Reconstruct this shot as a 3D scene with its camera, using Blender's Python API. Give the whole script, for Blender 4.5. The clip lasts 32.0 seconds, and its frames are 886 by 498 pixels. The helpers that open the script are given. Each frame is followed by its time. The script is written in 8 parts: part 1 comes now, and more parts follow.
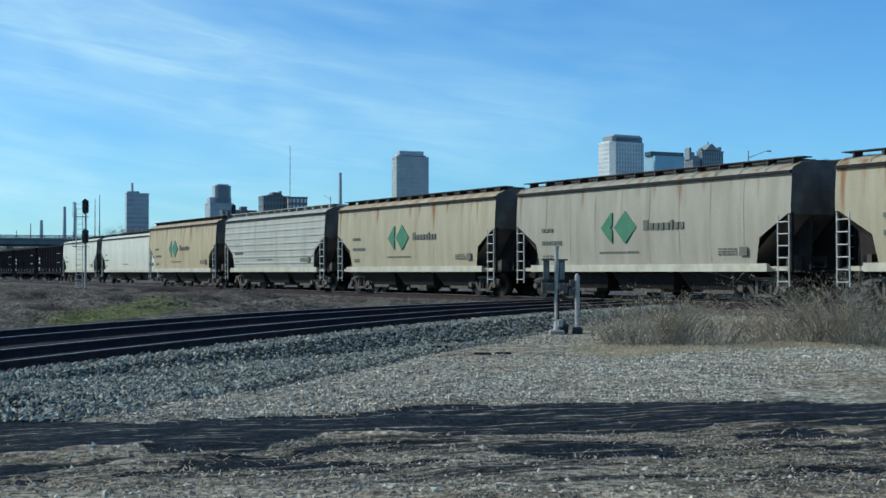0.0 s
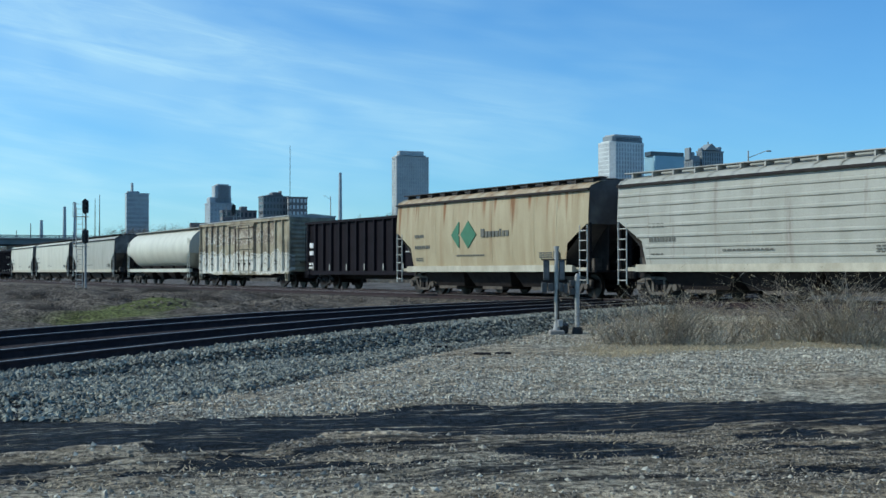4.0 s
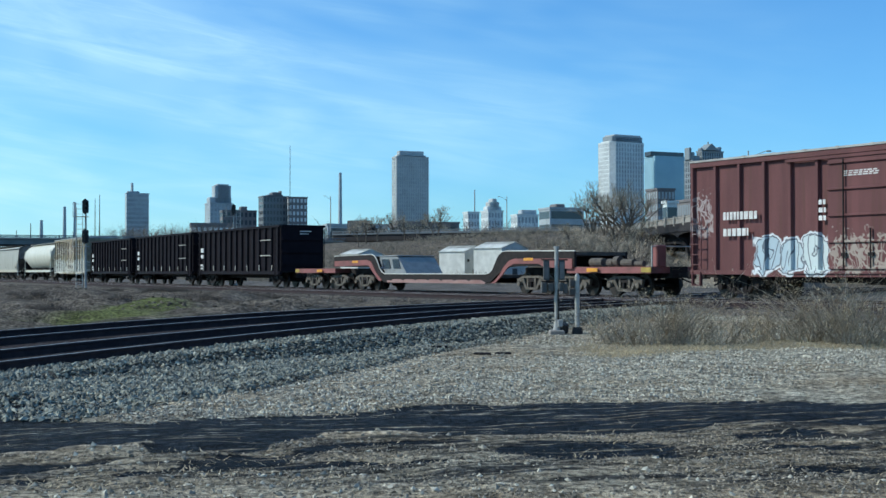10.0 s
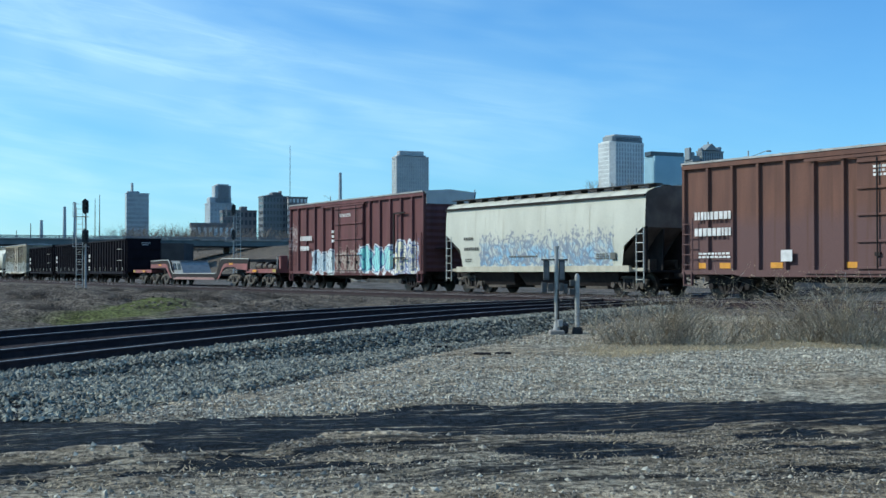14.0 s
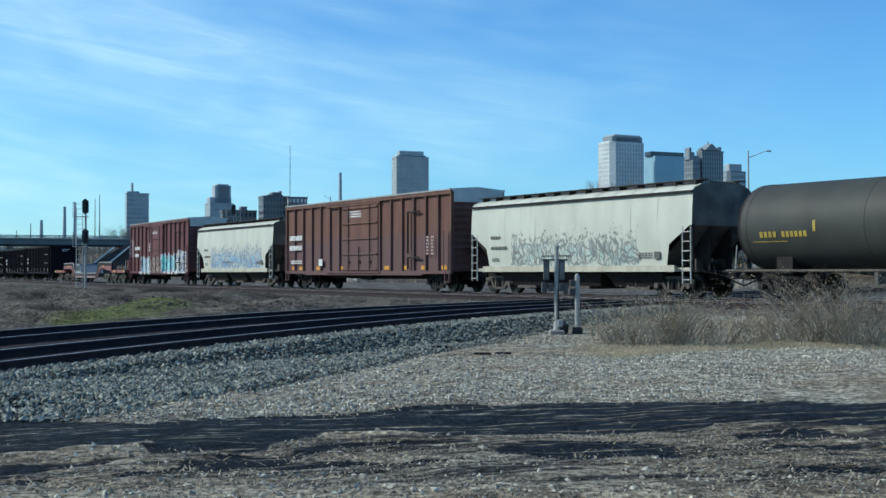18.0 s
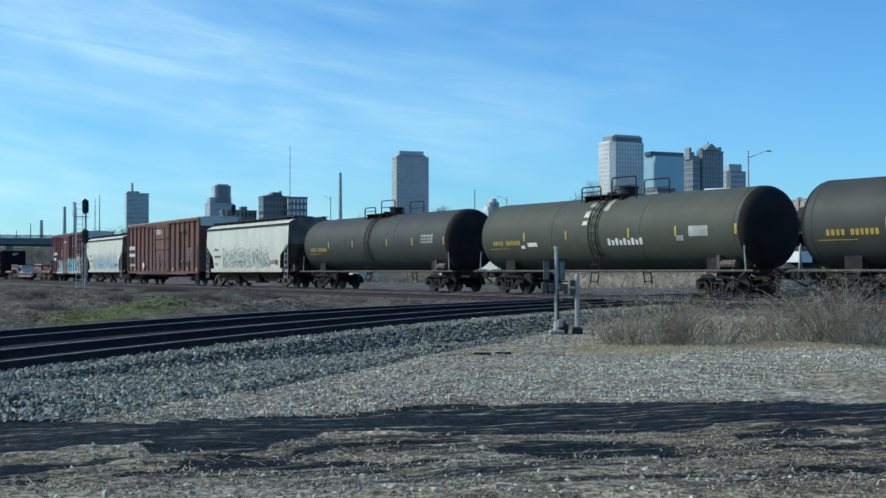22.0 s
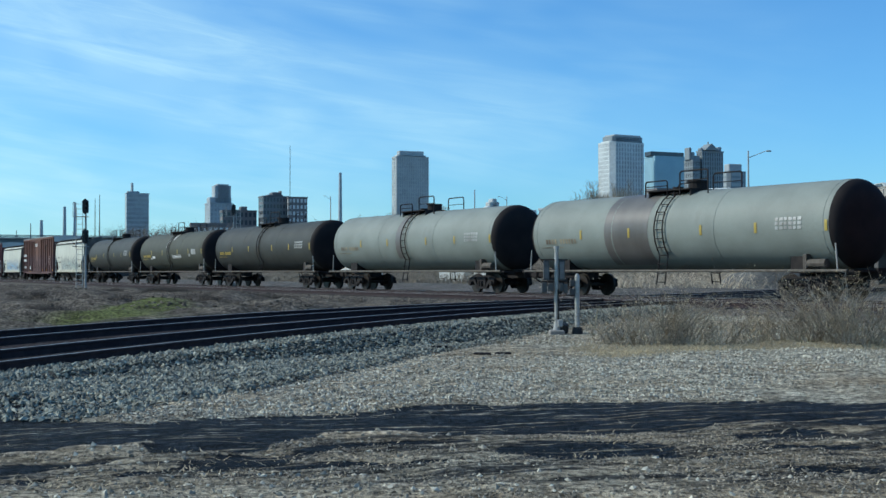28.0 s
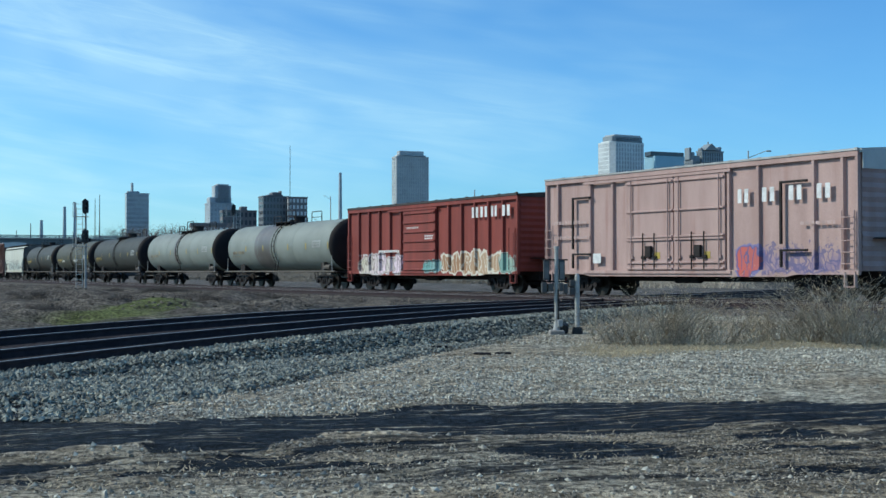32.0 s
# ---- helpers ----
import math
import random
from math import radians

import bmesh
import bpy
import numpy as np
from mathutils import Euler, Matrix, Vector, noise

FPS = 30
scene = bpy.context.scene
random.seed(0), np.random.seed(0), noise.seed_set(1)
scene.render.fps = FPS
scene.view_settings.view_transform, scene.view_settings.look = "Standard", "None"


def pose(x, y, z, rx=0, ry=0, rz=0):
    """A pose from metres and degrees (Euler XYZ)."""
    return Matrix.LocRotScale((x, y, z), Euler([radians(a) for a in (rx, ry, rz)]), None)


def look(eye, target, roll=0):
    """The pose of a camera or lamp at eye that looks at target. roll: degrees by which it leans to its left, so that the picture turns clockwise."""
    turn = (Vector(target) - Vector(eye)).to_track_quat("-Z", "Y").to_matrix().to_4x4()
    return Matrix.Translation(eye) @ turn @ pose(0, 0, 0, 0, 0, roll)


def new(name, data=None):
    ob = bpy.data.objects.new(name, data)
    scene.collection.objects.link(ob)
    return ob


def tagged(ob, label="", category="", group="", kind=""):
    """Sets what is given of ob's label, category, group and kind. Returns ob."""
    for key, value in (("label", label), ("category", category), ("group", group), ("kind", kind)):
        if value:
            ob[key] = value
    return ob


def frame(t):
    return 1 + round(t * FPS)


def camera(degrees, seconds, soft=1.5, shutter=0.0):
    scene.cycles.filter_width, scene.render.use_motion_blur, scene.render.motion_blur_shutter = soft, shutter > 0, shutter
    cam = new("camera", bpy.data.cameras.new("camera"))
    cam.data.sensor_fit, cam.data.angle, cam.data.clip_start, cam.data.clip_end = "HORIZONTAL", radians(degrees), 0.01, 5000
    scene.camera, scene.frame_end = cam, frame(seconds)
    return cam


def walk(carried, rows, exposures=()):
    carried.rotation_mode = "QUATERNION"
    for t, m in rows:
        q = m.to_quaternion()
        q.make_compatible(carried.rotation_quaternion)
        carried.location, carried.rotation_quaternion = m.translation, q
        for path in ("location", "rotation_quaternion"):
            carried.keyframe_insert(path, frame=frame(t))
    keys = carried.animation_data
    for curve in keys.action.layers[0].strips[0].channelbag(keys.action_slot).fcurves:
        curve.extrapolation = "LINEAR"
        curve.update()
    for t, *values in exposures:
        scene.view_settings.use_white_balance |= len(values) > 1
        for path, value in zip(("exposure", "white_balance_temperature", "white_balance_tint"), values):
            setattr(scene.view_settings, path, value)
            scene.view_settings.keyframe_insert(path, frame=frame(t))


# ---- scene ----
# World: x to the right, y away from the camera, z up; z = 0 is the top of the rails.
EYE = 0.977
cam = camera(39.62, 32.0, soft=1.5)
walk(cam, [(0.0, pose(0, 0, EYE, 91.087, 0, 0)), (32.0, pose(0, 0, EYE, 91.087, 0, 0))],
     exposures=((0.0, -0.06, 6400, 4), (6.0, -0.07, 6400, 4), (8.0, 0.06, 6400, 4), (12.0, 0.10, 6400, 4), (17.0, 0.05, 6400, 4),
                (24.0, 0.0, 6400, 4), (32.0, 0.0, 6400, 4)))

# ---- daylight: low winter sun from the left ----
SUN_AZ, SUN_EL = radians(-86), radians(35)      # azimuth from +y, clockwise; elevation
sun_dir = Vector((math.sin(SUN_AZ) * math.cos(SUN_EL), math.cos(SUN_AZ) * math.cos(SUN_EL), math.sin(SUN_EL)))
sun = new("sun", bpy.data.lights.new("sun", "SUN"))
sun.data.energy, sun.data.angle, sun.data.color = 3.6, radians(0.6), (1.0, 0.95, 0.86)
sun.matrix_world = look(sun_dir * 300, (0, 0, 0))

world = bpy.data.worlds.new("sky")
scene.world = world
world.use_nodes = True
wn, wl = world.node_tree.nodes, world.node_tree.links
wn.clear()
sky = wn.new("ShaderNodeTexSky")
sky.sky_type, sky.sun_disc = "NISHITA", False
sky.sun_elevation, sky.sun_rotation = SUN_EL, SUN_AZ
sky.air_density, sky.dust_density, sky.ozone_density, sky.altitude = 1.0, 0.4, 3.0, 150
tc = wn.new("ShaderNodeTexCoord")


def cloud_layer(turn, stretch, scale, detail, distortion, lo, hi):
    """Streaky noise over the directions of the sky: first turned, then stretched."""
    m1 = wn.new("ShaderNodeMapping")
    m1.inputs["Rotation"].default_value = (0, radians(turn), 0)
    m2 = wn.new("ShaderNodeMapping")
    m2.inputs["Scale"].default_value = stretch
    nz = wn.new("ShaderNodeTexNoise")
    nz.inputs["Scale"].default_value, nz.inputs["Detail"].default_value = scale, detail
    nz.inputs["Roughness"].default_value, nz.inputs["Distortion"].default_value = 0.62, distortion
    rg = wn.new("ShaderNodeMapRange")
    rg.inputs["From Min"].default_value, rg.inputs["From Max"].default_value = lo, hi
    wl.new(tc.outputs["Generated"], m1.inputs["Vector"])
    wl.new(m1.outputs["Vector"], m2.inputs["Vector"])
    wl.new(m2.outputs["Vector"], nz.inputs["Vector"])
    wl.new(nz.outputs["Fac"], rg.inputs["Value"])
    return rg.outputs["Result"]


def wmath(op, a, b):
    x = wn.new("ShaderNodeMath")
    x.operation, x.use_clamp = op, True
    for k, v in enumerate((a, b)):
        if isinstance(v, float):
            x.inputs[k].default_value = v
        else:
            wl.new(v, x.inputs[k])
    return x.outputs["Value"]


# thin cirrus: fine streaks gathered by broad veils, thicker towards the sun
fine = cloud_layer(-8, (3.0, 3.0, 26.0), 2.0, 8, 0.7, 0.42, 0.82)
veil = cloud_layer(-8, (2.2, 2.2, 6.0), 1.7, 3, 0.3, 0.36, 0.70)
sx = wn.new("ShaderNodeSeparateXYZ")
wl.new(tc.outputs["Generated"], sx.inputs["Vector"])
side = wn.new("ShaderNodeMapRange")
side.inputs["From Min"].default_value, side.inputs["From Max"].default_value = 0.32, -0.40
side.inputs["To Min"].default_value, side.inputs["To Max"].default_value = 0.03, 1.1
wl.new(sx.outputs["X"], side.inputs["Value"])
streaks = wmath("MULTIPLY", wmath("MULTIPLY", fine, veil), 0.68)
haze = wmath("MULTIPLY", veil, 0.50)
cloud = wmath("MULTIPLY", wmath("ADD", streaks, haze), side.outputs["Result"])
mix = wn.new("ShaderNodeMix")
mix.data_type = "RGBA"
mix.inputs["B"].default_value = (6.5, 9.6, 10.8, 1)
wl.new(cloud, mix.inputs["Factor"])
hue = wn.new("ShaderNodeMix")                    # deep winter blue
hue.data_type, hue.blend_type = "RGBA", "MULTIPLY"
hue.inputs["Factor"].default_value = 1.0
hue.inputs["B"].default_value = (0.655, 1.20, 1.67, 1)
wl.new(sky.outputs["Color"], hue.inputs["A"])
wl.new(hue.outputs["Result"], mix.inputs["A"])
bg = wn.new("ShaderNodeBackground")
bg.inputs["Strength"].default_value = 0.099
wl.new(mix.outputs["Result"], bg.inputs["Color"])
wo = wn.new("ShaderNodeOutputWorld")
wl.new(bg.outputs["Background"], wo.inputs["Surface"])

# ---- materials ----
def mat(name, color, color2=None, rough=0.6, metal=0.0, scale=3.0, stretch=(1, 1, 1), fine=40.0, fine_amt=0.12,
        bump=0.0, bump_scale=30.0, stain=None, stain_scale=1.0, stain_stretch=(1, 1, 1), stain_lo=0.52, stain_hi=0.72,
        vary=0.0, coat=0.0, island=False, spec=0.5, drip=None, low=None):
    """Procedural surface: broad patches between two colours, fine grain, an optional stain layer, bump."""
    m = bpy.data.materials.new(name)
    m.use_nodes = True
    n, l = m.node_tree.nodes, m.node_tree.links
    b = n["Principled BSDF"]
    b.inputs["Metallic"].default_value = metal
    b.inputs["Coat Weight"].default_value = coat
    b.inputs["Specular IOR Level"].default_value = spec
    co = n.new("ShaderNodeTexCoord")
    color2 = color2 or tuple(c * 0.72 for c in color)

    def tex(sc, st, detail=5.0, rot=None):
        mpn = n.new("ShaderNodeMapping")
        mpn.inputs["Scale"].default_value = st
        l.new(co.outputs["Object"], mpn.inputs["Vector"])
        t = n.new("ShaderNodeTexNoise")
        t.inputs["Scale"].default_value, t.inputs["Detail"].default_value = sc, detail
        l.new(mpn.outputs["Vector"], t.inputs["Vector"])
        return t.outputs["Fac"]

    def ramp(src, lo, hi):
        r = n.new("ShaderNodeMapRange")
        r.inputs["From Min"].default_value, r.inputs["From Max"].default_value = lo, hi
        l.new(src, r.inputs["Value"])
        return r.outputs["Result"]

    def blend(fac, a, bb, kind="MIX"):
        x = n.new("ShaderNodeMix")
        x.data_type, x.blend_type = "RGBA", kind
        for key, v in (("Factor", fac), ("A", a), ("B", bb)):
            if isinstance(v, (tuple, float, int)):
                x.inputs[key].default_value = (*v, 1) if isinstance(v, tuple) else v
            else:
                l.new(v, x.inputs[key])
        return x.outputs["Result"]

    c = blend(ramp(tex(scale, stretch), 0.35, 0.65), color, color2)
    def along(src, k, bias):
        x = n.new("ShaderNodeMath")
        x.operation = "MULTIPLY_ADD"
        x.inputs[1].default_value, x.inputs[2].default_value = k, bias
        l.new(src, x.inputs[0])
        return x.outputs["Value"]

    def plus(a, bb):
        x = n.new("ShaderNodeMath")
        l.new(a, x.inputs[0])
        l.new(bb, x.inputs[1])
        return x.outputs["Value"]

    if low or drip:
        up = n.new("ShaderNodeSeparateXYZ")
        l.new(co.outputs["Object"], up.inputs["Vector"])
    if low:                                                # repainted lower half: colour, height, softness
        c = blend(ramp(plus(up.outputs["Z"], along(tex(0.7, (1, 1, 1)), 1.0, -0.5)), low[1] + low[2], low[1] - low[2]), c, low[0])
    if drip:                                               # rust runs starting at the roof: colour, height, amount
        runs = plus(tex(1.0, (2.6, 2.6, 0.05), 7), along(up.outputs["Z"], 0.10, -0.10 * drip[1]))
        c = blend(ramp(runs, 0.60 - drip[2], 0.72 - drip[2]), c, drip[0])
    if stain:
        c = blend(ramp(tex(stain_scale, stain_stretch, 6), stain_lo, stain_hi), c, stain)
    g = ramp(tex(fine, (1, 1, 1), 3), 0.3, 0.7)
    gr = n.new("ShaderNodeMapRange")
    gr.inputs["To Min"].default_value, gr.inputs["To Max"].default_value = 1 - fine_amt, 1 + fine_amt
    l.new(g, gr.inputs["Value"])
    cm = n.new("ShaderNodeVectorMath")
    cm.operation = "SCALE"
    l.new(c, cm.inputs[0])
    l.new(gr.outputs["Result"], cm.inputs["Scale"])
    out = cm.outputs["Vector"]
    if vary:
        if island:
            rnd = n.new("ShaderNodeNewGeometry").outputs["Random Per Island"]
        else:
            rnd = n.new("ShaderNodeObjectInfo").outputs["Random"]
        vr = n.new("ShaderNodeMapRange")
        vr.inputs["To Min"].default_value, vr.inputs["To Max"].default_value = 1 - vary, 1 + vary
        l.new(rnd, vr.inputs["Value"])
        c2 = n.new("ShaderNodeVectorMath")
        c2.operation = "SCALE"
        l.new(out, c2.inputs[0])
        l.new(vr.outputs["Result"], c2.inputs["Scale"])
        out = c2.outputs["Vector"]
    l.new(out, b.inputs["Base Color"])
    rr = n.new("ShaderNodeMapRange")
    rr.inputs["To Min"].default_value, rr.inputs["To Max"].default_value = max(rough - 0.1, 0.03), min(rough + 0.1, 1)
    l.new(g, rr.inputs["Value"])
    l.new(rr.outputs["Result"], b.inputs["Roughness"])
    if bump:
        bp = n.new("ShaderNodeBump")
        bp.inputs["Strength"].default_value, bp.inputs["Distance"].default_value = bump, 0.02
        l.new(tex(bump_scale, (1, 1, 1), 6), bp.inputs["Height"])
        l.new(bp.outputs["Normal"], b.inputs["Normal"])
    return m


STREAK = (3.0, 3.0, 0.16)      # vertical run-off streaks
M = {}
RUST = (0.24, 0.115, 0.045)
M["cream"] = mat("cream_paint", (0.385, 0.342, 0.240), (0.33, 0.288, 0.195), rough=0.55, scale=1.2, stretch=(2, 2, 0.35), spec=0.3,
                 stain=(0.30, 0.225, 0.14), stain_scale=1.1, stain_stretch=STREAK, stain_lo=0.56, stain_hi=0.86, drip=(RUST, 3.9, 0.075))
M["cream_pale"] = mat("pale_cream_paint", (0.345, 0.322, 0.262), (0.29, 0.268, 0.21), rough=0.55, scale=1.2, stretch=(2, 2, 0.35), spec=0.3,
                      stain=(0.24, 0.20, 0.15), stain_scale=1.1, stain_stretch=STREAK, stain_lo=0.56, stain_hi=0.86, drip=((0.22, 0.14, 0.08), 3.9, 0.04))
M["rust_roof"] = mat("rust_streaked_roof", (0.42, 0.37, 0.265), (0.30, 0.20, 0.115), rough=0.65, scale=1.6, stretch=(2.2, 1, 1), spec=0.3)
M["cream_rust"] = mat("rusty_cream_paint", (0.42, 0.36, 0.235), (0.35, 0.285, 0.175), rough=0.55, scale=1.2, stretch=(2, 2, 0.35), spec=0.3,
                      stain=(0.30, 0.20, 0.11), stain_scale=1.1, stain_stretch=STREAK, stain_lo=0.54, stain_hi=0.84, drip=(RUST, 3.9, 0.095))
# pale sill paint, lightened further for the sunlight on its edge
M["sill_pale"] = mat("lit_pale_sill_paint", (0.52, 0.49, 0.39), (0.40, 0.365, 0.28), rough=0.5, scale=1.5, stretch=(2, 1, 1), spec=0.4)
M["grey_paint"] = mat("weathered_grey_paint", (0.40, 0.40, 0.355), (0.33, 0.33, 0.285), spec=0.3, rough=0.5, scale=1.4, stretch=(1, 1, 0.4),
                      stain=(0.20, 0.17, 0.13), stain_scale=1.3, stain_stretch=STREAK, stain_lo=0.58, stain_hi=0.85)
M["white_paint"] = mat("chalky_white_paint", (0.56, 0.56, 0.475), (0.48, 0.48, 0.405), rough=0.55, scale=1.0, stretch=(1, 1, 0.4),
                       stain=(0.40, 0.38, 0.30), stain_scale=1.2, stain_stretch=STREAK, stain_lo=0.62, stain_hi=0.9)
M["black_paint"] = mat("black_car_paint", (0.012, 0.0095, 0.0135), (0.0085, 0.0068, 0.0098), spec=0.08, rough=0.65, scale=1.5)
M["dark_steel"] = mat("dirty_dark_steel", (0.016, 0.0138, 0.0145), (0.029, 0.024, 0.0225), spec=0.2, rough=0.75, scale=4)
M["truck_steel"] = mat("dusty_cast_steel", (0.10, 0.085, 0.07), (0.05, 0.042, 0.036), rough=0.8, scale=5)
M["frame_dust"] = mat("dusty_side_frame", (0.135, 0.12, 0.10), (0.075, 0.066, 0.056), rough=0.85, scale=5)
M["wheel"] = mat("wheel_steel", (0.05, 0.04, 0.035), (0.03, 0.025, 0.02), rough=0.5, metal=0.6, scale=6)
M["gal"] = mat("galvanised_steel", (0.40, 0.40, 0.375), (0.29, 0.29, 0.27), rough=0.6, metal=0.0, spec=0.3, scale=5)
M["ladder"] = mat("pale_ladder_steel", (0.50, 0.50, 0.46), (0.38, 0.38, 0.34), rough=0.55, scale=5)
M["brown_box"] = mat("faded_red_brown_paint", (0.152, 0.064, 0.064), (0.112, 0.048, 0.049), spec=0.18, rough=0.6, scale=1.0, stretch=(2, 2, 0.3),
                     stain=(0.10, 0.05, 0.04), stain_scale=1.4, stain_stretch=STREAK, stain_lo=0.56, stain_hi=0.8)
M["rust_box"] = mat("orange_brown_paint", (0.172, 0.086, 0.063), (0.116, 0.060, 0.048), spec=0.18, low=((0.128, 0.074, 0.071), 2.9, 0.35), rough=0.65, scale=1.0, stretch=(2, 2, 0.3),
                    stain=(0.10, 0.05, 0.035), stain_scale=1.4, stain_stretch=STREAK, stain_lo=0.56, stain_hi=0.8)
M["red_box"] = mat("oxide_red_paint", (0.248, 0.060, 0.047), (0.193, 0.049, 0.040), spec=0.18, rough=0.55, scale=0.9, stretch=(2, 2, 0.4),
                   stain=(0.14, 0.05, 0.04), stain_scale=1.2, stain_stretch=STREAK, stain_lo=0.6, stain_hi=0.9)
M["pink_box"] = mat("sun_bleached_red_paint", (0.445, 0.312, 0.282), (0.365, 0.247, 0.222), spec=0.2, rough=0.7, scale=0.8, stretch=(2, 2, 0.4),
                    stain=(0.30, 0.15, 0.13), stain_scale=1.3, stain_stretch=STREAK, stain_lo=0.58, stain_hi=0.9)
M["graf_box"] = mat("tan_grimy_paint", (0.34, 0.31, 0.22), (0.22, 0.18, 0.12), rough=0.7, scale=1.5,
                    stain=(0.10, 0.07, 0.05), stain_scale=1.2, stain_stretch=(1, 1, 0.3), stain_lo=0.52, stain_hi=0.75)
M["cab_paint"] = mat("grey_blue_cab_paint", (0.26, 0.275, 0.28), (0.20, 0.212, 0.22), rough=0.5)
M["roof"] = mat("galvanised_roof", (0.42, 0.42, 0.40), (0.30, 0.29, 0.27), rough=0.5, metal=0.3, scale=2)
M["roof_dark"] = mat("dark_roof_steel", (0.018, 0.017, 0.017), (0.040, 0.034, 0.030), rough=0.7, scale=2)
M["tank_black"] = mat("satin_black_tank", (0.054, 0.057, 0.051), (0.042, 0.044, 0.040), spec=0.25, rough=0.62, scale=0.9,
                      stain=(0.06, 0.055, 0.045), stain_scale=0.8, stain_lo=0.55, stain_hi=0.85)
M["tank_olive"] = mat("dusty_black_tank", (0.074, 0.077, 0.060), (0.056, 0.059, 0.046), spec=0.25, rough=0.66, scale=0.8,
                      stain=(0.09, 0.088, 0.07), stain_scale=0.8, stain_lo=0.52, stain_hi=0.8)
M["tank_grey"] = mat("grimy_grey_tank", (0.225, 0.250, 0.225), (0.185, 0.203, 0.183), spec=0.3, rough=0.6, scale=0.7,
                     stain=(0.12, 0.11, 0.095), stain_scale=0.9, stain_stretch=(1, 1, 0.5), stain_lo=0.62, stain_hi=1.0)
M["spill"] = mat("oily_spill", (0.14, 0.13, 0.12), (0.09, 0.083, 0.075), rough=0.45, scale=0.7, stretch=(1, 1, 0.4))
M["tank_end"] = mat("shaded_tank_head", (0.019, 0.016, 0.017), (0.028, 0.023, 0.022), spec=0.12, rough=0.7, scale=1.2)
M["flat_red"] = mat("faded_flatcar_red", (0.255, 0.085, 0.080), (0.185, 0.066, 0.062), rough=0.65, scale=1.5,
                    stain=(0.12, 0.06, 0.05), stain_scale=1.5, stain_lo=0.56, stain_hi=0.8)
M["flat_worn"] = mat("worn_flatcar_flange", (0.33, 0.21, 0.19), (0.24, 0.13, 0.12), rough=0.7, scale=1.5)
M["green"] = mat("green_paint", (0.035, 0.145, 0.075), (0.045, 0.175, 0.095), rough=0.5)
M["ink"] = mat("dark_lettering", (0.12, 0.12, 0.10), rough=0.6)
M["white_ink"] = mat("white_lettering", (0.72, 0.72, 0.70), rough=0.6)
M["yellow_ink"] = mat("yellow_marking", (0.44, 0.32, 0.06), rough=0.5)
M["orange"] = mat("orange_marking", (0.72, 0.32, 0.03), rough=0.5)
M["faint_ink"] = mat("faded_lettering", (0.50, 0.36, 0.33), rough=0.7)
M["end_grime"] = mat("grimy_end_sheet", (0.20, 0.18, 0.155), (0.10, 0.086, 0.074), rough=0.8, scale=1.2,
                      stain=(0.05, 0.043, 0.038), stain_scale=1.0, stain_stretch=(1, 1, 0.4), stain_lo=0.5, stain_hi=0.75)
M["ties"] = mat("weathered_ties", (0.085, 0.068, 0.055), (0.05, 0.042, 0.035), rough=0.9, scale=3, bump=0.4)
M["rail_side"] = mat("rusty_rail", (0.050, 0.036, 0.038), (0.034, 0.025, 0.027), spec=0.15, rough=0.8, scale=5)
M["rail_head"] = mat("worn_rail_head", (0.36, 0.34, 0.32), rough=0.5, metal=0.3)
# the viaduct's under-deck shade is put into these two dark concrete tones
M["concrete_dark"] = mat("shade_dark_concrete", (0.026, 0.023, 0.025), (0.016, 0.014, 0.016), rough=0.9, scale=0.6, fine=6)
M["concrete_mid"] = mat("shade_dim_concrete", (0.10, 0.095, 0.09), (0.05, 0.048, 0.046), rough=0.9, scale=0.6, fine=6)
M["concrete"] = mat("stained_concrete", (0.33, 0.31, 0.28), (0.24, 0.225, 0.20), rough=0.85, scale=0.6, fine=6,
                    stain=(0.13, 0.12, 0.11), stain_scale=0.4, stain_stretch=(1, 1, 0.3))
# distance haze is put into these four facade colours, paled or blued
M["stone_pale_hazed"] = mat("hazed_pale_facade", (0.61, 0.655, 0.65), (0.54, 0.58, 0.58), rough=0.8, scale=0.05, fine=0.5)
M["stone_tan_hazed"] = mat("hazed_tan_facade", (0.43, 0.455, 0.445), (0.37, 0.39, 0.385), rough=0.8, scale=0.05, fine=0.5)
M["stone_grey_hazed"] = mat("hazed_grey_facade", (0.37, 0.42, 0.445), (0.31, 0.355, 0.38), rough=0.8, scale=0.05, fine=0.5)
M["brick_dark_hazed"] = mat("hazed_dark_brick_facade", (0.175, 0.165, 0.168), (0.135, 0.128, 0.132), rough=0.85, scale=0.05, fine=0.5)
M["glass_dark"] = mat("dark_window_glass", (0.05, 0.06, 0.075), rough=0.15, scale=0.1)
M["cab_glass"] = mat("navy_cab_glass", (0.016, 0.022, 0.045), rough=0.2, scale=1)
M["glass_blue"] = mat("blue_curtain_glass", (0.28, 0.44, 0.52), (0.23, 0.38, 0.47), rough=0.12, scale=0.05)
M["window_shade"] = mat("shaded_window", (0.34, 0.38, 0.40), rough=0.3, scale=0.1)
M["white_shed"] = mat("white_shed_paint", (0.60, 0.61, 0.57), (0.47, 0.48, 0.45), rough=0.6, scale=1.0)
M["bridge_paint"] = mat("grey_green_bridge_paint", (0.15, 0.175, 0.175), (0.11, 0.13, 0.13), rough=0.7, scale=0.4, fine=3)
M["slope_earth"] = mat("dark_slope_paving", (0.060, 0.055, 0.053), (0.038, 0.034, 0.034), rough=0.95, scale=0.5, fine=3)
M["plate_face"] = mat("worn_plate_face", (0.17, 0.17, 0.165), (0.10, 0.10, 0.098), rough=0.7, scale=4)
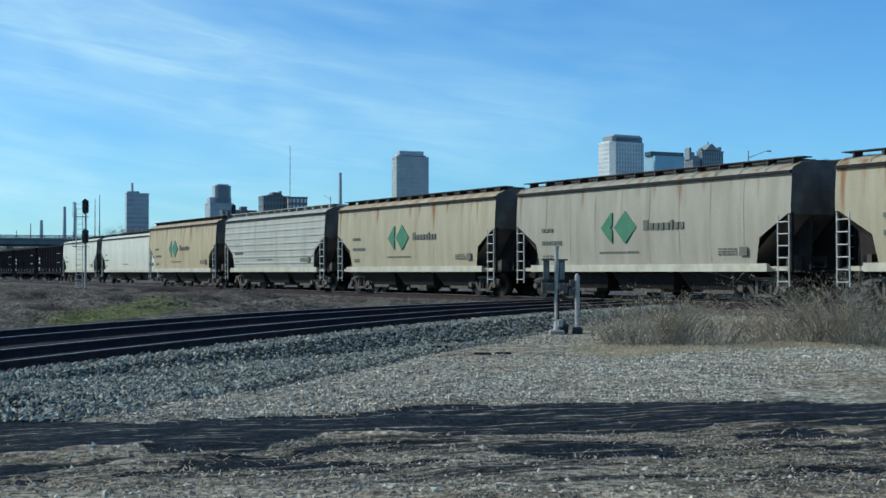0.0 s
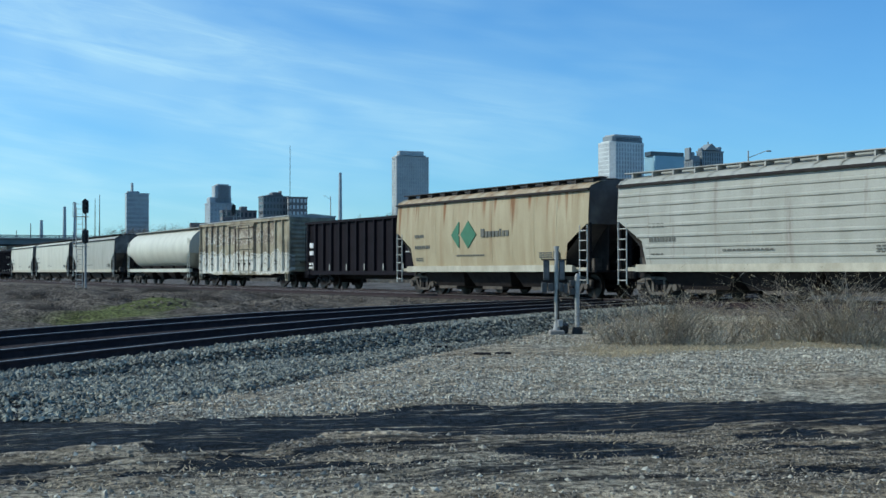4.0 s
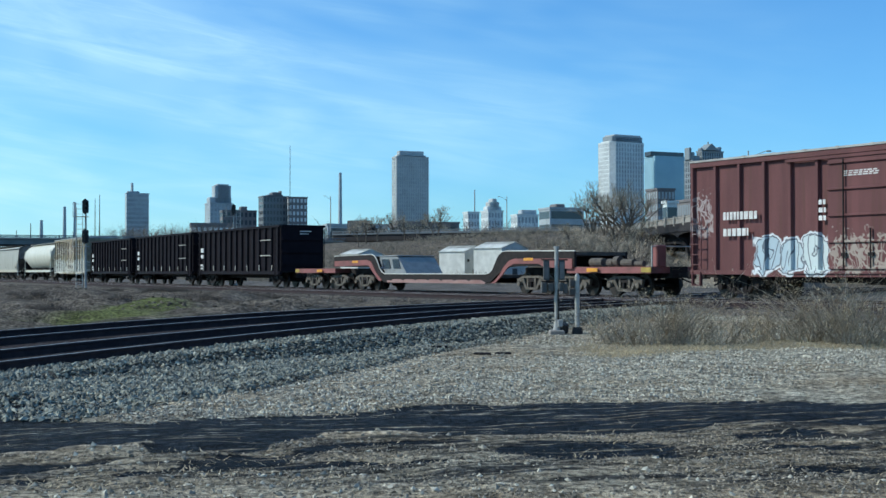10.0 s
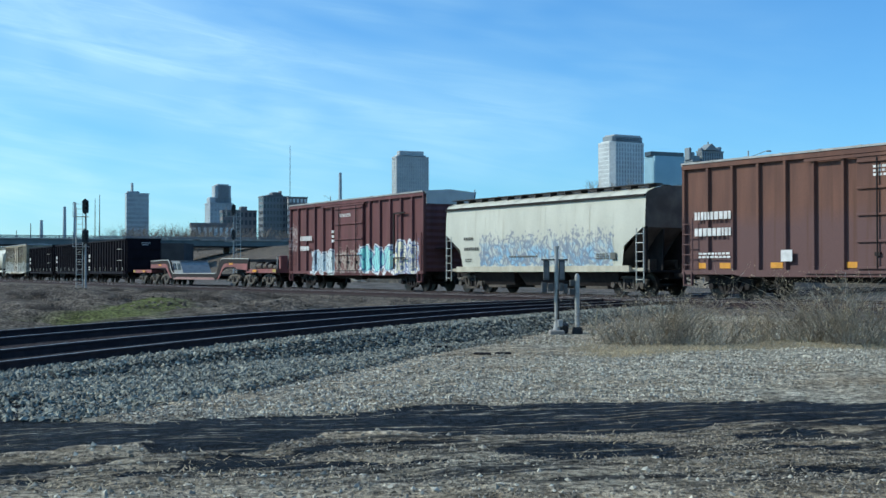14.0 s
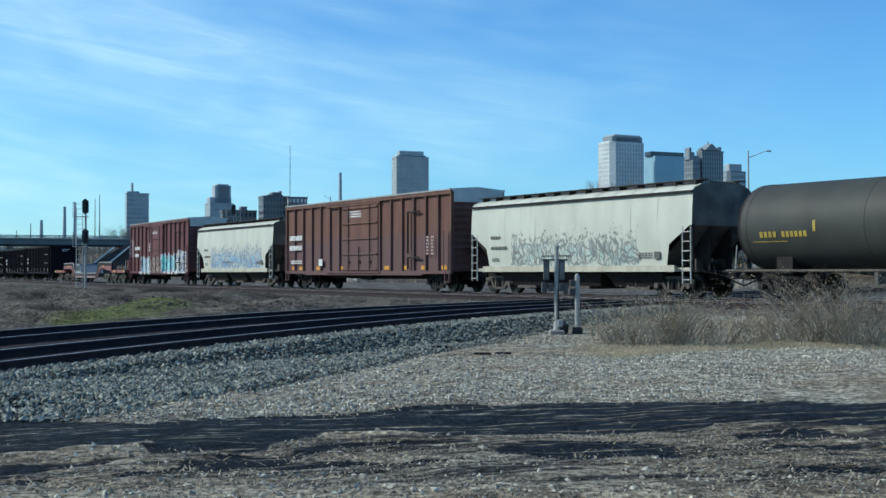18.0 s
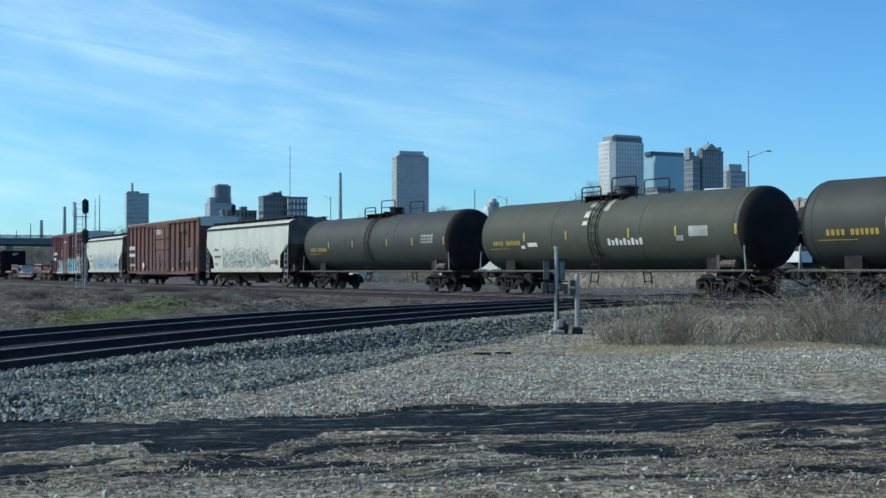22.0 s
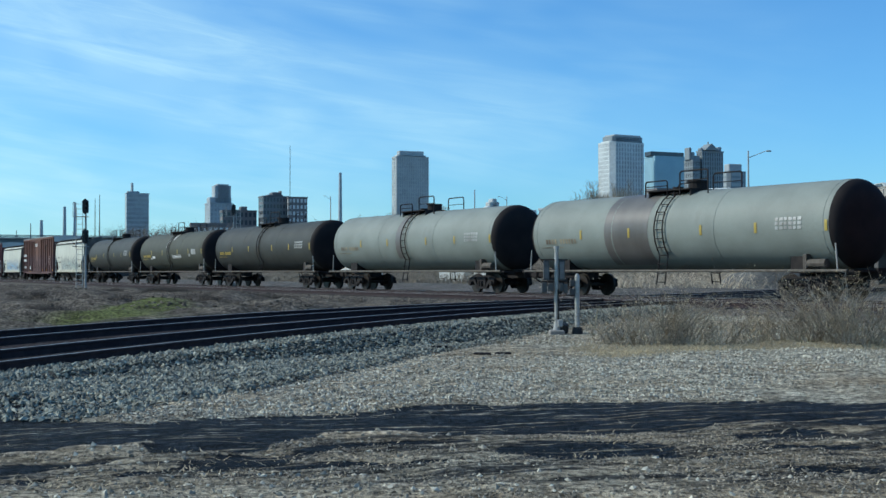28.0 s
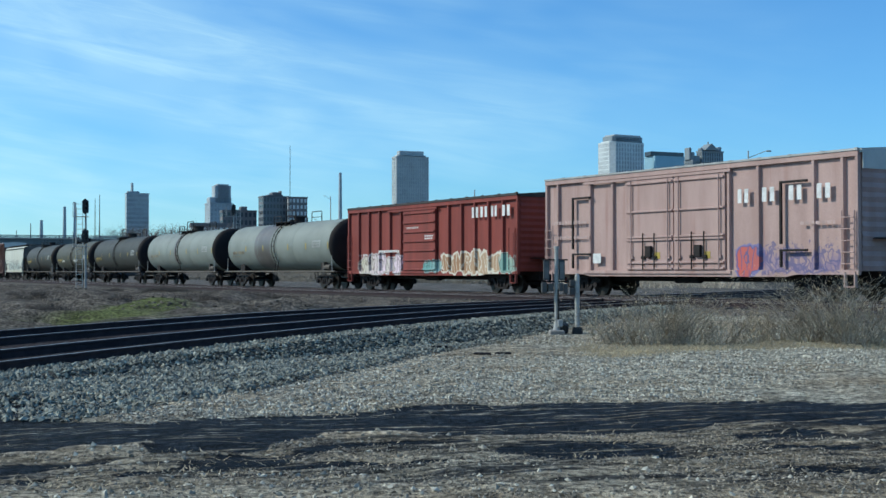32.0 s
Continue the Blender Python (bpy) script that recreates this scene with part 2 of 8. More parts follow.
M["box_grey"] = mat("grey_cabinet_paint", (0.075, 0.075, 0.073), (0.05, 0.05, 0.05), rough=0.6, scale=3)
M["lens_black"] = mat("black_signal_paint", (0.012, 0.012, 0.013), rough=0.6)
M["bark"] = mat("grey_bark", (0.12, 0.10, 0.08), (0.08, 0.065, 0.05), rough=0.95, scale=3)
M["twig"] = mat("dry_twigs", (0.54, 0.45, 0.33), (0.27, 0.22, 0.16), rough=0.95, scale=2, vary=0.5, island=True)
M["brush_dark"] = mat("dark_dead_brush", (0.055, 0.045, 0.037), (0.030, 0.025, 0.021), rough=0.95, scale=2, vary=0.4, island=True)
M["leaf_dark"] = mat("dark_dead_leaves", (0.25, 0.192, 0.125), (0.14, 0.105, 0.07), rough=0.95, scale=2, vary=0.5, island=True)
M["weed"] = mat("dull_dead_weeds", (0.52, 0.43, 0.29), (0.36, 0.30, 0.20), rough=0.95, scale=0.8, vary=0.35, island=True)
M["bank_weed"] = mat("brown_bank_weeds", (0.13, 0.108, 0.080), (0.075, 0.062, 0.05), rough=0.95, scale=1.0, vary=0.4, island=True)
M["cinder_heap"] = mat("dark_heap_cinder", (0.045, 0.042, 0.045), (0.022, 0.020, 0.022), rough=0.95, scale=3, fine=14, bump=0.6)
M["heap_gravel"] = mat("grey_heap_gravel", (0.125, 0.122, 0.112), (0.07, 0.068, 0.064), rough=0.95, scale=3, fine=14, bump=0.6)
M["far_twig"] = mat("distant_bare_woods", (0.13, 0.115, 0.095), (0.09, 0.08, 0.066), rough=0.95, scale=0.1, vary=0.3, island=True)
M["straw"] = mat("dry_straw", (0.44, 0.355, 0.215), (0.29, 0.235, 0.145), rough=0.95, scale=0.8, vary=0.35, island=True)
M["stone"] = mat("grey_ballast_stone", (0.315, 0.315, 0.255), (0.10, 0.102, 0.086), rough=0.9, scale=6, vary=0.5, island=True)
M["bed_stone"] = mat("sooty_bed_stone", (0.13, 0.115, 0.10), (0.08, 0.07, 0.06), rough=0.9, scale=6, vary=0.5, island=True)
M["scrub"] = mat("olive_brown_scrub", (0.215, 0.183, 0.135), (0.115, 0.097, 0.073), rough=0.95, scale=0.3, vary=0.45, island=True)
M["slate_stone"] = mat("slate_grey_stone", (0.235, 0.280, 0.305), (0.19, 0.225, 0.245), rough=0.85, scale=0.05, fine=0.5)
M["slate_brick"] = mat("slate_grey_brick", (0.155, 0.178, 0.195), (0.12, 0.137, 0.152), rough=0.85, scale=0.05, fine=0.5)
M["clod"] = mat("brown_earth_clod", (0.19, 0.16, 0.125), (0.055, 0.046, 0.038), rough=0.95, scale=6, vary=0.6, island=True)
M["grit"] = mat("brown_grit", (0.33, 0.29, 0.225), (0.085, 0.073, 0.058), rough=0.95, scale=6, vary=0.6, island=True)
M["stone_warm"] = mat("buff_gravel_stone", (0.50, 0.47, 0.38), (0.25, 0.23, 0.185), rough=0.9, scale=6, vary=0.5, island=True)


def overpaint(base, name, regions):
    """A copy of a paint with sprayed letter-like shapes over it. Regions in the car's metres:
    (x0, x1, z0, z1, how many, fill, second fill, outline, halo, "letters", "scrawl" or "tag")."""
    m = M[base].copy()
    m.name = name
    n, l = m.node_tree.nodes, m.node_tree.links
    b = n["Principled BSDF"]
    col = b.inputs["Base Color"].links[0].from_socket
    co = n.new("ShaderNodeTexCoord").outputs["Object"]
    sep = n.new("ShaderNodeSeparateXYZ")
    l.new(co, sep.inputs["Vector"])

    def num(op, *vals):
        x = n.new("ShaderNodeMath")
        x.operation = op
        for k, v in enumerate(vals):
            if isinstance(v, (int, float)):
                x.inputs[k].default_value = v
            else:
                l.new(v, x.inputs[k])
        return x.outputs["Value"]

    def step(src, a, c):
        r = n.new("ShaderNodeMapRange")
        r.interpolation_type = "SMOOTHSTEP"
        r.inputs["From Min"].default_value, r.inputs["From Max"].default_value = a, c
        l.new(src, r.inputs["Value"])
        return r.outputs["Result"]

    def blend(f, a, c):
        x = n.new("ShaderNodeMix")
        x.data_type = "RGBA"
        for key, v in (("Factor", f), ("A", a), ("B", c)):
            if isinstance(v, tuple):
                x.inputs[key].default_value = (*v, 1)
            elif isinstance(v, (int, float)):
                x.inputs[key].default_value = v
            else:
                l.new(v, x.inputs[key])
        return x.outputs["Result"]

    def noise_of(vec, sc, detail, out="Fac"):
        t = n.new("ShaderNodeTexNoise")
        t.inputs["Scale"].default_value, t.inputs["Detail"].default_value = sc, detail
        l.new(vec, t.inputs["Vector"])
        return t.outputs[out]

    def band(src, mid_, half):
        """1 within half of mid_, with a soft edge."""
        return num("SUBTRACT", 1.0, step(num("ABSOLUTE", num("SUBTRACT", src, mid_)), half * 0.7, half * 1.3))

    near = num("LESS_THAN", sep.outputs["Y"], -1.2)
    for k, (x0, x1, z0, z1, count, fa, fb, line, halo, kind) in enumerate(regions):
        flat = n.new("ShaderNodeCombineXYZ")
        l.new(sep.outputs["X"], flat.inputs["X"])
        l.new(sep.outputs["Z"], flat.inputs["Y"])
        flat.inputs["Z"].default_value = 3.7 * k + 1.3
        flat = flat.outputs["Vector"]
        wx = num("MULTIPLY_ADD", noise_of(flat, 1.6, 2), 0.9, -0.45)
        off = n.new("ShaderNodeVectorMath")
        off.inputs[1].default_value = (17.0, 5.0, 9.0)
        l.new(flat, off.inputs[0])
        wz = num("MULTIPLY_ADD", noise_of(off.outputs["Vector"], 1.9, 2), 0.7, -0.35)
        X, Z = num("ADD", sep.outputs["X"], wx), num("ADD", sep.outputs["Z"], wz)
        px = num("MULTIPLY_ADD", X, count / (x1 - x0), -x0 * count / (x1 - x0))
        pz = num("MULTIPLY_ADD", Z, 1 / (z1 - z0), -z0 / (z1 - z0))
        cell = num("FLOOR", px)
        loc = num("SUBTRACT", num("FRACT", px), 0.5)
        wn_ = n.new("ShaderNodeTexWhiteNoise")
        wn_.noise_dimensions = "1D"
        l.new(num("ADD", cell, 0.37 + 5 * k), wn_.inputs["W"])
        tall = num("MULTIPLY_ADD", wn_.outputs["Value"], 0.35, 0.78)
        v = num("DIVIDE", num("SUBTRACT", pz, 0.46), tall)
        inside = num("MULTIPLY", num("MULTIPLY", step(px, -0.1, 0.0), num("SUBTRACT", 1.0, step(px, count, count + 0.1))), near)
        # rounded letter bodies, side by side
        d = num("POWER", num("ADD", num("POWER", num("ABSOLUTE", num("MULTIPLY", loc, 1.86)), 3.0), num("POWER", num("ABSOLUTE", num("MULTIPLY", v, 2.0)), 3.0)), 0.333)
        tone = num("ADD", num("MULTIPLY", wn_.outputs["Value"], 0.35), num("MULTIPLY", px, 0.7 / count))
        mottle = num("MULTIPLY_ADD", noise_of(flat, 3.0, 3), 0.5, -0.25)
        fill = blend(step(num("ADD", tone, mottle), 0.25, 0.8), fa, fb)
        wv = n.new("ShaderNodeTexWave")
        wv.inputs["Scale"].default_value, wv.inputs["Distortion"].default_value = 0.55 if kind == "letters" else 0.62, 9.0 if kind == "letters" else 14.0
        wv.inputs["Detail"].default_value, wv.inputs["Detail Scale"].default_value = 2.0, 0.7
        l.new(flat, wv.inputs["Vector"])
        if kind == "letters":
            col = blend(num("MULTIPLY", inside, num("SUBTRACT", 1.0, step(d, 1.02, 1.10))), col, halo)
            col = blend(num("MULTIPLY", inside, num("SUBTRACT", 1.0, step(d, 0.86, 0.92))), col, fill)
            hole = num("POWER", num("ADD", num("POWER", num("MULTIPLY", loc, 4.6), 2.0), num("POWER", num("MULTIPLY_ADD", v, 3.4, -0.3), 2.0)), 0.5)
            strokes = num("MAXIMUM", band(d, 0.90, 0.045), num("MULTIPLY", band(hole, 0.52, 0.12), num("GREATER_THAN", wn_.outputs["Value"], 0.35)))
            strokes = num("MAXIMUM", strokes, num("MULTIPLY", band(wv.outputs["Fac"], 0.5, 0.12), num("SUBTRACT", 1.0, step(d, 0.80, 0.86))))
            col = blend(num("MULTIPLY", num("MULTIPLY", inside, strokes), 0.85), col, line)
        else:
            spiky = num("ADD", pz, num("MULTIPLY_ADD", noise_of(flat, 5.5, 1), -1.1, 0.55))
            body = num("MULTIPLY", inside, num("MULTIPLY", step(pz, -0.05, 0.05), num("SUBTRACT", 1.0, step(spiky, 0.80, 0.98))))
            wash = num("MULTIPLY", num("SUBTRACT", 1.0, step(num("ADD", pz, mottle), 0.35, 0.95)), num("MULTIPLY_ADD", step(noise_of(flat, 2.4, 2), 0.42, 0.55), 0.7, 0.25))
            if kind == "scrawl":
                col = blend(num("MULTIPLY", body, wash), col, fill)
            vo = n.new("ShaderNodeTexVoronoi")             # looping, crossing strokes
            vo.feature = "DISTANCE_TO_EDGE"
            vo.inputs["Scale"].default_value = 1.0
            lean_ = n.new("ShaderNodeCombineXYZ")
            l.new(num("MULTIPLY", num("ADD", X, num("MULTIPLY", Z, 0.35)), 3.6), lean_.inputs["X"])
            l.new(num("MULTIPLY", Z, 2.3), lean_.inputs["Y"])
            l.new(lean_.outputs["Vector"], vo.inputs["Vector"])
            ink = num("MAXIMUM", num("SUBTRACT", 1.0, step(vo.outputs["Distance"], 0.05, 0.12)), num("MAXIMUM", num("MULTIPLY", band(wv.outputs["Fac"], 0.5, 0.16), 0.6), num("MULTIPLY", band(d, 0.84, 0.06), 0.9)))
            col = blend(num("MULTIPLY", num("MULTIPLY", body, ink), 0.75), col, line)
    l.new(col, b.inputs["Base Color"])
    M[name] = m
    return name


WHITE, NAVY = (0.66, 0.68, 0.68), (0.06, 0.10, 0.26)
overpaint("brown_box", "brown_box_sprayed", [(-8.1, -7.3, 2.3, 3.9, 1, WHITE, WHITE, (0.42, 0.38, 0.37), WHITE, "tag"),
                                             (-5.1, -1.9, 0.9, 2.35, 3, (0.40, 0.50, 0.56), (0.55, 0.62, 0.62), (0.09, 0.10, 0.13), (0.62, 0.66, 0.68), "letters"),
                                             (-1.6, 1.0, 1.0, 2.4, 2, WHITE, WHITE, (0.40, 0.36, 0.31), WHITE, "tag"),
                                             (1.3, 7.5, 0.85, 2.65, 5, (0.28, 0.62, 0.60), (0.74, 0.70, 0.52), NAVY, WHITE, "letters"),
                                             (5.6, 7.5, 0.9, 2.5, 2, (0.60, 0.55, 0.60), (0.20, 0.30, 0.55), NAVY, WHITE, "tag")])
overpaint("white_paint", "white_blue_scrawl", [(-4.3, 5.3, 1.24, 2.75, 10, (0.20, 0.42, 0.60), (0.26, 0.46, 0.60), (0.15, 0.17, 0.23), WHITE, "scrawl")])
overpaint("white_paint", "white_grey_scrawl", [(-4.2, 4.3, 1.24, 2.65, 10, (0.44, 0.52, 0.49), (0.36, 0.46, 0.42), (0.10, 0.10, 0.10), WHITE, "scrawl")])
overpaint("red_box", "red_box_sprayed", [(-6.9, -2.2, 0.85, 1.95, 5, (0.50, 0.48, 0.36), (0.66, 0.55, 0.60), (0.16, 0.10, 0.10), (0.58, 0.56, 0.55), "letters"),
                                         (0.1, 1.6, 0.95, 1.6, 2, (0.16, 0.34, 0.32), (0.30, 0.42, 0.40), (0.05, 0.10, 0.10), (0.30, 0.36, 0.34), "letters"),
                                         (1.6, 6.9, 0.85, 2.05, 6, (0.33, 0.19, 0.11), (0.42, 0.29, 0.19), (0.62, 0.58, 0.48), (0.60, 0.56, 0.47), "letters"),
                                         (6.7, 8.0, 0.9, 1.9, 1, (0.20, 0.34, 0.30), (0.36, 0.44, 0.36), (0.08, 0.12, 0.11), (0.40, 0.44, 0.38), "letters")])
overpaint("pink_box", "pink_box_sprayed", [(2.8, 4.1, 0.95, 1.95, 1, (0.55, 0.12, 0.09), (0.45, 0.13, 0.12), (0.10, 0.11, 0.24), (0.20, 0.18, 0.34), "letters"),
                                           (4.2, 7.4, 0.9, 1.95, 4, (0.30, 0.22, 0.28), (0.24, 0.18, 0.26), (0.10, 0.10, 0.22), WHITE, "scrawl")])
overpaint("graf_box", "graf_box_sprayed", [(-8.3, 8.3, 0.9, 2.35, 10, (0.62, 0.62, 0.56), (0.50, 0.50, 0.44), (0.20, 0.18, 0.14), (0.56, 0.55, 0.48), "letters"),
                                           (-7.2, 5.5, 2.9, 4.1, 8, (0.55, 0.54, 0.46), (0.40, 0.36, 0.28), (0.12, 0.08, 0.06), WHITE, "scrawl")])

# ---- geometry helpers ----
def part(name, bm, material, parent, label="", smooth=False):
    """Links a bmesh as ONE mesh object, under a thing or a part."""
    me = bpy.data.meshes.new(name)
    bm.to_mesh(me)
    bm.free()
    me.materials.append(material if not isinstance(material, str) else M[material])
    if smooth:
        me.shade_smooth()
        me.set_sharp_from_angle(angle=radians(40))
    ob = new(name, me)
    if parent is not None:
        ob.parent = parent
    return tagged(ob, label)


def again(ob, m, parent):
    """Another object on the same mesh, with its children, at the local pose m under parent."""
    o = ob.copy()
    scene.collection.objects.link(o)
    o.parent, o.matrix_basis = parent, m
    for c in ob.children:
        again(c, c.matrix_basis.copy(), o)
    return o


def thing(name, label, category, group="", m=None):
    ob = new(name)
    ob.empty_display_size = 0.3
    tagged(ob, label, category, group)
    if m is not None:
        ob.matrix_basis = m
    return ob


def box(bm, x0, x1, y0, y1, z0, z1, m=None):
    vs = [bm.verts.new(v) for v in ((x0, y0, z0), (x1, y0, z0), (x1, y1, z0), (x0, y1, z0),
                                    (x0, y0, z1), (x1, y0, z1), (x1, y1, z1), (x0, y1, z1))]
    for f in ((3, 2, 1, 0), (4, 5, 6, 7), (0, 1, 5, 4), (1, 2, 6, 5), (2, 3, 7, 6), (3, 0, 4, 7)):
        bm.faces.new([vs[i] for i in f])
    if m is not None:
        for v in vs:
            v.co = m @ v.co
    return vs


def bevel_box(bm, x0, x1, y0, y1, z0, z1, r=0.03):
    """Box with chamfered edges."""
    b2 = bmesh.new()
    box(b2, x0, x1, y0, y1, z0, z1)
    bmesh.ops.bevel(b2, geom=b2.edges[:], offset=r, segments=1, affect="EDGES")
    join(bm, b2)


def join(bm, other, m=None):
    """Adds the faces of another bmesh, and frees it."""
    vm = {}
    for v in other.verts:
        vm[v] = bm.verts.new(m @ v.co if m is not None else v.co)
    for f in other.faces:
        bm.faces.new([vm[v] for v in f.verts])
    other.free()


def rod(bm, a, b, r, seg=6, r2=None):
    """Round bar between two points, tapering to r2."""
    a, b = Vector(a), Vector(b)
    d = (b - a)
    if d.length < 1e-6:
        return
    q = d.to_track_quat("Z", "Y").to_matrix()
    r2 = r if r2 is None else r2
    ring = []
    for p, rr in ((a, r), (b, r2)):
        ring.append([bm.verts.new(p + q @ Vector((rr * math.cos(2 * math.pi * i / seg), rr * math.sin(2 * math.pi * i / seg), 0))) for i in range(seg)])
    for i in range(seg):
        j = (i + 1) % seg
        bm.faces.new((ring[0][i], ring[0][j], ring[1][j], ring[1][i]))
    bm.faces.new(ring[0][::-1])
    bm.faces.new(ring[1])


def prism(bm, pts, a, b, axis="x"):
    """Closed outline pts (two coordinates) swept from a to b along an axis: x takes (y, z), y takes (x, z), z takes (x, y)."""
    def at(u, v, w):
        return {"x": (w, u, v), "y": (u, w, v), "z": (u, v, w)}[axis]
    lo = [bm.verts.new(at(u, v, a)) for u, v in pts]
    hi = [bm.verts.new(at(u, v, b)) for u, v in pts]
    n = len(pts)
    for i in range(n):
        j = (i + 1) % n
        bm.faces.new((lo[i], lo[j], hi[j], hi[i]))
    bm.faces.new(lo[::-1])
    bm.faces.new(hi)
    bmesh.ops.recalc_face_normals(bm, faces=bm.faces[:]) if len(bm.faces) < 400 else None


def loft(bm, rings, close=True, caps=True):
    """Skin over rings of points of equal count."""
    vs = [[bm.verts.new(p) for p in r] for r in rings]
    n = len(vs[0])
    for a, b in zip(vs, vs[1:]):
        for i in range(n if close else n - 1):
            j = (i + 1) % n
            bm.faces.new((a[i], a[j], b[j], b[i]))
    if caps:
        bm.faces.new(vs[0][::-1])
        bm.faces.new(vs[-1])
    return vs


def letters(name, text, size, m, material, parent, depth=0.004, width=None, label=""):
    """Painted words as a thin raised mesh, from the built-in font."""
    cu = bpy.data.curves.new(name, "FONT")
    cu.body, cu.size, cu.extrude, cu.align_x = text, size, depth, "CENTER"
    cu.resolution_u = 2
    tmp = bpy.data.objects.new(name, cu)
    scene.collection.objects.link(tmp)
    bpy.context.view_layer.update()
    me = bpy.data.meshes.new_from_object(tmp.evaluated_get(bpy.context.evaluated_depsgraph_get()))
    bpy.data.objects.remove(tmp)
    bpy.data.curves.remove(cu)
    me.materials.clear()
    me.materials.append(M[material])
    ob = new(name, me)
    ob.parent, ob.matrix_basis = parent, m
    if width:
        w = max(v.co.x for v in me.vertices) - min(v.co.x for v in me.vertices)
        for v in me.vertices:
            v.co.x *= width / w
    return tagged(ob, label)


def bars(bm, x0, x1, z0, z1, y, rows, seed=0, frac=0.6):
    """Unreadable lettering: rows of short plain bars on the side at y."""
    rnd = random.Random(seed)
    h = (z1 - z0) / rows
    for r in range(rows):
        x = x0
        while x < x1 - 0.05:
            w = min(rnd.uniform(0.12, 0.4), x1 - x)
            box(bm, x, x + w, y - 0.006, y, z1 - (r + frac) * h, z1 - r * h)
            x += w + 0.07


def mark_bars(car, x0, x1, z0, z1, y, rows, seed, material, label, name="reporting_mark"):
    """Unreadable lettering, each bar a part of its own."""
    rnd = random.Random(seed)
    h = (z1 - z0) / rows
    for r in range(rows):
        x = x0
        while x < x1 - 0.05:
            w = min(rnd.uniform(0.09, 0.2), x1 - x)
            bm = bmesh.new()
            box(bm, x, x + w, y - 0.006, y, z1 - (r + 0.6) * h, z1 - r * h)
            part(name, bm, material, car, label)
            x += w + 0.05


# ---- the line of the tracks: straight, then a wide curve, then straight ----
TH, KAP, TX, TY, S_LO, S_HI = 0.5701, 0.001005, 8.283, 50.50, -82.0, 62.0
GAP = 3.976                     # between the two tracks


def track(s, side=0.0):
    """Centre of the far track at s metres along it (side metres nearer to the camera), and its heading."""
    c = min(max(s, S_LO), S_HI)
    a = TH + KAP * c
    x = TX + (math.cos(TH) - math.cos(a)) / KAP + (s - c) * math.sin(a)
    y = TY - (math.sin(a) - math.sin(TH)) / KAP - (s - c) * math.cos(a)
    return x - side * math.cos(a), y - side * math.sin(a), a


def rail_profile(h=0.171):
    """Half-metre-real rail section as (across, up), top at 0."""
    return [(-0.07, -h), (0.07, -h), (0.07, -h + 0.02), (0.012, -h + 0.035), (0.012, -0.045), (0.036, -0.034), (0.036, -0.006),
            (0.030, 0.0), (-0.030, 0.0), (-0.036, -0.006), (-0.036, -0.034), (-0.012, -0.045), (-0.012, -h + 0.035), (-0.07, -h + 0.02)]


def sweep(bm, line, prof):
    """Sweeps a section (across, up) along a line of (x, y, z, heading); heading as track() gives it."""
    rings = []
    for x, y, z, a in line:
        rings.append([(x + u * math.cos(a), y + u * math.sin(a), z + v) for u, v in prof])
    loft(bm, rings)

# ---- ground: one sheet to the horizon, with the ballast beds, ruts and the far bank in it ----
NA = radians(-31.3)             # heading of the near double track
N_OFF = (0.0, 1.435, 3.35, 4.785)
NX, NY = -6.63, 18.4            # a point on its nearest rail


def near_z(d):
    """Height of the near track's rails, which dip towards the camera; d is the distance along y."""
    return -0.0011 * np.clip(36.5 - d, 0, 19) ** 2


def smooth(x, a, b):
    t = np.clip((x - a) / (b - a), 0, 1)
    return t * t * (3 - 2 * t)


WAVES = {}


def wave(x, y, seed, f=1.0):
    """Cheap smooth noise for arrays."""
    if (seed, f) not in WAVES:
        r = np.random.RandomState(seed)
        WAVES[seed, f] = [(w * math.cos(a), w * math.sin(a), ph) for a, ph, w in
                          zip(r.uniform(0, 6.28, 9), r.uniform(0, 6.28, 9), f * r.uniform(0.5, 2.0, 9))]
    z = np.zeros_like(x)
    for a, b, ph in WAVES[seed, f]:
        z += np.sin(x * a + y * b + ph) / 3
    return z


def far_side(x, y):
    """Distance beyond the far train track."""
    return (x - TX) * math.cos(TH) + (y - TY) * math.sin(TH)


def near_across(x, y):
    """Distance to the far side of the near track's nearest rail."""
    return -((x - NX) * math.cos(NA) + (y - NY) * math.sin(NA))


def bed(dist, half, top, base):
    return np.clip(top - np.clip(np.abs(dist) - half, 0, None) * 0.5, base, None)


SHADE_STRIPS = []


def shade_strip(far, near):
    """A dark strip between its far and its near edge, shade painted as colour."""
    SHADE_STRIPS.append((np.array(far), np.array(near)))


shade_strip(((-5.31, 14.75), (-4.80, 14.50), (-4.18, 13.41), (-3.79, 12.95), (-3.22, 12.56), (-2.77, 12.85), (-2.21, 13.20), (-1.55, 13.62), (-1.15, 13.85), (-0.94, 13.96), (-0.42, 14.19), (0.37, 14.44), (1.47, 14.81), (2.53, 15.15), (3.12, 15.21), (3.53, 15.28), (4.43, 15.08), (4.81, 14.81), (5.23, 14.56)),
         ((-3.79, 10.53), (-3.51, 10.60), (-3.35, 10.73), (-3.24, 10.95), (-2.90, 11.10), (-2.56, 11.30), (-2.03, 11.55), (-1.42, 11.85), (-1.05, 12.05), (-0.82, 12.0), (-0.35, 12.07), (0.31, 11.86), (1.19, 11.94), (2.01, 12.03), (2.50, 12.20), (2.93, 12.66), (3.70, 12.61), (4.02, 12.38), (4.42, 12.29)))
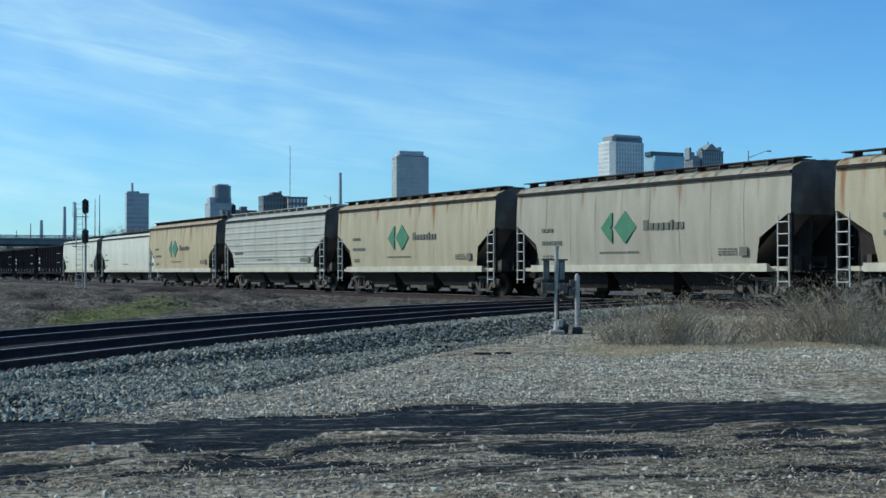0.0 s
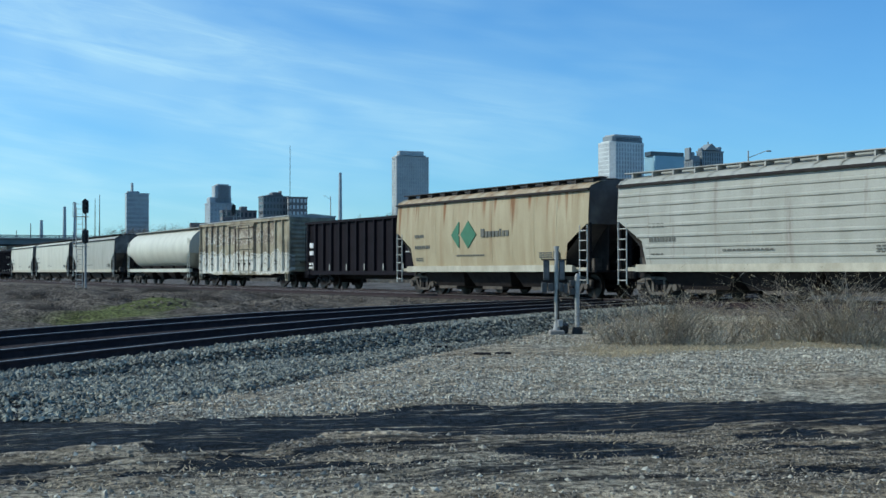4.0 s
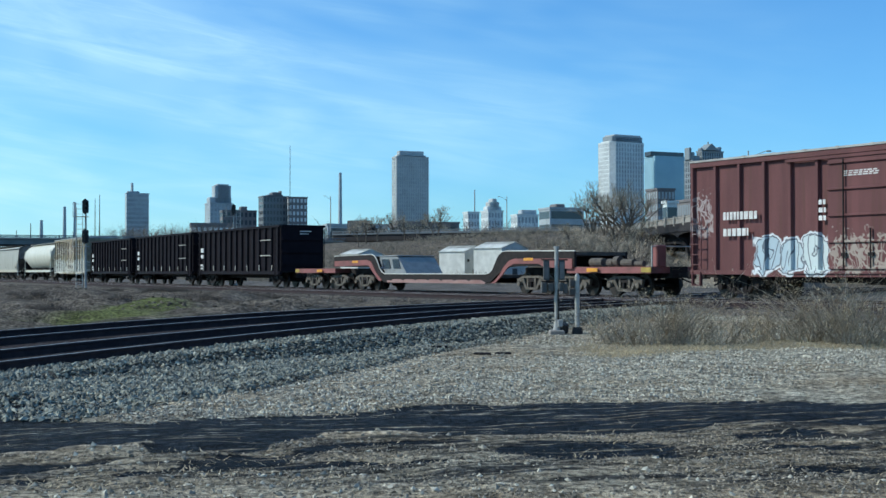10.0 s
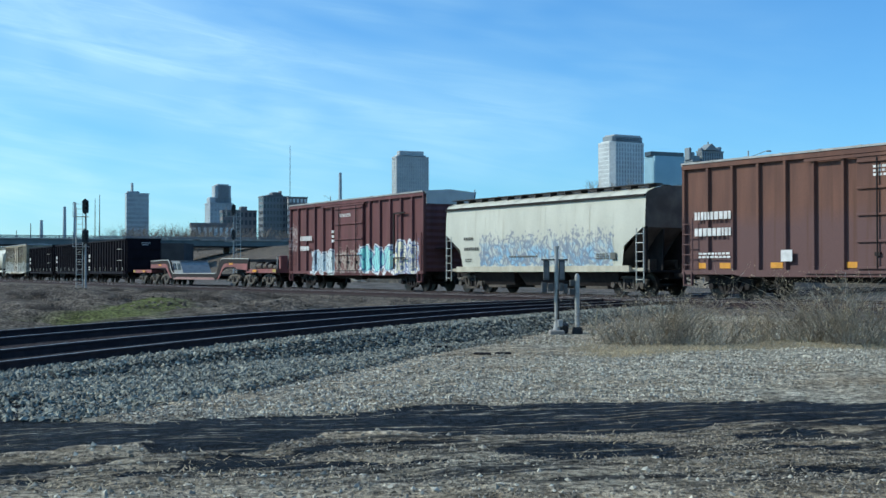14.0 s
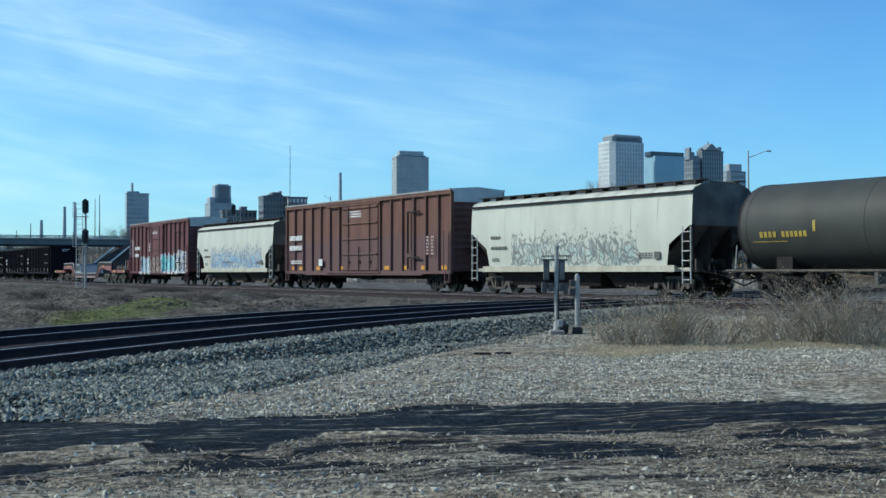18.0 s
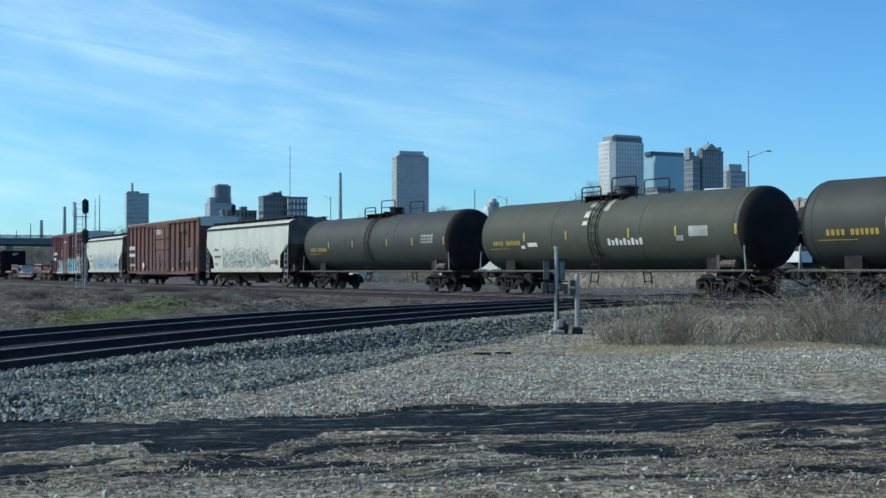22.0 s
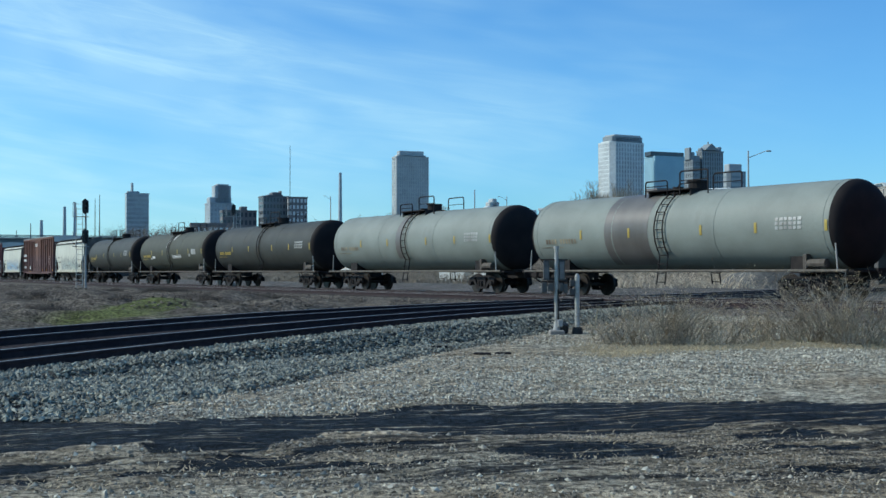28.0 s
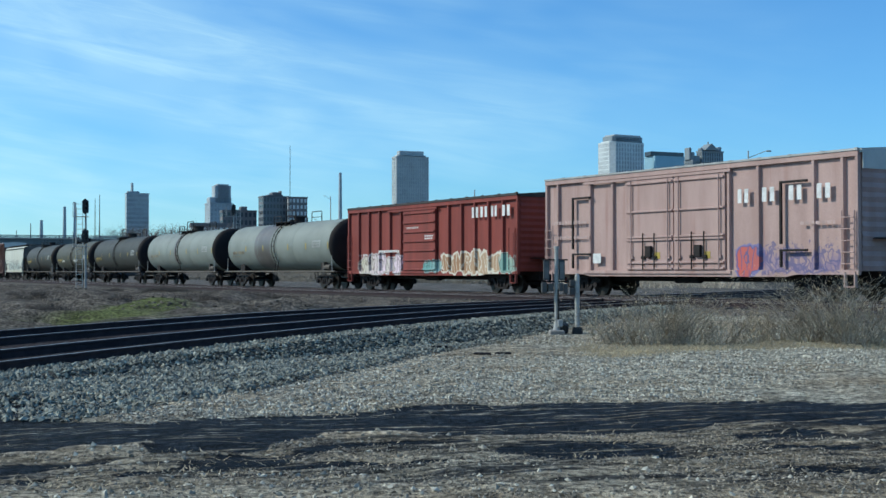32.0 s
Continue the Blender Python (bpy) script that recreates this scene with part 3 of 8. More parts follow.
shade_strip(((-2.73, 11.23), (-2.66, 11.27), (-2.42, 11.57), (-1.97, 11.78), (-1.66, 11.86), (-1.45, 11.94), (-1.18, 11.98)),
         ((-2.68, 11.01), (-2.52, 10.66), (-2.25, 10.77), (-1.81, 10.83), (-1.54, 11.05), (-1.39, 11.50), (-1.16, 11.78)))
shade_strip(((-3.55, 9.86), (-3.31, 9.94), (-3.06, 10.18), (-2.70, 10.40)),
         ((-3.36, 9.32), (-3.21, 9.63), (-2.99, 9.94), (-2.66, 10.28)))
shade_strip(((-3.32, 9.21), (-3.01, 9.39)),
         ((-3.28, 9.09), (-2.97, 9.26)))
shade_strip(((-2.56, 9.52), (-2.21, 9.92), (-2.06, 10.34), (-1.78, 10.66), (-1.44, 10.66), (-1.26, 10.83), (-1.14, 11.08), (-0.94, 11.16), (-0.68, 11.27), (-0.34, 11.50), (0.30, 11.57)),
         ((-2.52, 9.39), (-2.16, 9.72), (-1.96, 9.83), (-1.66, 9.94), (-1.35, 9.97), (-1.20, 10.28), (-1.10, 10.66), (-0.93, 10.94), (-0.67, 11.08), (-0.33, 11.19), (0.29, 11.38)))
shade_strip(((-1.34, 10.03), (-0.93, 10.31), (-0.36, 10.24), (0.09, 10.34)),
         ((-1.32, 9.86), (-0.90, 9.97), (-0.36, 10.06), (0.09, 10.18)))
shade_strip(((0.43, 10.80), (0.76, 11.34), (1.14, 11.46), (1.73, 11.54), (1.88, 11.19), (2.05, 11.01)),
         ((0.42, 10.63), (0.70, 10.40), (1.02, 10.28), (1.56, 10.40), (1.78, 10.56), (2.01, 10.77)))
shade_strip(((2.80, 11.82), (3.08, 12.07), (3.45, 12.20), (3.79, 12.03), (3.85, 11.69)),
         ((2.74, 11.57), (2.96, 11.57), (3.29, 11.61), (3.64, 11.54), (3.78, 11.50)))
shade_strip(((2.34, 11.27), (2.74, 11.19), (3.16, 11.16), (3.49, 11.08), (3.96, 11.01)),
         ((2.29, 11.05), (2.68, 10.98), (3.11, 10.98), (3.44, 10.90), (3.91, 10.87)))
shade_strip(((1.83, 10.53), (2.34, 10.50)),
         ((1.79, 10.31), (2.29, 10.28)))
shade_strip(((2.74, 10.21), (2.97, 10.00), (3.15, 9.89), (3.54, 9.86)),
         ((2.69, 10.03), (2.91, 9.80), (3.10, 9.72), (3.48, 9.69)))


def lane_edge(x):
    """Far edge of the dark band of painted shade."""
    return np.interp(x, SHADE_STRIPS[0][0][:, 0], SHADE_STRIPS[0][0][:, 1])


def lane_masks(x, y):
    """Painted shade of the strips, and pale dry crests with sunlight in their colour."""
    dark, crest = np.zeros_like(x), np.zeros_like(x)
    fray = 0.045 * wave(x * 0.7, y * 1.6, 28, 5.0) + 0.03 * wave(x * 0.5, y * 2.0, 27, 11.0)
    for far, near in SHADE_STRIPS:
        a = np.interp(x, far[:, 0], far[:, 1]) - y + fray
        b = y - np.interp(x, near[:, 0], near[:, 1]) + fray + (0.0 if far is SHADE_STRIPS[0][0] else 0.09)
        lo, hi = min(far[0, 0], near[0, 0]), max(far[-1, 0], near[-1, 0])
        if far is SHADE_STRIPS[0][0]:
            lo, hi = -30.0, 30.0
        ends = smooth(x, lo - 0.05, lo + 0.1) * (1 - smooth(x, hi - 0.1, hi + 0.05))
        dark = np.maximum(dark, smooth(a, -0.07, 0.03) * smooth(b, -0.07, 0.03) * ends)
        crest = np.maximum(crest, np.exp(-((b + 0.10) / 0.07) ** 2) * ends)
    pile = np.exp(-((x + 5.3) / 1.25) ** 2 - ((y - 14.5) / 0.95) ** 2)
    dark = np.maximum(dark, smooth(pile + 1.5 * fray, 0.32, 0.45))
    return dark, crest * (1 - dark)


def shoulder_edge(y):
    """Near edge of the ballast shoulder, as a distance across the near track."""
    return np.interp(y, (13.0, 16.5, 18.9, 25.0, 30.0, 36.0), (-5.2, -4.43, -3.75, -2.24, -1.6, -1.3))


def ground_z(x, y):
    q, u = far_side(x, y), near_across(x, y)
    bumps = 0.025 * wave(x, y, 3, 1.1) + 0.012 * wave(x, y, 4, 4.0)
    base = -0.58 + 0.22 * smooth(y, 24, 38) + bumps * (y < 60)
    base = base + 0.10 * smooth(y, 30, 60)
    # wheel ruts under the painted shade band, with crests between them
    if np.ndim(x):
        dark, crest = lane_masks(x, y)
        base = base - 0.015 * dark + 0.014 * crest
        # clods and tyre-torn crumbs of the near lot
        near = 1 - smooth(y, 15, 24)
        lump = wave(x * 0.25, y * 1.2, 31, 8.0) * wave(x * 0.5, y, 32, 2.0) + 0.8 * wave(x * 0.45, y * 1.1, 33, 17.0)
        base = base + (0.005 * near + 0.003) * (1 - 0.5 * dark) * lump
        # shallow ditch along the foot of the ballast
        base = base - 0.075 * np.exp(-((u - shoulder_edge(y) + 0.12) / 0.16) ** 2) * smooth(y, 14, 17) * (1 - smooth(y, 27, 29))
    # low heap beside the dark band
    base = base + 0.17 * np.exp(-((x + 5.3) / 1.0) ** 2 - ((y - 14.5) / 0.9) ** 2)
    # rough bank left of the crossing
    left = smooth(u, 6.2, 8.0) * (1 - smooth(q, -14, -7)) * smooth(y, 22, 30)
    base = base + left * (0.16 + 0.13 * wave(x * 0.6, y, 6, 0.5) + 0.10 * wave(x * 0.6, y, 7, 1.5) + 0.09 * wave(x * 0.5, y, 18, 2.4) + 0.03 * wave(x, y, 17, 4.5) + 0.05 * wave(x * 0.45, y * 0.9, 19, 1.3) * wave(x * 0.3, y * 0.5, 20, 0.8))
    # ballast beds
    z = bed(q, 1.75, -0.20, base)
    z = np.maximum(z, bed(q + GAP, 1.75, -0.20, base))
    z = np.maximum(z, bed(u - 2.4, 3.3, near_z(y) - 0.135, base) * np.where(u > -5, 1, 0) + np.where(u > -5, 0, -9))
    # bank behind the yard
    hill = smooth(q, 52, 92) * (1 - 0.66 * smooth(x - 0.15 * y, 0.5, 9))
    z = z + hill * (7.6 + 0.5 * wave(x, y, 8, 0.06)) + 0.22 * wave(x, y, 12, 0.13) * smooth(q, 30, 60) * (1 - smooth(q, 200, 400))
    return z


def spaced(stops):
    out = []
    for a, b, st in stops:
        out += list(np.arange(a, b, st))
    return np.array(out)


gx = np.concatenate([-np.geomspace(3500, 60, 34), spaced([(-60, -14, 1.0), (-14, -7, 0.25), (-7, 8, 0.12), (8, 27, 0.25), (27, 60, 1.0)]), np.geomspace(60, 3500, 34)])
gy = np.concatenate([-np.geomspace(1500, 12, 20), spaced([(-12, 6, 1.5), (6, 9, 0.14), (9, 15.6, 0.06), (15.6, 20, 0.14), (20, 30, 0.18), (30, 46, 0.25), (46, 140, 1.0)]), np.geomspace(140, 4500, 50)])
GX, GY = np.meshgrid(gx, gy)
GZ = ground_z(GX, GY)
nx_, ny_ = len(gx), len(gy)
idx = np.arange(nx_ * ny_).reshape(ny_, nx_)
quads = np.stack([idx[:-1, :-1], idx[:-1, 1:], idx[1:, 1:], idx[1:, :-1]], -1).reshape(-1, 4)
gm = bpy.data.meshes.new("ground")
gm.from_pydata(np.stack([GX, GY, GZ], -1).reshape(-1, 3).tolist(), [], quads.tolist())
gm.shade_smooth()
ground = tagged(new("ground", gm), "gravel lot with dry grass, grey ballast and a painted dark shade band", "ground", kind="structure")

Q, U = far_side(GX, GY), near_across(GX, GY)
edge = 0.35 * wave(GX, GY, 21, 0.9) + 0.15 * wave(GX, GY, 22, 3.0)
ballast = np.maximum.reduce([1 - smooth(np.abs(Q) + edge, 2.2, 3.2), 1 - smooth(np.abs(Q + GAP) + edge, 2.2, 3.2),
                             smooth(U - shoulder_edge(GY) + 0.4 * edge, -0.15, 0.25) * (1 - smooth(U + edge, 6.3, 7.5))])
shade_band, pale = lane_masks(GX, GY)
green = np.exp(-((GX + 9.3) / 1.5) ** 2 - ((GY - 36.0) / 3.0) ** 2) * 1.25 + 0.28 * np.exp(-((GX + 11.5) / 2.4) ** 2 - ((GY - 31.5) / 2.2) ** 2)
green = np.clip(0.95 * green + 0.4 * wave(GX, GY, 24, 1.4) * (green > 0.1), 0, 1)
dirt = smooth(U + edge, 6.0, 7.0)                       # brown dry ground beyond the near track
dry = np.clip(0.45 + 0.5 * wave(GX, GY, 25, 0.35) + 0.3 * wave(GX, GY, 26, 1.3) + 0.9 * (1 - smooth(GY, lane_edge(GX) - 1.8, lane_edge(GX) - 0.8)), 0, 1)
yard = smooth(Q, 2.5, 5) * (1 - smooth(Q, 42, 60))
for nm, arr in (("ballast", ballast), ("shade_band", shade_band), ("green", green), ("dirt", dirt), ("dry", dry), ("yard", yard), ("pale", pale), ("rutted", smooth(GY, 8.6, 9.4) * (1 - smooth(GY, lane_edge(GX) - 2.6, lane_edge(GX) - 2.0))), ("darkened", smooth(U, -0.45, -0.2) * (1 - smooth(U, 5.0, 5.4))), ("soil", smooth(Q, -7.5, -6.5) * (1 - smooth(Q, 3.0, 5.0)))):
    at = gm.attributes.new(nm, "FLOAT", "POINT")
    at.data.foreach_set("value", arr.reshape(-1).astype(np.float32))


def ground_material():
    m = bpy.data.materials.new("gravel_ground")
    m.use_nodes = True
    n, l = m.node_tree.nodes, m.node_tree.links
    b = n["Principled BSDF"]
    co = n.new("ShaderNodeTexCoord")

    def noise_tex(sc, detail=6, kind="Fac", rough=0.55):
        t = n.new("ShaderNodeTexNoise")
        t.inputs["Scale"].default_value, t.inputs["Detail"].default_value, t.inputs["Roughness"].default_value = sc, detail, rough
        l.new(co.outputs["Object"], t.inputs["Vector"])
        return t.outputs["Fac"]

    def remap(src, lo, hi, a=0.0, c=1.0):
        r = n.new("ShaderNodeMapRange")
        for k, v in (("From Min", lo), ("From Max", hi), ("To Min", a), ("To Max", c)):
            r.inputs[k].default_value = v
        l.new(src, r.inputs["Value"])
        return r.outputs["Result"]

    def blend(fac, a, c):
        x = n.new("ShaderNodeMix")
        x.data_type = "RGBA"
        for key, v in (("Factor", fac), ("A", a), ("B", c)):
            if isinstance(v, tuple):
                x.inputs[key].default_value = (*v, 1)
            else:
                l.new(v, x.inputs[key])
        return x.outputs["Result"]

    def mask(nm):
        a = n.new("ShaderNodeAttribute")
        a.attribute_name = nm
        return a.outputs["Fac"]

    gravel = blend(remap(noise_tex(7, 8, rough=0.7), 0.33, 0.67), (0.20, 0.185, 0.145), (0.54, 0.51, 0.41))
    gravel = blend(remap(noise_tex(1.1), 0.45, 0.62, 0, 0.7), gravel, (0.31, 0.27, 0.20))
    straw = blend(remap(noise_tex(5, 9, rough=0.75), 0.35, 0.65), (0.145, 0.120, 0.085), (0.42, 0.352, 0.25))
    c = blend(mask("dry"), gravel, straw)
    brown = blend(remap(noise_tex(1.6, 9, rough=0.78), 0.38, 0.62), (0.062, 0.053, 0.045), (0.26, 0.222, 0.175))
    brown = blend(remap(noise_tex(0.8, 6, rough=0.7), 0.46, 0.60, 0, 0.75), brown, (0.042, 0.036, 0.032))
    c = blend(mask("dirt"), c, brown)
    yard = blend(remap(noise_tex(0.5, 8), 0.4, 0.62), (0.075, 0.067, 0.060), (0.20, 0.183, 0.162))
    c = blend(mask("yard"), c, yard)
    grass = blend(noise_tex(14, 5), (0.070, 0.085, 0.030), (0.145, 0.160, 0.060))
    c = blend(mask("green"), c, grass)
    rocks = blend(remap(noise_tex(8, 8, rough=0.75), 0.33, 0.67), (0.026, 0.027, 0.025), (0.13, 0.13, 0.115))
    rocks = blend(mask("soil"), rocks, blend(remap(noise_tex(2.5, 8, rough=0.7), 0.35, 0.65), (0.085, 0.074, 0.063), (0.215, 0.188, 0.158)))
    # the bed is given a darker colour between the near rails
    rocks = blend(mask("darkened"), rocks, blend(noise_tex(9, 6), (0.024, 0.019, 0.021), (0.062, 0.051, 0.051)))
    c = blend(mask("ballast"), c, rocks)
    # the cast shade across the lot is put into the ground colour here
    shade_tone = blend(remap(noise_tex(13, 6, rough=0.75), 0.40, 0.66), (0.004, 0.007, 0.011), (0.028, 0.038, 0.050))
    def frayed(nm, amount):
        x = n.new("ShaderNodeMath")
        x.operation = "ADD"
        l.new(mask(nm), x.inputs[0])
        l.new(remap(noise_tex(16, 6, rough=0.7), 0.3, 0.7, -amount, amount), x.inputs[1])
        return remap(x.outputs["Value"], 0.38, 0.62)
    c = blend(remap(frayed("pale", 0.55), 0, 1, 0, 0.75), c, (0.36, 0.325, 0.26))
    mp = n.new("ShaderNodeMapping")
    mp.inputs["Scale"].default_value = (0.38, 4.4, 1.0)
    vr = n.new("ShaderNodeVectorRotate")                   # the ruts run slightly away to the right
    vr.rotation_type = "Z_AXIS"
    vr.inputs["Angle"].default_value = radians(-17)
    l.new(co.outputs["Object"], vr.inputs["Vector"])
    l.new(vr.outputs["Vector"], mp.inputs["Vector"])

    def long_tex(sc, detail, rough):
        t = n.new("ShaderNodeTexNoise")
        t.inputs["Scale"].default_value, t.inputs["Detail"].default_value, t.inputs["Roughness"].default_value = sc, detail, rough
        l.new(mp.outputs["Vector"], t.inputs["Vector"])
        return t.outputs["Fac"]

    def times(a, c_):
        x = n.new("ShaderNodeMath")
        x.operation = "MULTIPLY"
        for k, v in enumerate((a, c_)):
            if isinstance(v, float):
                x.inputs[k].default_value = v
            else:
                l.new(v, x.inputs[k])
        return x.outputs["Value"]
    # thin tyre tracks in the shade colour, and pale streaks left in the band
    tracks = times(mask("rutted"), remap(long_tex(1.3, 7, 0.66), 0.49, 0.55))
    c = blend(times(tracks, 0.85), c, shade_tone)
    shade_fac = times(frayed("shade_band", 0.40), remap(long_tex(1.7, 7, 0.68), 0.555, 0.60, 1.0, 0.15))
    c = blend(shade_fac, c, shade_tone)
    clods = remap(noise_tex(12, 4, rough=0.65), 0.37, 0.63, 0.36, 1.70)
    patch = remap(noise_tex(2.6, 7, rough=0.7), 0.36, 0.64, 0.50, 1.40)
    both = n.new("ShaderNodeMath")
    both.operation = "MULTIPLY"
    l.new(clods, both.inputs[0])
    l.new(patch, both.inputs[1])
    sc = n.new("ShaderNodeVectorMath")
    sc.operation = "SCALE"
    l.new(c, sc.inputs[0])
    l.new(both.outputs["Value"], sc.inputs["Scale"])
    l.new(sc.outputs["Vector"], b.inputs["Base Color"])
    l.new(remap(shade_fac, 0, 1, 0.95, 0.85), b.inputs["Roughness"])
    l.new(remap(shade_fac, 0, 1, 0.12, 0.10), b.inputs["Specular IOR Level"])
    bp = n.new("ShaderNodeBump")
    bp.inputs["Strength"].default_value, bp.inputs["Distance"].default_value = 1.0, 0.10
    add = n.new("ShaderNodeMath")
    l.new(noise_tex(3.5, 10, rough=0.72), add.inputs[0])
    l.new(noise_tex(12, 4, rough=0.65), add.inputs[1])
    ridge = n.new("ShaderNodeMath")
    ridge.operation = "MULTIPLY_ADD"
    ridge.inputs[1].default_value = 1.0
    l.new(times(long_tex(3.0, 7, 0.7), mask("rutted")), ridge.inputs[0])
    l.new(add.outputs["Value"], ridge.inputs[2])
    l.new(ridge.outputs["Value"], bp.inputs["Height"])
    l.new(bp.outputs["Normal"], b.inputs["Normal"])
    return m


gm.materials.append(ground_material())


# ---- tracks ----
def rails_of(name, line_at, lo, hi, step, offsets, label):
    """Rails with bright heads on wooden ties."""
    top = thing(name, label, "railway track")
    tagged(top, kind="structure")
    for off in offsets:
        line = []
        s = lo
        while s <= hi:
            line.append(line_at(s, off))
            s += step
        bm = bmesh.new()
        sweep(bm, line, rail_profile())
        rail = part("rail", bm, "rail_side", top)
        bm = bmesh.new()
        sweep(bm, line, [(-0.031, 0.001), (0.031, 0.001), (0.024, 0.006), (-0.024, 0.006)])
        part("rail_head", bm, "rail_head", rail, "bright worn rail head")
    return top


def tie_mesh():
    bm = bmesh.new()
    bevel_box(bm, -1.3, 1.3, -0.115, 0.115, -0.17, 0.0, 0.012)
    me = bpy.data.meshes.new("tie")
    bm.to_mesh(me)
    bm.free()
    me.materials.append(M["ties"])
    return me


tie_me = tie_mesh()


def lay_ties(parent, line_at, lo, hi, gap, n_max, mid):
    """Ties one by one over a stretch."""
    rnd = random.Random(5)
    s, k = lo, 0
    while s <= hi and k < n_max:
        x, y, z, a = line_at(s, mid)
        o = new("tie", tie_me)
        o.parent = parent
        o.matrix_basis = pose(x, y, z - 0.165 + rnd.uniform(-0.01, 0.01), 0, 0, math.degrees(a) + rnd.uniform(-1.5, 1.5))
        s += gap
        k += 1


def far_line(s, off):
    x, y, a = track(s, -off)
    return x, y, 0.0, a


def near_line(s, off):
    # s runs away from the camera along the near track
    x = NX - s * math.sin(NA) - off * math.cos(NA)
    y = NY + s * math.cos(NA) - off * math.sin(NA)
    return x, y, float(near_z(np.array(y))), NA


G2 = 0.7175 + 0.036
tr_far = rails_of("far_track", far_line, -420, 330, 6, (-G2, G2), "rusty rails on wooden ties of the farther main track")
tr_mid = rails_of("main_track", far_line, -420, 330, 6, (-GAP - G2, -GAP + G2), "rusty rails on wooden ties of the nearer main track")
tr_near = rails_of("near_track", near_line, -16, 75, 1.5, N_OFF, "double track with dark rails crossing the main line")
lay_ties(tr_far, far_line, -70, 40, 0.56, 200, 0.0)
lay_ties(tr_mid, far_line, -70, 40, 0.56, 200, -GAP)
lay_ties(tr_near, near_line, -12, 45, 0.56, 110, 0.7175)
lay_ties(tr_near, near_line, -12, 45, 0.56, 110, 4.07)

# ---- freight cars: local x along the track, the side seen is -y, z = 0 at the rail ----
def truck_parts(car, xs, steel="truck_steel"):
    """Two-axle trucks: side frames with springs, bolster and two wheelsets each."""
    first = None
    for x in xs:
        if first:
            again(first, pose(x, 0, 0), car)
            continue
        bm = bmesh.new()
        box(bm, -0.2, 0.2, -0.95, 0.95, 0.42, 0.66)
        tr = part("truck", bm, "dark_steel", car)
        tr.matrix_basis = pose(x, 0, 0)
        first = tr
        for side in (-1, 1):
            bm = bmesh.new()
            y0, y1 = sorted((side * 0.95, side * 1.09))
            prism(bm, [(-1.10, 0.60), (-0.62, 0.72), (0.62, 0.72), (1.10, 0.60), (1.10, 0.68), (0.60, 0.83), (-0.60, 0.83), (-1.10, 0.68)], y0, y1, "y")
            prism(bm, [(-0.44, 0.20), (0.44, 0.20), (0.44, 0.30), (-0.44, 0.30)], y0, y1, "y")
            for e in (-1, 1):
                prism(bm, [(e * 0.34, 0.28), (e * 0.46, 0.24), (e * 0.76, 0.66), (e * 0.60, 0.72)], y0, y1, "y")
                box(bm, *sorted((e * 0.24, e * 0.34)), y0, y1, 0.28, 0.74)
                prism(bm, [(e * 0.78, 0.38), (e * 1.02, 0.38), (e * 1.10, 0.64), (e * 0.72, 0.66)], y0, y1, "y")
                rod(bm, (e * 0.88, side * 1.05, 0.46), (e * 0.88, side * 1.19, 0.46), 0.12, 10)
            part("side_frame", bm, steel, tr)
            bm = bmesh.new()
            for sx in (-0.13, 0.13):
                rod(bm, (sx, side * 1.0, 0.28), (sx, side * 1.0, 0.6), 0.07, 8)
            box(bm, -0.23, 0.23, *sorted((side * 0.9, side * 1.08)), 0.56, 0.70)
            part("spring_nest", bm, "dark_steel", tr)
        for ax in (-0.88, 0.88):
            bm = bmesh.new()
            rod(bm, (0, -1.0, 0), (0, 1.0, 0), 0.075, 8)
            for sy in (-1, 1):
                y = sy * 0.7175
                rod(bm, (0, y - 0.065, 0), (0, y + 0.065, 0), 0.455, 24)
                rod(bm, (0, y - sy * 0.075, 0), (0, y - sy * 0.05, 0), 0.485, 24)
                for k in range(5):
                    w = k * 2 * math.pi / 5
                    rod(bm, (0.27 * math.cos(w), y + sy * 0.06, 0.27 * math.sin(w)), (0.27 * math.cos(w), y + sy * 0.075, 0.27 * math.sin(w)), 0.05, 6)
            wh = part("wheelset", bm, "wheel", tr)
            wh.matrix_basis = pose(ax, 0, 0.457)
    return first


def couplers(car, half, pull, z=0.88):
    for sx in (-1, 1):
        bm = bmesh.new()
        a, b = sorted((sx * half, sx * pull))
        box(bm, a, b, -0.09, 0.09, z - 0.1, z + 0.08)
        bevel_box(bm, sx * pull - 0.16, sx * pull + 0.06, -0.17, 0.17, z - 0.16, z + 0.15, 0.04)
        rod(bm, (sx * (half - 0.1), 0.35, z - 0.15), (sx * (pull - 0.1), 0.3, z - 0.4), 0.03, 6)
        part("coupler", bm, "dark_steel", car)


def ladder(car, x, y, z0, z1, w=0.42, n=5, material="ladder", along="x"):
    bm = bmesh.new()
    for e in (-w / 2, w / 2):
        rod(bm, (x + e, y, z0), (x + e, y, z1), 0.026, 6)
    for k in range(n):
        z = z0 + (k + 0.4) * (z1 - z0) / n
        rod(bm, (x - w / 2, y - 0.03, z), (x + w / 2, y - 0.03, z), 0.02, 6)
    return part("ladder", bm, material, car)


def hopper_y(z):
    """Half width of a covered hopper's bulging side at height z."""
    t = (z - 1.2) / 2.8
    return 1.53 + 0.07 * math.sin(math.pi * min(max(t, 0), 1))


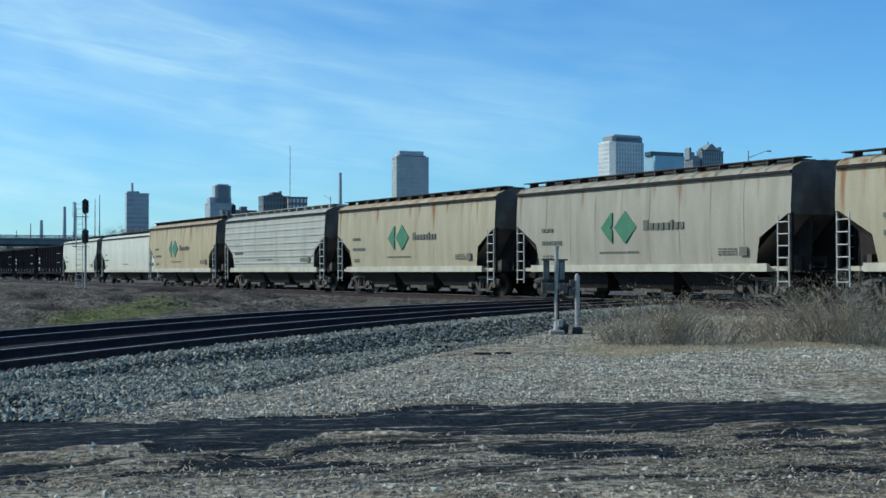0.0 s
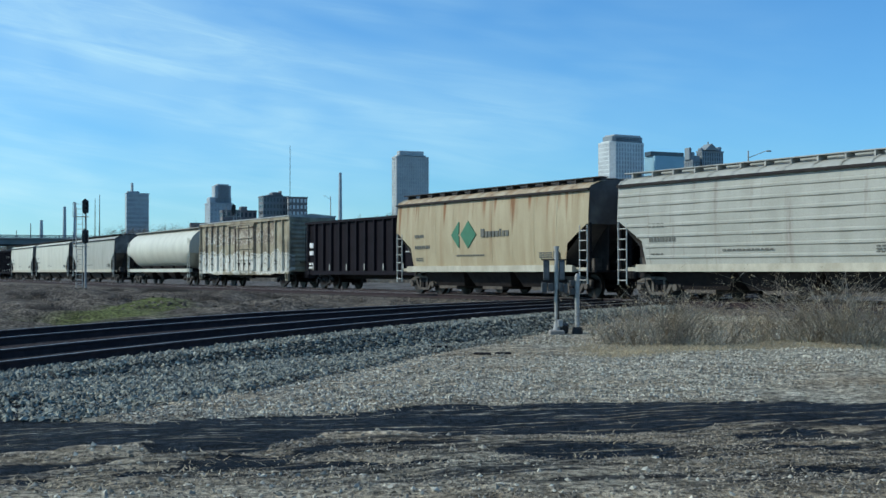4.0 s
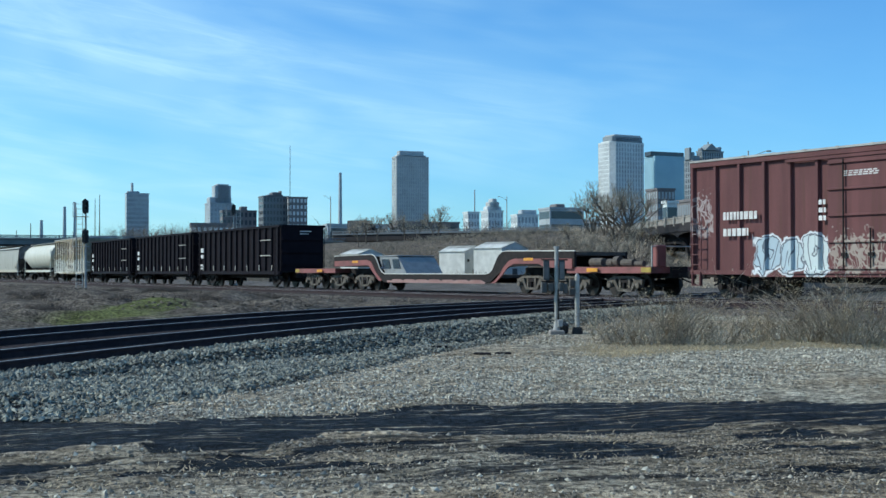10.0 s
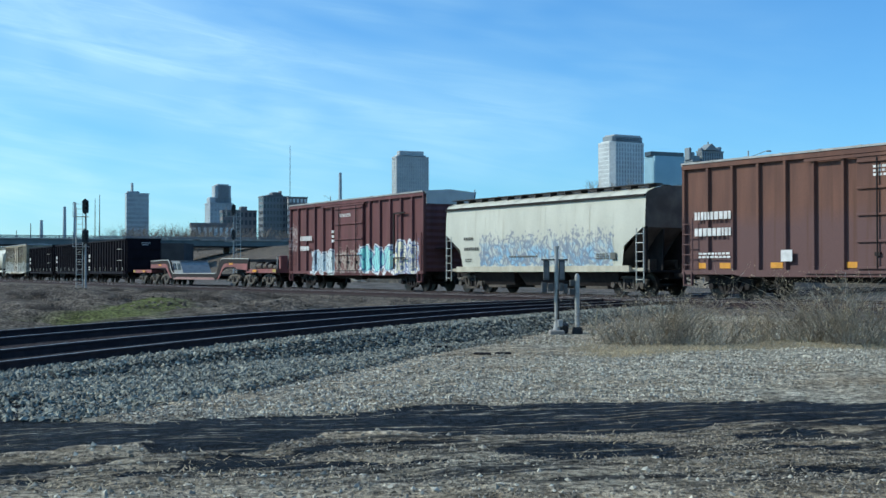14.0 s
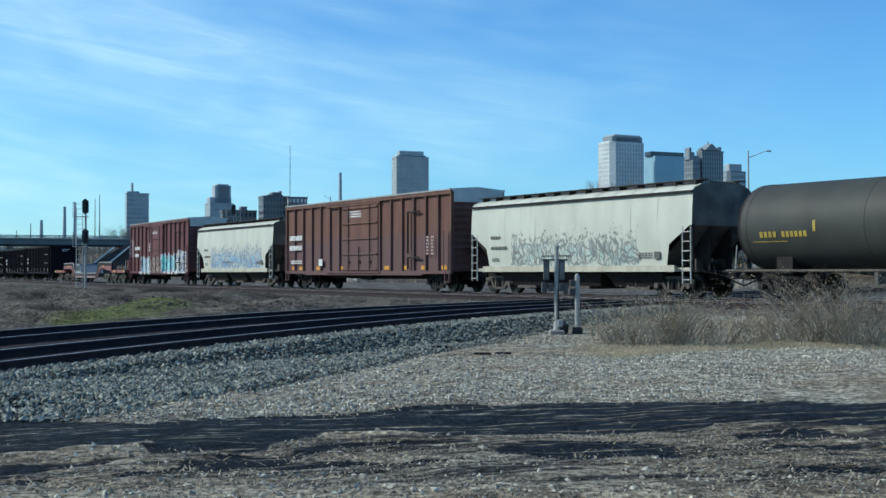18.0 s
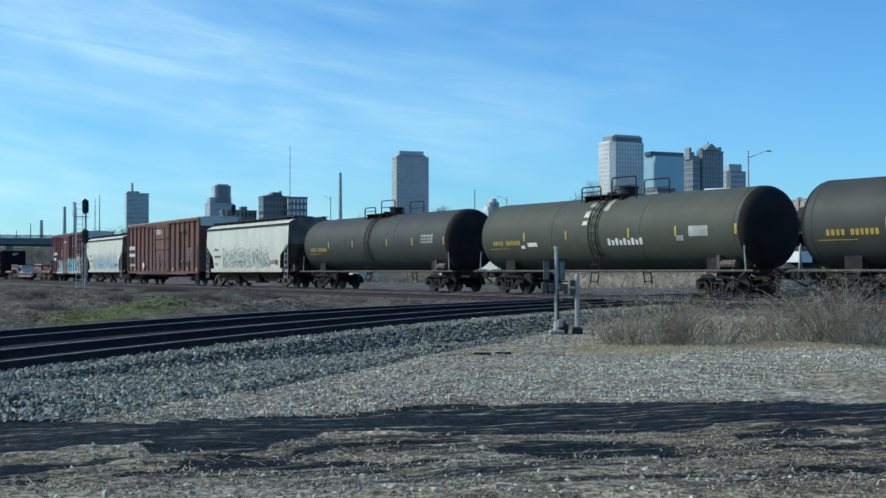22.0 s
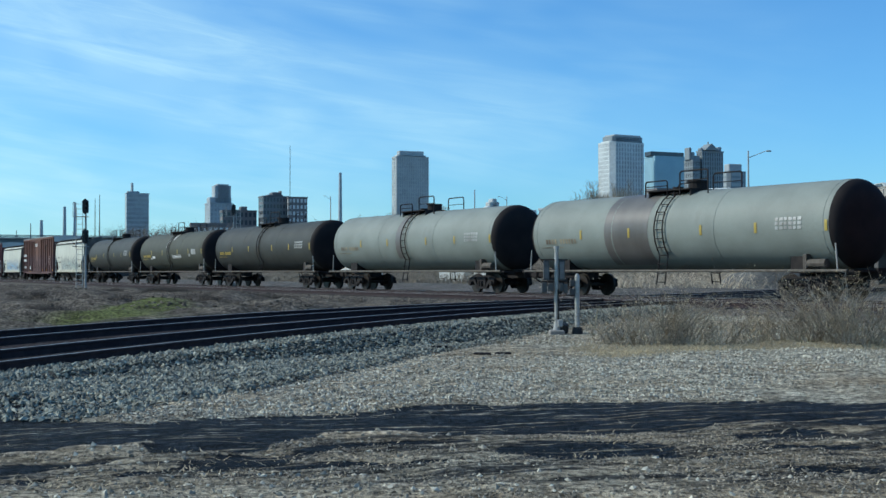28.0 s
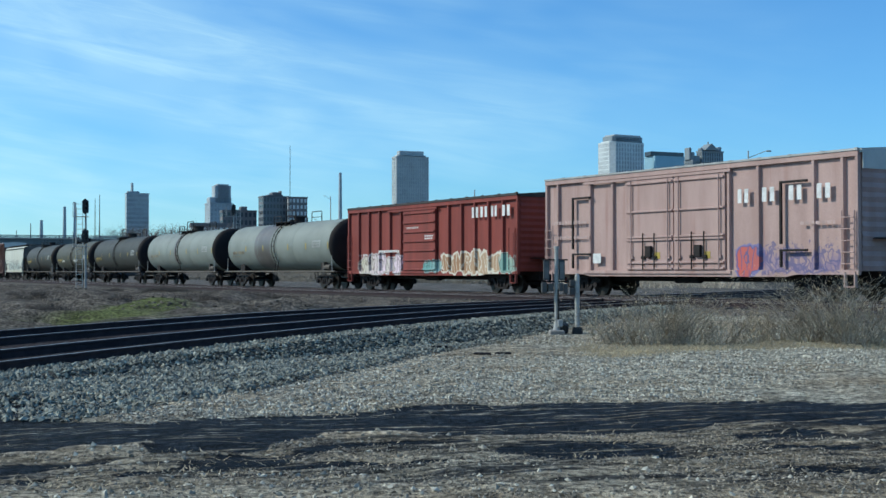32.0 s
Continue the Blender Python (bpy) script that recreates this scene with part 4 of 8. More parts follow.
def covered_hopper(label, paint, body=13.85, pull=7.55, hatch="dark", emblem=False, seed=0, group="hopper cars", corr=False, roofcol=None):
    car = thing("covered_hopper", label, "hopper car", group)
    H = body / 2

    def z_low(x):
        d = H - abs(x)
        if d < 0.12:
            return 2.75
        if d < 1.25:
            return 2.75 + (2.05 - 2.75) * (d - 0.12) / 1.13
        if d < 1.42:
            return 2.05 - 0.72 * (d - 1.25) / 0.17
        return 1.24
    xs = sorted({-H, H, *[s * (H - v) for s in (-1, 1) for v in (0.12, 0.5, 0.9, 1.25, 1.42)], *np.linspace(-H + 1.6, H - 1.6, 34).tolist()})
    for side in (-1, 1):
        bm = bmesh.new()
        cols = []
        for i, x in enumerate(xs):
            zl = z_low(x)
            col = []
            for k in range(11):
                z = zl + (4.0 - zl) * k / 10
                dent = 0.012 * math.sin(x * 2.1 + z * 1.3 + seed) * math.sin(math.pi * k / 10)
                w = hopper_y(z) + dent
                col.append(bm.verts.new((x, side * w, z)))
            cols.append(col)
        for a, b in zip(cols, cols[1:]):
            for k in range(10):
                f = (a[k], b[k], b[k + 1], a[k + 1])
                bm.faces.new(f if side < 0 else f[::-1])
        part("side_sheet", bm, paint, car, smooth=True)
        for z in (1.5, 1.86, 2.22, 2.58, 2.94, 3.30, 3.66) if corr else ():   # pressed horizontal ribs
            reach = H - 0.05 if z > 2.8 else H - 0.2 - (2.75 - z) * 1.55 if z > 2.05 else H - 1.45
            y0 = hopper_y(z) - 0.02
            bm = bmesh.new()
            prism(bm, [(side * y0, z - 0.085), (side * (y0 + 0.055), z - 0.035), (side * (y0 + 0.055), z + 0.035), (side * y0, z + 0.085)], -reach, reach)
            part("side_rib", bm, paint, car)
        bm = bmesh.new()                                   # dark drip angle under the roof
        y0, y1 = sorted((side * 1.54, side * 1.63))
        box(bm, -H, H, y0, y1, 3.97, 4.06)
        part("eave_angle", bm, "dark_steel", car)
        bm = bmesh.new()                                   # side sill
        y0, y1 = sorted((side * 1.36, side * 1.60))
        prism(bm, [(y0, 1.0), (y1, 1.0), (y1, 1.1), ((y0 + y1) / 2 + side * 0.06, 1.25), (y0, 1.25)], -H + 0.95, H - 0.95)
        box(bm, -H + 0.2, H - 0.2, side * 1.3 - 0.06, side * 1.3 + 0.06, 1.02, 1.16)
        part("side_sill", bm, "sill_pale", car, "pale side sill with sunlight in its colour")
    # curved roof
    bm = bmesh.new()
    prof = [(-1.56, 4.03), (-1.42, 4.17), (-1.1, 4.30), (-0.6, 4.40), (0, 4.44), (0.6, 4.40), (1.1, 4.30), (1.42, 4.17), (1.56, 4.03)]
    loft(bm, [[(x, y, z) for y, z in prof] for x in np.linspace(-H, H, 15)], close=False, caps=False)
    part("roof", bm, roofcol or paint, car, smooth=True)
    bm = bmesh.new()
    for x in np.linspace(-H + 0.05, H - 0.05, 14):
        loft(bm, [[(x + e, y * 1.004, z + 0.03) for y, z in prof] for e in (-0.04, 0.04)], close=False, caps=False)
    part("roof_ribs", bm, roofcol or paint, car)
    # running boards on brackets, hatches
    for y in (-0.95, 0.95):
        bm = bmesh.new()
        box(bm, -H - 0.1, H + 0.1, y - 0.22, y + 0.22, 4.47, 4.50)
        for x in np.linspace(-H + 0.3, H - 0.3, 14):
            box(bm, x - 0.03, x + 0.03, y - 0.2, y + 0.2, 4.30, 4.47)
        part("running_board", bm, "roof_dark" if hatch == "dark" else "gal", car)
    for k in range(6):
        bm = bmesh.new()
        x0 = -H + 0.7 + k * (body - 1.4) / 6
        bevel_box(bm, x0 + 0.06, x0 + (body - 1.4) / 6 - 0.06, -0.5, 0.5, 4.42, 4.54, 0.03)
        part("hatch_cover", bm, "roof_dark" if hatch == "dark" else paint, car)
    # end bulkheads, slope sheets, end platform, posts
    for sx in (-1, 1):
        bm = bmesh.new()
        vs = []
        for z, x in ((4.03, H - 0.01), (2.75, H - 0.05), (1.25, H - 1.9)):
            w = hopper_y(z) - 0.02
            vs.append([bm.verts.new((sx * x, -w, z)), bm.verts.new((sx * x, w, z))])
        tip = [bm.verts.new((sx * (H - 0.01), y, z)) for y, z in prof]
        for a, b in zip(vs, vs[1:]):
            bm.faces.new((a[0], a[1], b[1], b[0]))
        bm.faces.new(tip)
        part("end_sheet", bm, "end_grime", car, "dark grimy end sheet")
        bm = bmesh.new()
        box(bm, *sorted((sx * (H - 2.0), sx * (H + 0.12))), -1.3, 1.3, 0.98, 1.06)
        for y in (-0.55, 0.55):
            prism(bm, [(sx * (H - 1.7), 1.05), (sx * (H - 0.1), 1.05), (sx * (H - 0.05), 2.7), (sx * (H - 0.2), 2.7)], y - 0.03, y + 0.03, "y")
        for y in (-1.48, 1.48):
            box(bm, *sorted((sx * (H - 0.12), sx * (H - 0.02))), y - 0.05, y + 0.05, 1.0, 2.8)
        part("end_frame", bm, "dark_steel", car)
        for y in (-1.6, 1.6):
            ladder(car, sx * (H - 0.28), y, 0.55, 2.72, 0.44, 6)
        bm = bmesh.new()
        box(bm, *sorted((sx * (H - 0.75), sx * (H - 0.45))), -0.95, -0.55, 1.06, 1.5)
        part("valve_box", bm, "truck_steel", car)
        bm = bmesh.new()
        rod(bm, (sx * (H - 1.1), 0.55, 1.3), (sx * (H - 0.4), 0.55, 1.3), 0.2, 10)
        part("brake_cylinder", bm, "truck_steel", car)
    # hoppers below and centre sill
    for k in range(3):
        bm = bmesh.new()
        xc = (k - 1) * (body - 3.6) / 3
        w = (body - 3.6) / 6
        loft(bm, [[(xc - w, -1.4, 1.2), (xc + w, -1.4, 1.2), (xc + w, 1.4, 1.2), (xc - w, 1.4, 1.2)],
                  [(xc - w * 0.75, -1.0, 0.40), (xc + w * 0.75, -1.0, 0.40), (xc + w * 0.75, 1.0, 0.40), (xc - w * 0.75, 1.0, 0.40)]])
        bay = part("hopper_bay", bm, "dark_steel", car)
        bm = bmesh.new()
        box(bm, xc - 0.7, xc + 0.7, -1.05, 1.05, 0.28, 0.40)
        part("outlet_gate", bm, "truck_steel", bay)
    bm = bmesh.new()
    box(bm, -H, H, -0.3, 0.3, 0.72, 1.05)
    part("centre_sill", bm, "dark_steel", car)
    couplers(car, H, pull)
    truck_parts(car, (-H + 1.55, H - 1.55), "frame_dust" if corr else "truck_steel")
    yl = -hopper_y(2.5) - 0.035
    if emblem:
        xc, zc = emblem, 2.56
        for name, pts in (("emblem_diamond", [(xc - 0.58, zc), (xc, zc + 0.57), (xc + 0.60, zc), (xc, zc - 0.57)]),
                          ("emblem_arrow", [(xc - 1.30, zc), (xc - 0.72, zc + 0.54), (xc - 0.68, zc + 0.54), (xc - 0.68, zc + 0.08), (xc - 0.78, zc), (xc - 0.68, zc - 0.08), (xc - 0.68, zc - 0.54), (xc - 0.72, zc - 0.54)])):
            bm = bmesh.new()
            prism(bm, pts, yl, yl + 0.03, "y")
            part(name, bm, "green", car, "flat green painted emblem")
        x = xc + 0.95                                      # wordmark as plain bars
        for w, h in ((0.36, 0.40), (0.28, 0.27), (0.28, 0.27), (0.28, 0.27), (0.28, 0.27), (0.18, 0.36), (0.28, 0.27), (0.28, 0.27)):
            bm = bmesh.new()
            box(bm, x, x + w * 0.66, yl, yl + 0.03, zc - 0.13, zc - 0.13 + h * 0.85)
            part("wordmark_bar", bm, "ink", car, "dark letter as a plain bar")
            x += w * 0.66 + 0.07
    H1 = body / 2
    marks = [(-H1 + 1.65, -H1 + 2.4, 2.42, 2.64, 1), (-H1 + 1.65, -H1 + 2.9, 1.92, 2.16, 1), (-H1 + 1.7, -H1 + 2.3, 1.45, 1.62, 2), (-1.9, 0.2, 1.62, 1.72, 1), (H1 - 3.0, H1 - 2.2, 1.5, 1.75, 3)]
    for k, (x0, x1, z0, z1, rows) in enumerate(marks):
        mark_bars(car, x0, x1, z0, z1, -hopper_y(z0) - 0.03, rows, k + seed, "ink", "small dark lettering bar")
    for x in () if corr else np.linspace(-H1 + 1.9, H1 - 1.9, 8):   # faint weld seams
        bm = bmesh.new()
        loft(bm, [[(x + e, -(hopper_y(z) + 0.013), z) for e in (-0.010, 0.010)] for z in np.linspace(1.3, 3.95, 8)], close=False, caps=False)
        part("weld_seam", bm, paint, car)
    bm = bmesh.new()
    bevel_box(bm, H1 - 2.05, H1 - 1.72, yl, yl + 0.03, 1.5, 1.78, 0.006)
    part("data_plate", bm, "ink", car)
    return car


def side_marks(car, items, y, material="ink", name="lettering"):
    """Small painted lettering as bars: (x0, x1, z0, z1, rows)."""
    for k, (x0, x1, z0, z1, rows) in enumerate(items):
        mark_bars(car, x0, x1, z0, z1, y, rows, k + len(items), material, "small painted lettering bar", name)


def boxcar(label, paint, top=5.05, sill=0.82, body=16.4, pull=8.9, posts=12, door=None, roof="roof", group="boxcars", end=None, doors=1, pale_end=True, rods=True):
    """Outside-post boxcar with sliding doors; door = (centre, width)."""
    car = thing("boxcar", label, "boxcar", group)
    H = body / 2
    bm = bmesh.new()
    box(bm, -H, H, -1.44, 1.44, 1.02, top - 0.06)
    part("body", bm, paint, car)
    for side in (-1, 1):
        y0, y1 = sorted((side * 1.44, side * 1.58))
        bm = bmesh.new()
        box(bm, -H, H, y0, y1, top - 0.22, top - 0.04)
        part("top_rail", bm, paint, car)
        bm = bmesh.new()
        dc, dw = door
        prism(bm, [(-H, 1.06), (-H, 0.90), (-H + 2.6, 0.90), (-H + 3.0, sill), (H - 3.0, sill), (H - 2.6, 0.90), (H, 0.90), (H, 1.06)], y0, y1, "y")
        part("side_sill", bm, paint, car)
        for x in (posts if isinstance(posts, tuple) else [-H + 0.07 + (body - 0.14) * k / posts for k in range(posts + 1)]):
            if abs(x - dc) < dw / 2 - 0.05:
                continue
            bm = bmesh.new()
            w = 0.07
            prism(bm, [(x - w * 1.5, side * 1.44), (x - w * 0.8, side * 1.565), (x + w * 0.8, side * 1.565), (x + w * 1.3, side * 1.44)], 1.0, top - 0.2, "z")
            part("side_post", bm, paint, car)
        for d in range(doors):
            w = dw / doors
            x0 = dc - dw / 2 + d * w
            bm = bmesh.new()
            ya, yb = sorted((side * 1.47, side * 1.60))
            box(bm, x0 + 0.03, x0 + w - 0.03, ya, yb, 1.05, top - 0.3)
            dr = part("door", bm, paint, car)
            bm = bmesh.new()
            yo = side * 1.60
            nb = 4 if doors == 1 and rods else 6 if doors == 1 else 3
            zs = [1.12 + (top - 0.5 - 1.12) * k / nb for k in range(nb + 1)]
            for z in zs + ([1.35, 2.35] if doors > 1 else []):
                bm.free()
                bm = bmesh.new()
                bevel_box(bm, x0 + 0.05, x0 + w - 0.05, *sorted((yo - side * 0.01, yo + side * 0.07)), z - 0.04, z + 0.04, 0.012)
                part("batten", bm, paint, dr)
                bm = bmesh.new()
            bm.free()
            if doors > 1:
                bm = bmesh.new()
                bevel_box(bm, x0 + w * 0.44, x0 + w * 0.56, *sorted((yo, yo + side * 0.12)), 1.55, 2.0, 0.02)
                part("lock_handle", bm, "dark_steel", dr)
                bm = bmesh.new()
                box(bm, x0 + w * 0.60, x0 + w * 0.72, *sorted((yo, yo + side * 0.012)), 1.5, 1.75)
                part("notice", bm, "yellow_ink", dr, "small yellow notice")
            for fx in (() if not rods else (0.2, 0.5, 0.8) if doors == 1 else (0.12, 0.38, 0.62, 0.9)):
                xx = x0 + w * fx
                bm = bmesh.new()
                rod(bm, (xx, yo + side * 0.07, 1.1), (xx, yo + side * 0.07, (top - 0.4 if fx in (0.12, 0.9) else 2.5) if doors > 1 else (top - 0.4 if fx != 0.5 else 2.4)), 0.03, 6)
                box(bm, xx - 0.1, xx + 0.1, *sorted((yo, yo + side * 0.08)), 1.5, 1.62)
                part("lock_rod", bm, paint if fx in (0.12, 0.9) else "dark_steel", dr)
        for z in (0.98, top - 0.3):
            bm = bmesh.new()
            box(bm, dc - dw, dc + dw * 0.55, *sorted((side * 1.58, side * 1.64)), z - 0.05, z + 0.05)
            part("door_track", bm, paint, car)
        for sx in (-1, 1):
            ladder(car, sx * (H - 0.36), side * 1.63, 1.1, 3.0, 0.5, 5, paint)
            bm = bmesh.new()
            box(bm, *sorted((sx * (H - 0.55), sx * (H - 0.5))), *sorted((side * 1.5, side * 1.62)), 0.5, 1.0)
            box(bm, *sorted((sx * (H - 0.15), sx * (H - 0.1))), *sorted((side * 1.5, side * 1.62)), 0.5, 1.0)
            box(bm, *sorted((sx * (H - 0.55), sx * (H - 0.1))), *sorted((side * 1.5, side * 1.62)), 0.48, 0.52)
            part("sill_step", bm, paint, car)
    # corrugated ends
    for sx in (-1, 1):
        bm = bmesh.new()
        n = 12
        rings = []
        for k in range(n * 4 + 1):
            z = 1.02 + (top - 0.1 - 1.02) * k / (n * 4)
            x = sx * (H + 0.03 + 0.045 * (0.5 - 0.5 * math.cos(2 * math.pi * k / 4)))
            rings.append([(x, -1.44, z), (x, 1.44, z)])
        loft(bm, rings, close=False, caps=False)
        part("end_wall", bm, end or paint, car, "corrugated end wall")
        bm = bmesh.new()
        prism(bm, [(-1.5, top - 0.1), (1.5, top - 0.1), (1.5, top + 0.02), (0, top + 0.14), (-1.5, top + 0.02)], sx * (H + 0.09), sx * (H - 0.02))
        box(bm, *sorted((sx * (H + 0.08), sx * (H + 0.10))), -1.44, 1.44, top - 0.62, top - 0.1) if pale_end else None
        part("end_cap", bm, "white_shed" if pale_end else roof, car)
        bm = bmesh.new()
        box(bm, *sorted((sx * H, sx * (H + 0.5))), -0.9, 0.9, top - 2.9, top - 2.86)
        part("brake_platform", bm, "dark_steel", car)
    # roof panels
    bm = bmesh.new()
    for k in range(12):
        x0, x1 = -H + body * k / 12, -H + body * (k + 1) / 12
        prism(bm, [(-1.56, top - 0.05), (1.56, top - 0.05), (1.56, top), (0, top + 0.12), (-1.56, top)], x0 + 0.02, x1 - 0.02)
        prism(bm, [(-1.57, top - 0.04), (1.57, top - 0.04), (1.57, top + 0.03), (0, top + 0.15), (-1.57, top + 0.03)], x1 - 0.05, x1 + 0.02)
    part("roof", bm, roof, car)
    lip = 0.10 if roof == "roof_dark" else 0.05
    for side in (-1, 1):                                   # uneven folded edge of the roof sheets
        bm = bmesh.new()
        for k in range(12):
            x0, x1 = -H + body * k / 12, -H + body * (k + 1) / 12
            box(bm, x0, x1 - 0.12, *sorted((side * 1.54, side * 1.61)), top - 0.035, top + lip * 0.7)
            box(bm, x1 - 0.12, x1, *sorted((side * 1.54, side * 1.62)), top - 0.04, top + lip)
        part("roof_edge", bm, roof, car)
    bm = bmesh.new()
    box(bm, -H, H, -0.35, 0.35, 0.62, 1.02)
    for x in np.linspace(-H + 0.6, H - 0.6, 8):
        box(bm, x - 0.06, x + 0.06, -1.44, 1.44, 0.86, 1.02)
    rod(bm, (-1.0, -0.7, 0.75), (0.3, -0.7, 0.75), 0.2, 10)
    part("underframe", bm, "dark_steel", car)
    couplers(car, H, pull)
    truck_parts(car, (-H + 2.0, H - 2.0), "dark_steel")
    return car


def gondola(label, body=15.0, top=3.98, pull=8.1, group="gondolas"):
    car = thing("gondola", label, "gondola", group)
    H = body / 2
    for side in (-1, 1):
        y0, y1 = sorted((side * 1.40, side * 1.46))
        bm = bmesh.new()
        box(bm, -H, H, y0, y1, 1.0, top)
        part("side_sheet", bm, "black_paint", car)
        bm = bmesh.new()
        box(bm, -H, H, *sorted((side * 1.38, side * 1.60)), top - 0.14, top)
        part("top_chord", bm, "black_paint", car)
        bm = bmesh.new()
        box(bm, -H, H, *sorted((side * 1.40, side * 1.58)), 0.84, 1.06)
        part("side_sill", bm, "black_paint", car)
        for k in range(15):
            x = -H + 0.35 + (body - 0.7) * k / 14
            bm = bmesh.new()
            prism(bm, [(x - 0.11, side * 1.46), (x - 0.07, side * 1.585), (x + 0.07, side * 1.585), (x + 0.11, side * 1.46)], 1.05, top - 0.12, "z")
            part("side_stake", bm, "black_paint", car)
        yo = side * 1.60
        for k in range(7):
            bm = bmesh.new()
            x = -H + 1.2 + k * (body - 2.4) / 6
            box(bm, x - 0.04, x + 0.04, *sorted((yo - side * 0.02, yo)), 1.10, 1.45)
            part("reflector_strip", bm, "ladder", car, "small pale reflector strip")
        for x0, x1, z0, z1 in ((-H + 0.62, -H + 1.2, 2.42, 2.72), (-H + 0.62, -H + 1.2, 2.0, 2.25)):
            bm = bmesh.new()
            box(bm, x0, x1, *sorted((yo - side * 0.04, yo - side * 0.005)), z0, z1)
            part("reporting_mark", bm, "white_ink", car, "white reporting mark as a plain bar")
        bm = bmesh.new()
        bars(bm, -H + 0.62, -H + 1.2, 1.1, 1.55, -1.605, 2) if side < 0 else None
        part("lettering", bm, "white_ink", car, "white reporting mark bars")
        for z in (2.05, 3.05):
            bm = bmesh.new()
            rod(bm, (H - 3.1, yo - side * 0.01, z), (H - 1.4, yo - side * 0.01, z), 0.03, 6)
            part("stripe_bar", bm, "ladder", car, "pale horizontal bar")
        for sx in (-1, 1):
            ladder(car, sx * (H - 0.42), yo, 0.6, 3.7, 0.5, 8, "black_paint")
    for sx in (-1, 1):
        bm = bmesh.new()
        box(bm, *sorted((sx * (H - 0.08), sx * H)), -1.42, 1.42, 1.0, top)
        for z in (1.5, 2.3, 3.1):
            box(bm, *sorted((sx * H, sx * (H + 0.1))), -1.42, 1.42, z - 0.08, z + 0.08)
        box(bm, *sorted((sx * (H - 0.1), sx * (H + 0.06))), -1.5, 1.5, top - 0.14, top + 0.005)
        part("end_wall", bm, "black_paint", car)
        bm = bmesh.new()
        box(bm, *sorted((sx * (H + 0.06), sx * (H + 0.075))), -0.2, 0.6, top - 0.42, top - 0.36)
        box(bm, *sorted((sx * (H + 0.06), sx * (H + 0.075))), -0.2, 0.4, top - 0.58, top - 0.53)
        part("end_lettering", bm, "white_ink", car)
    bm = bmesh.new()
    box(bm, -H, H, -1.42, 1.42, 0.98, 1.06)
    box(bm, -H, H, -0.35, 0.35, 0.6, 0.98)
    part("floor", bm, "dark_steel", car)
    couplers(car, H, pull)
    truck_parts(car, (-H + 1.75, H - 1.75), "dark_steel")
    return car


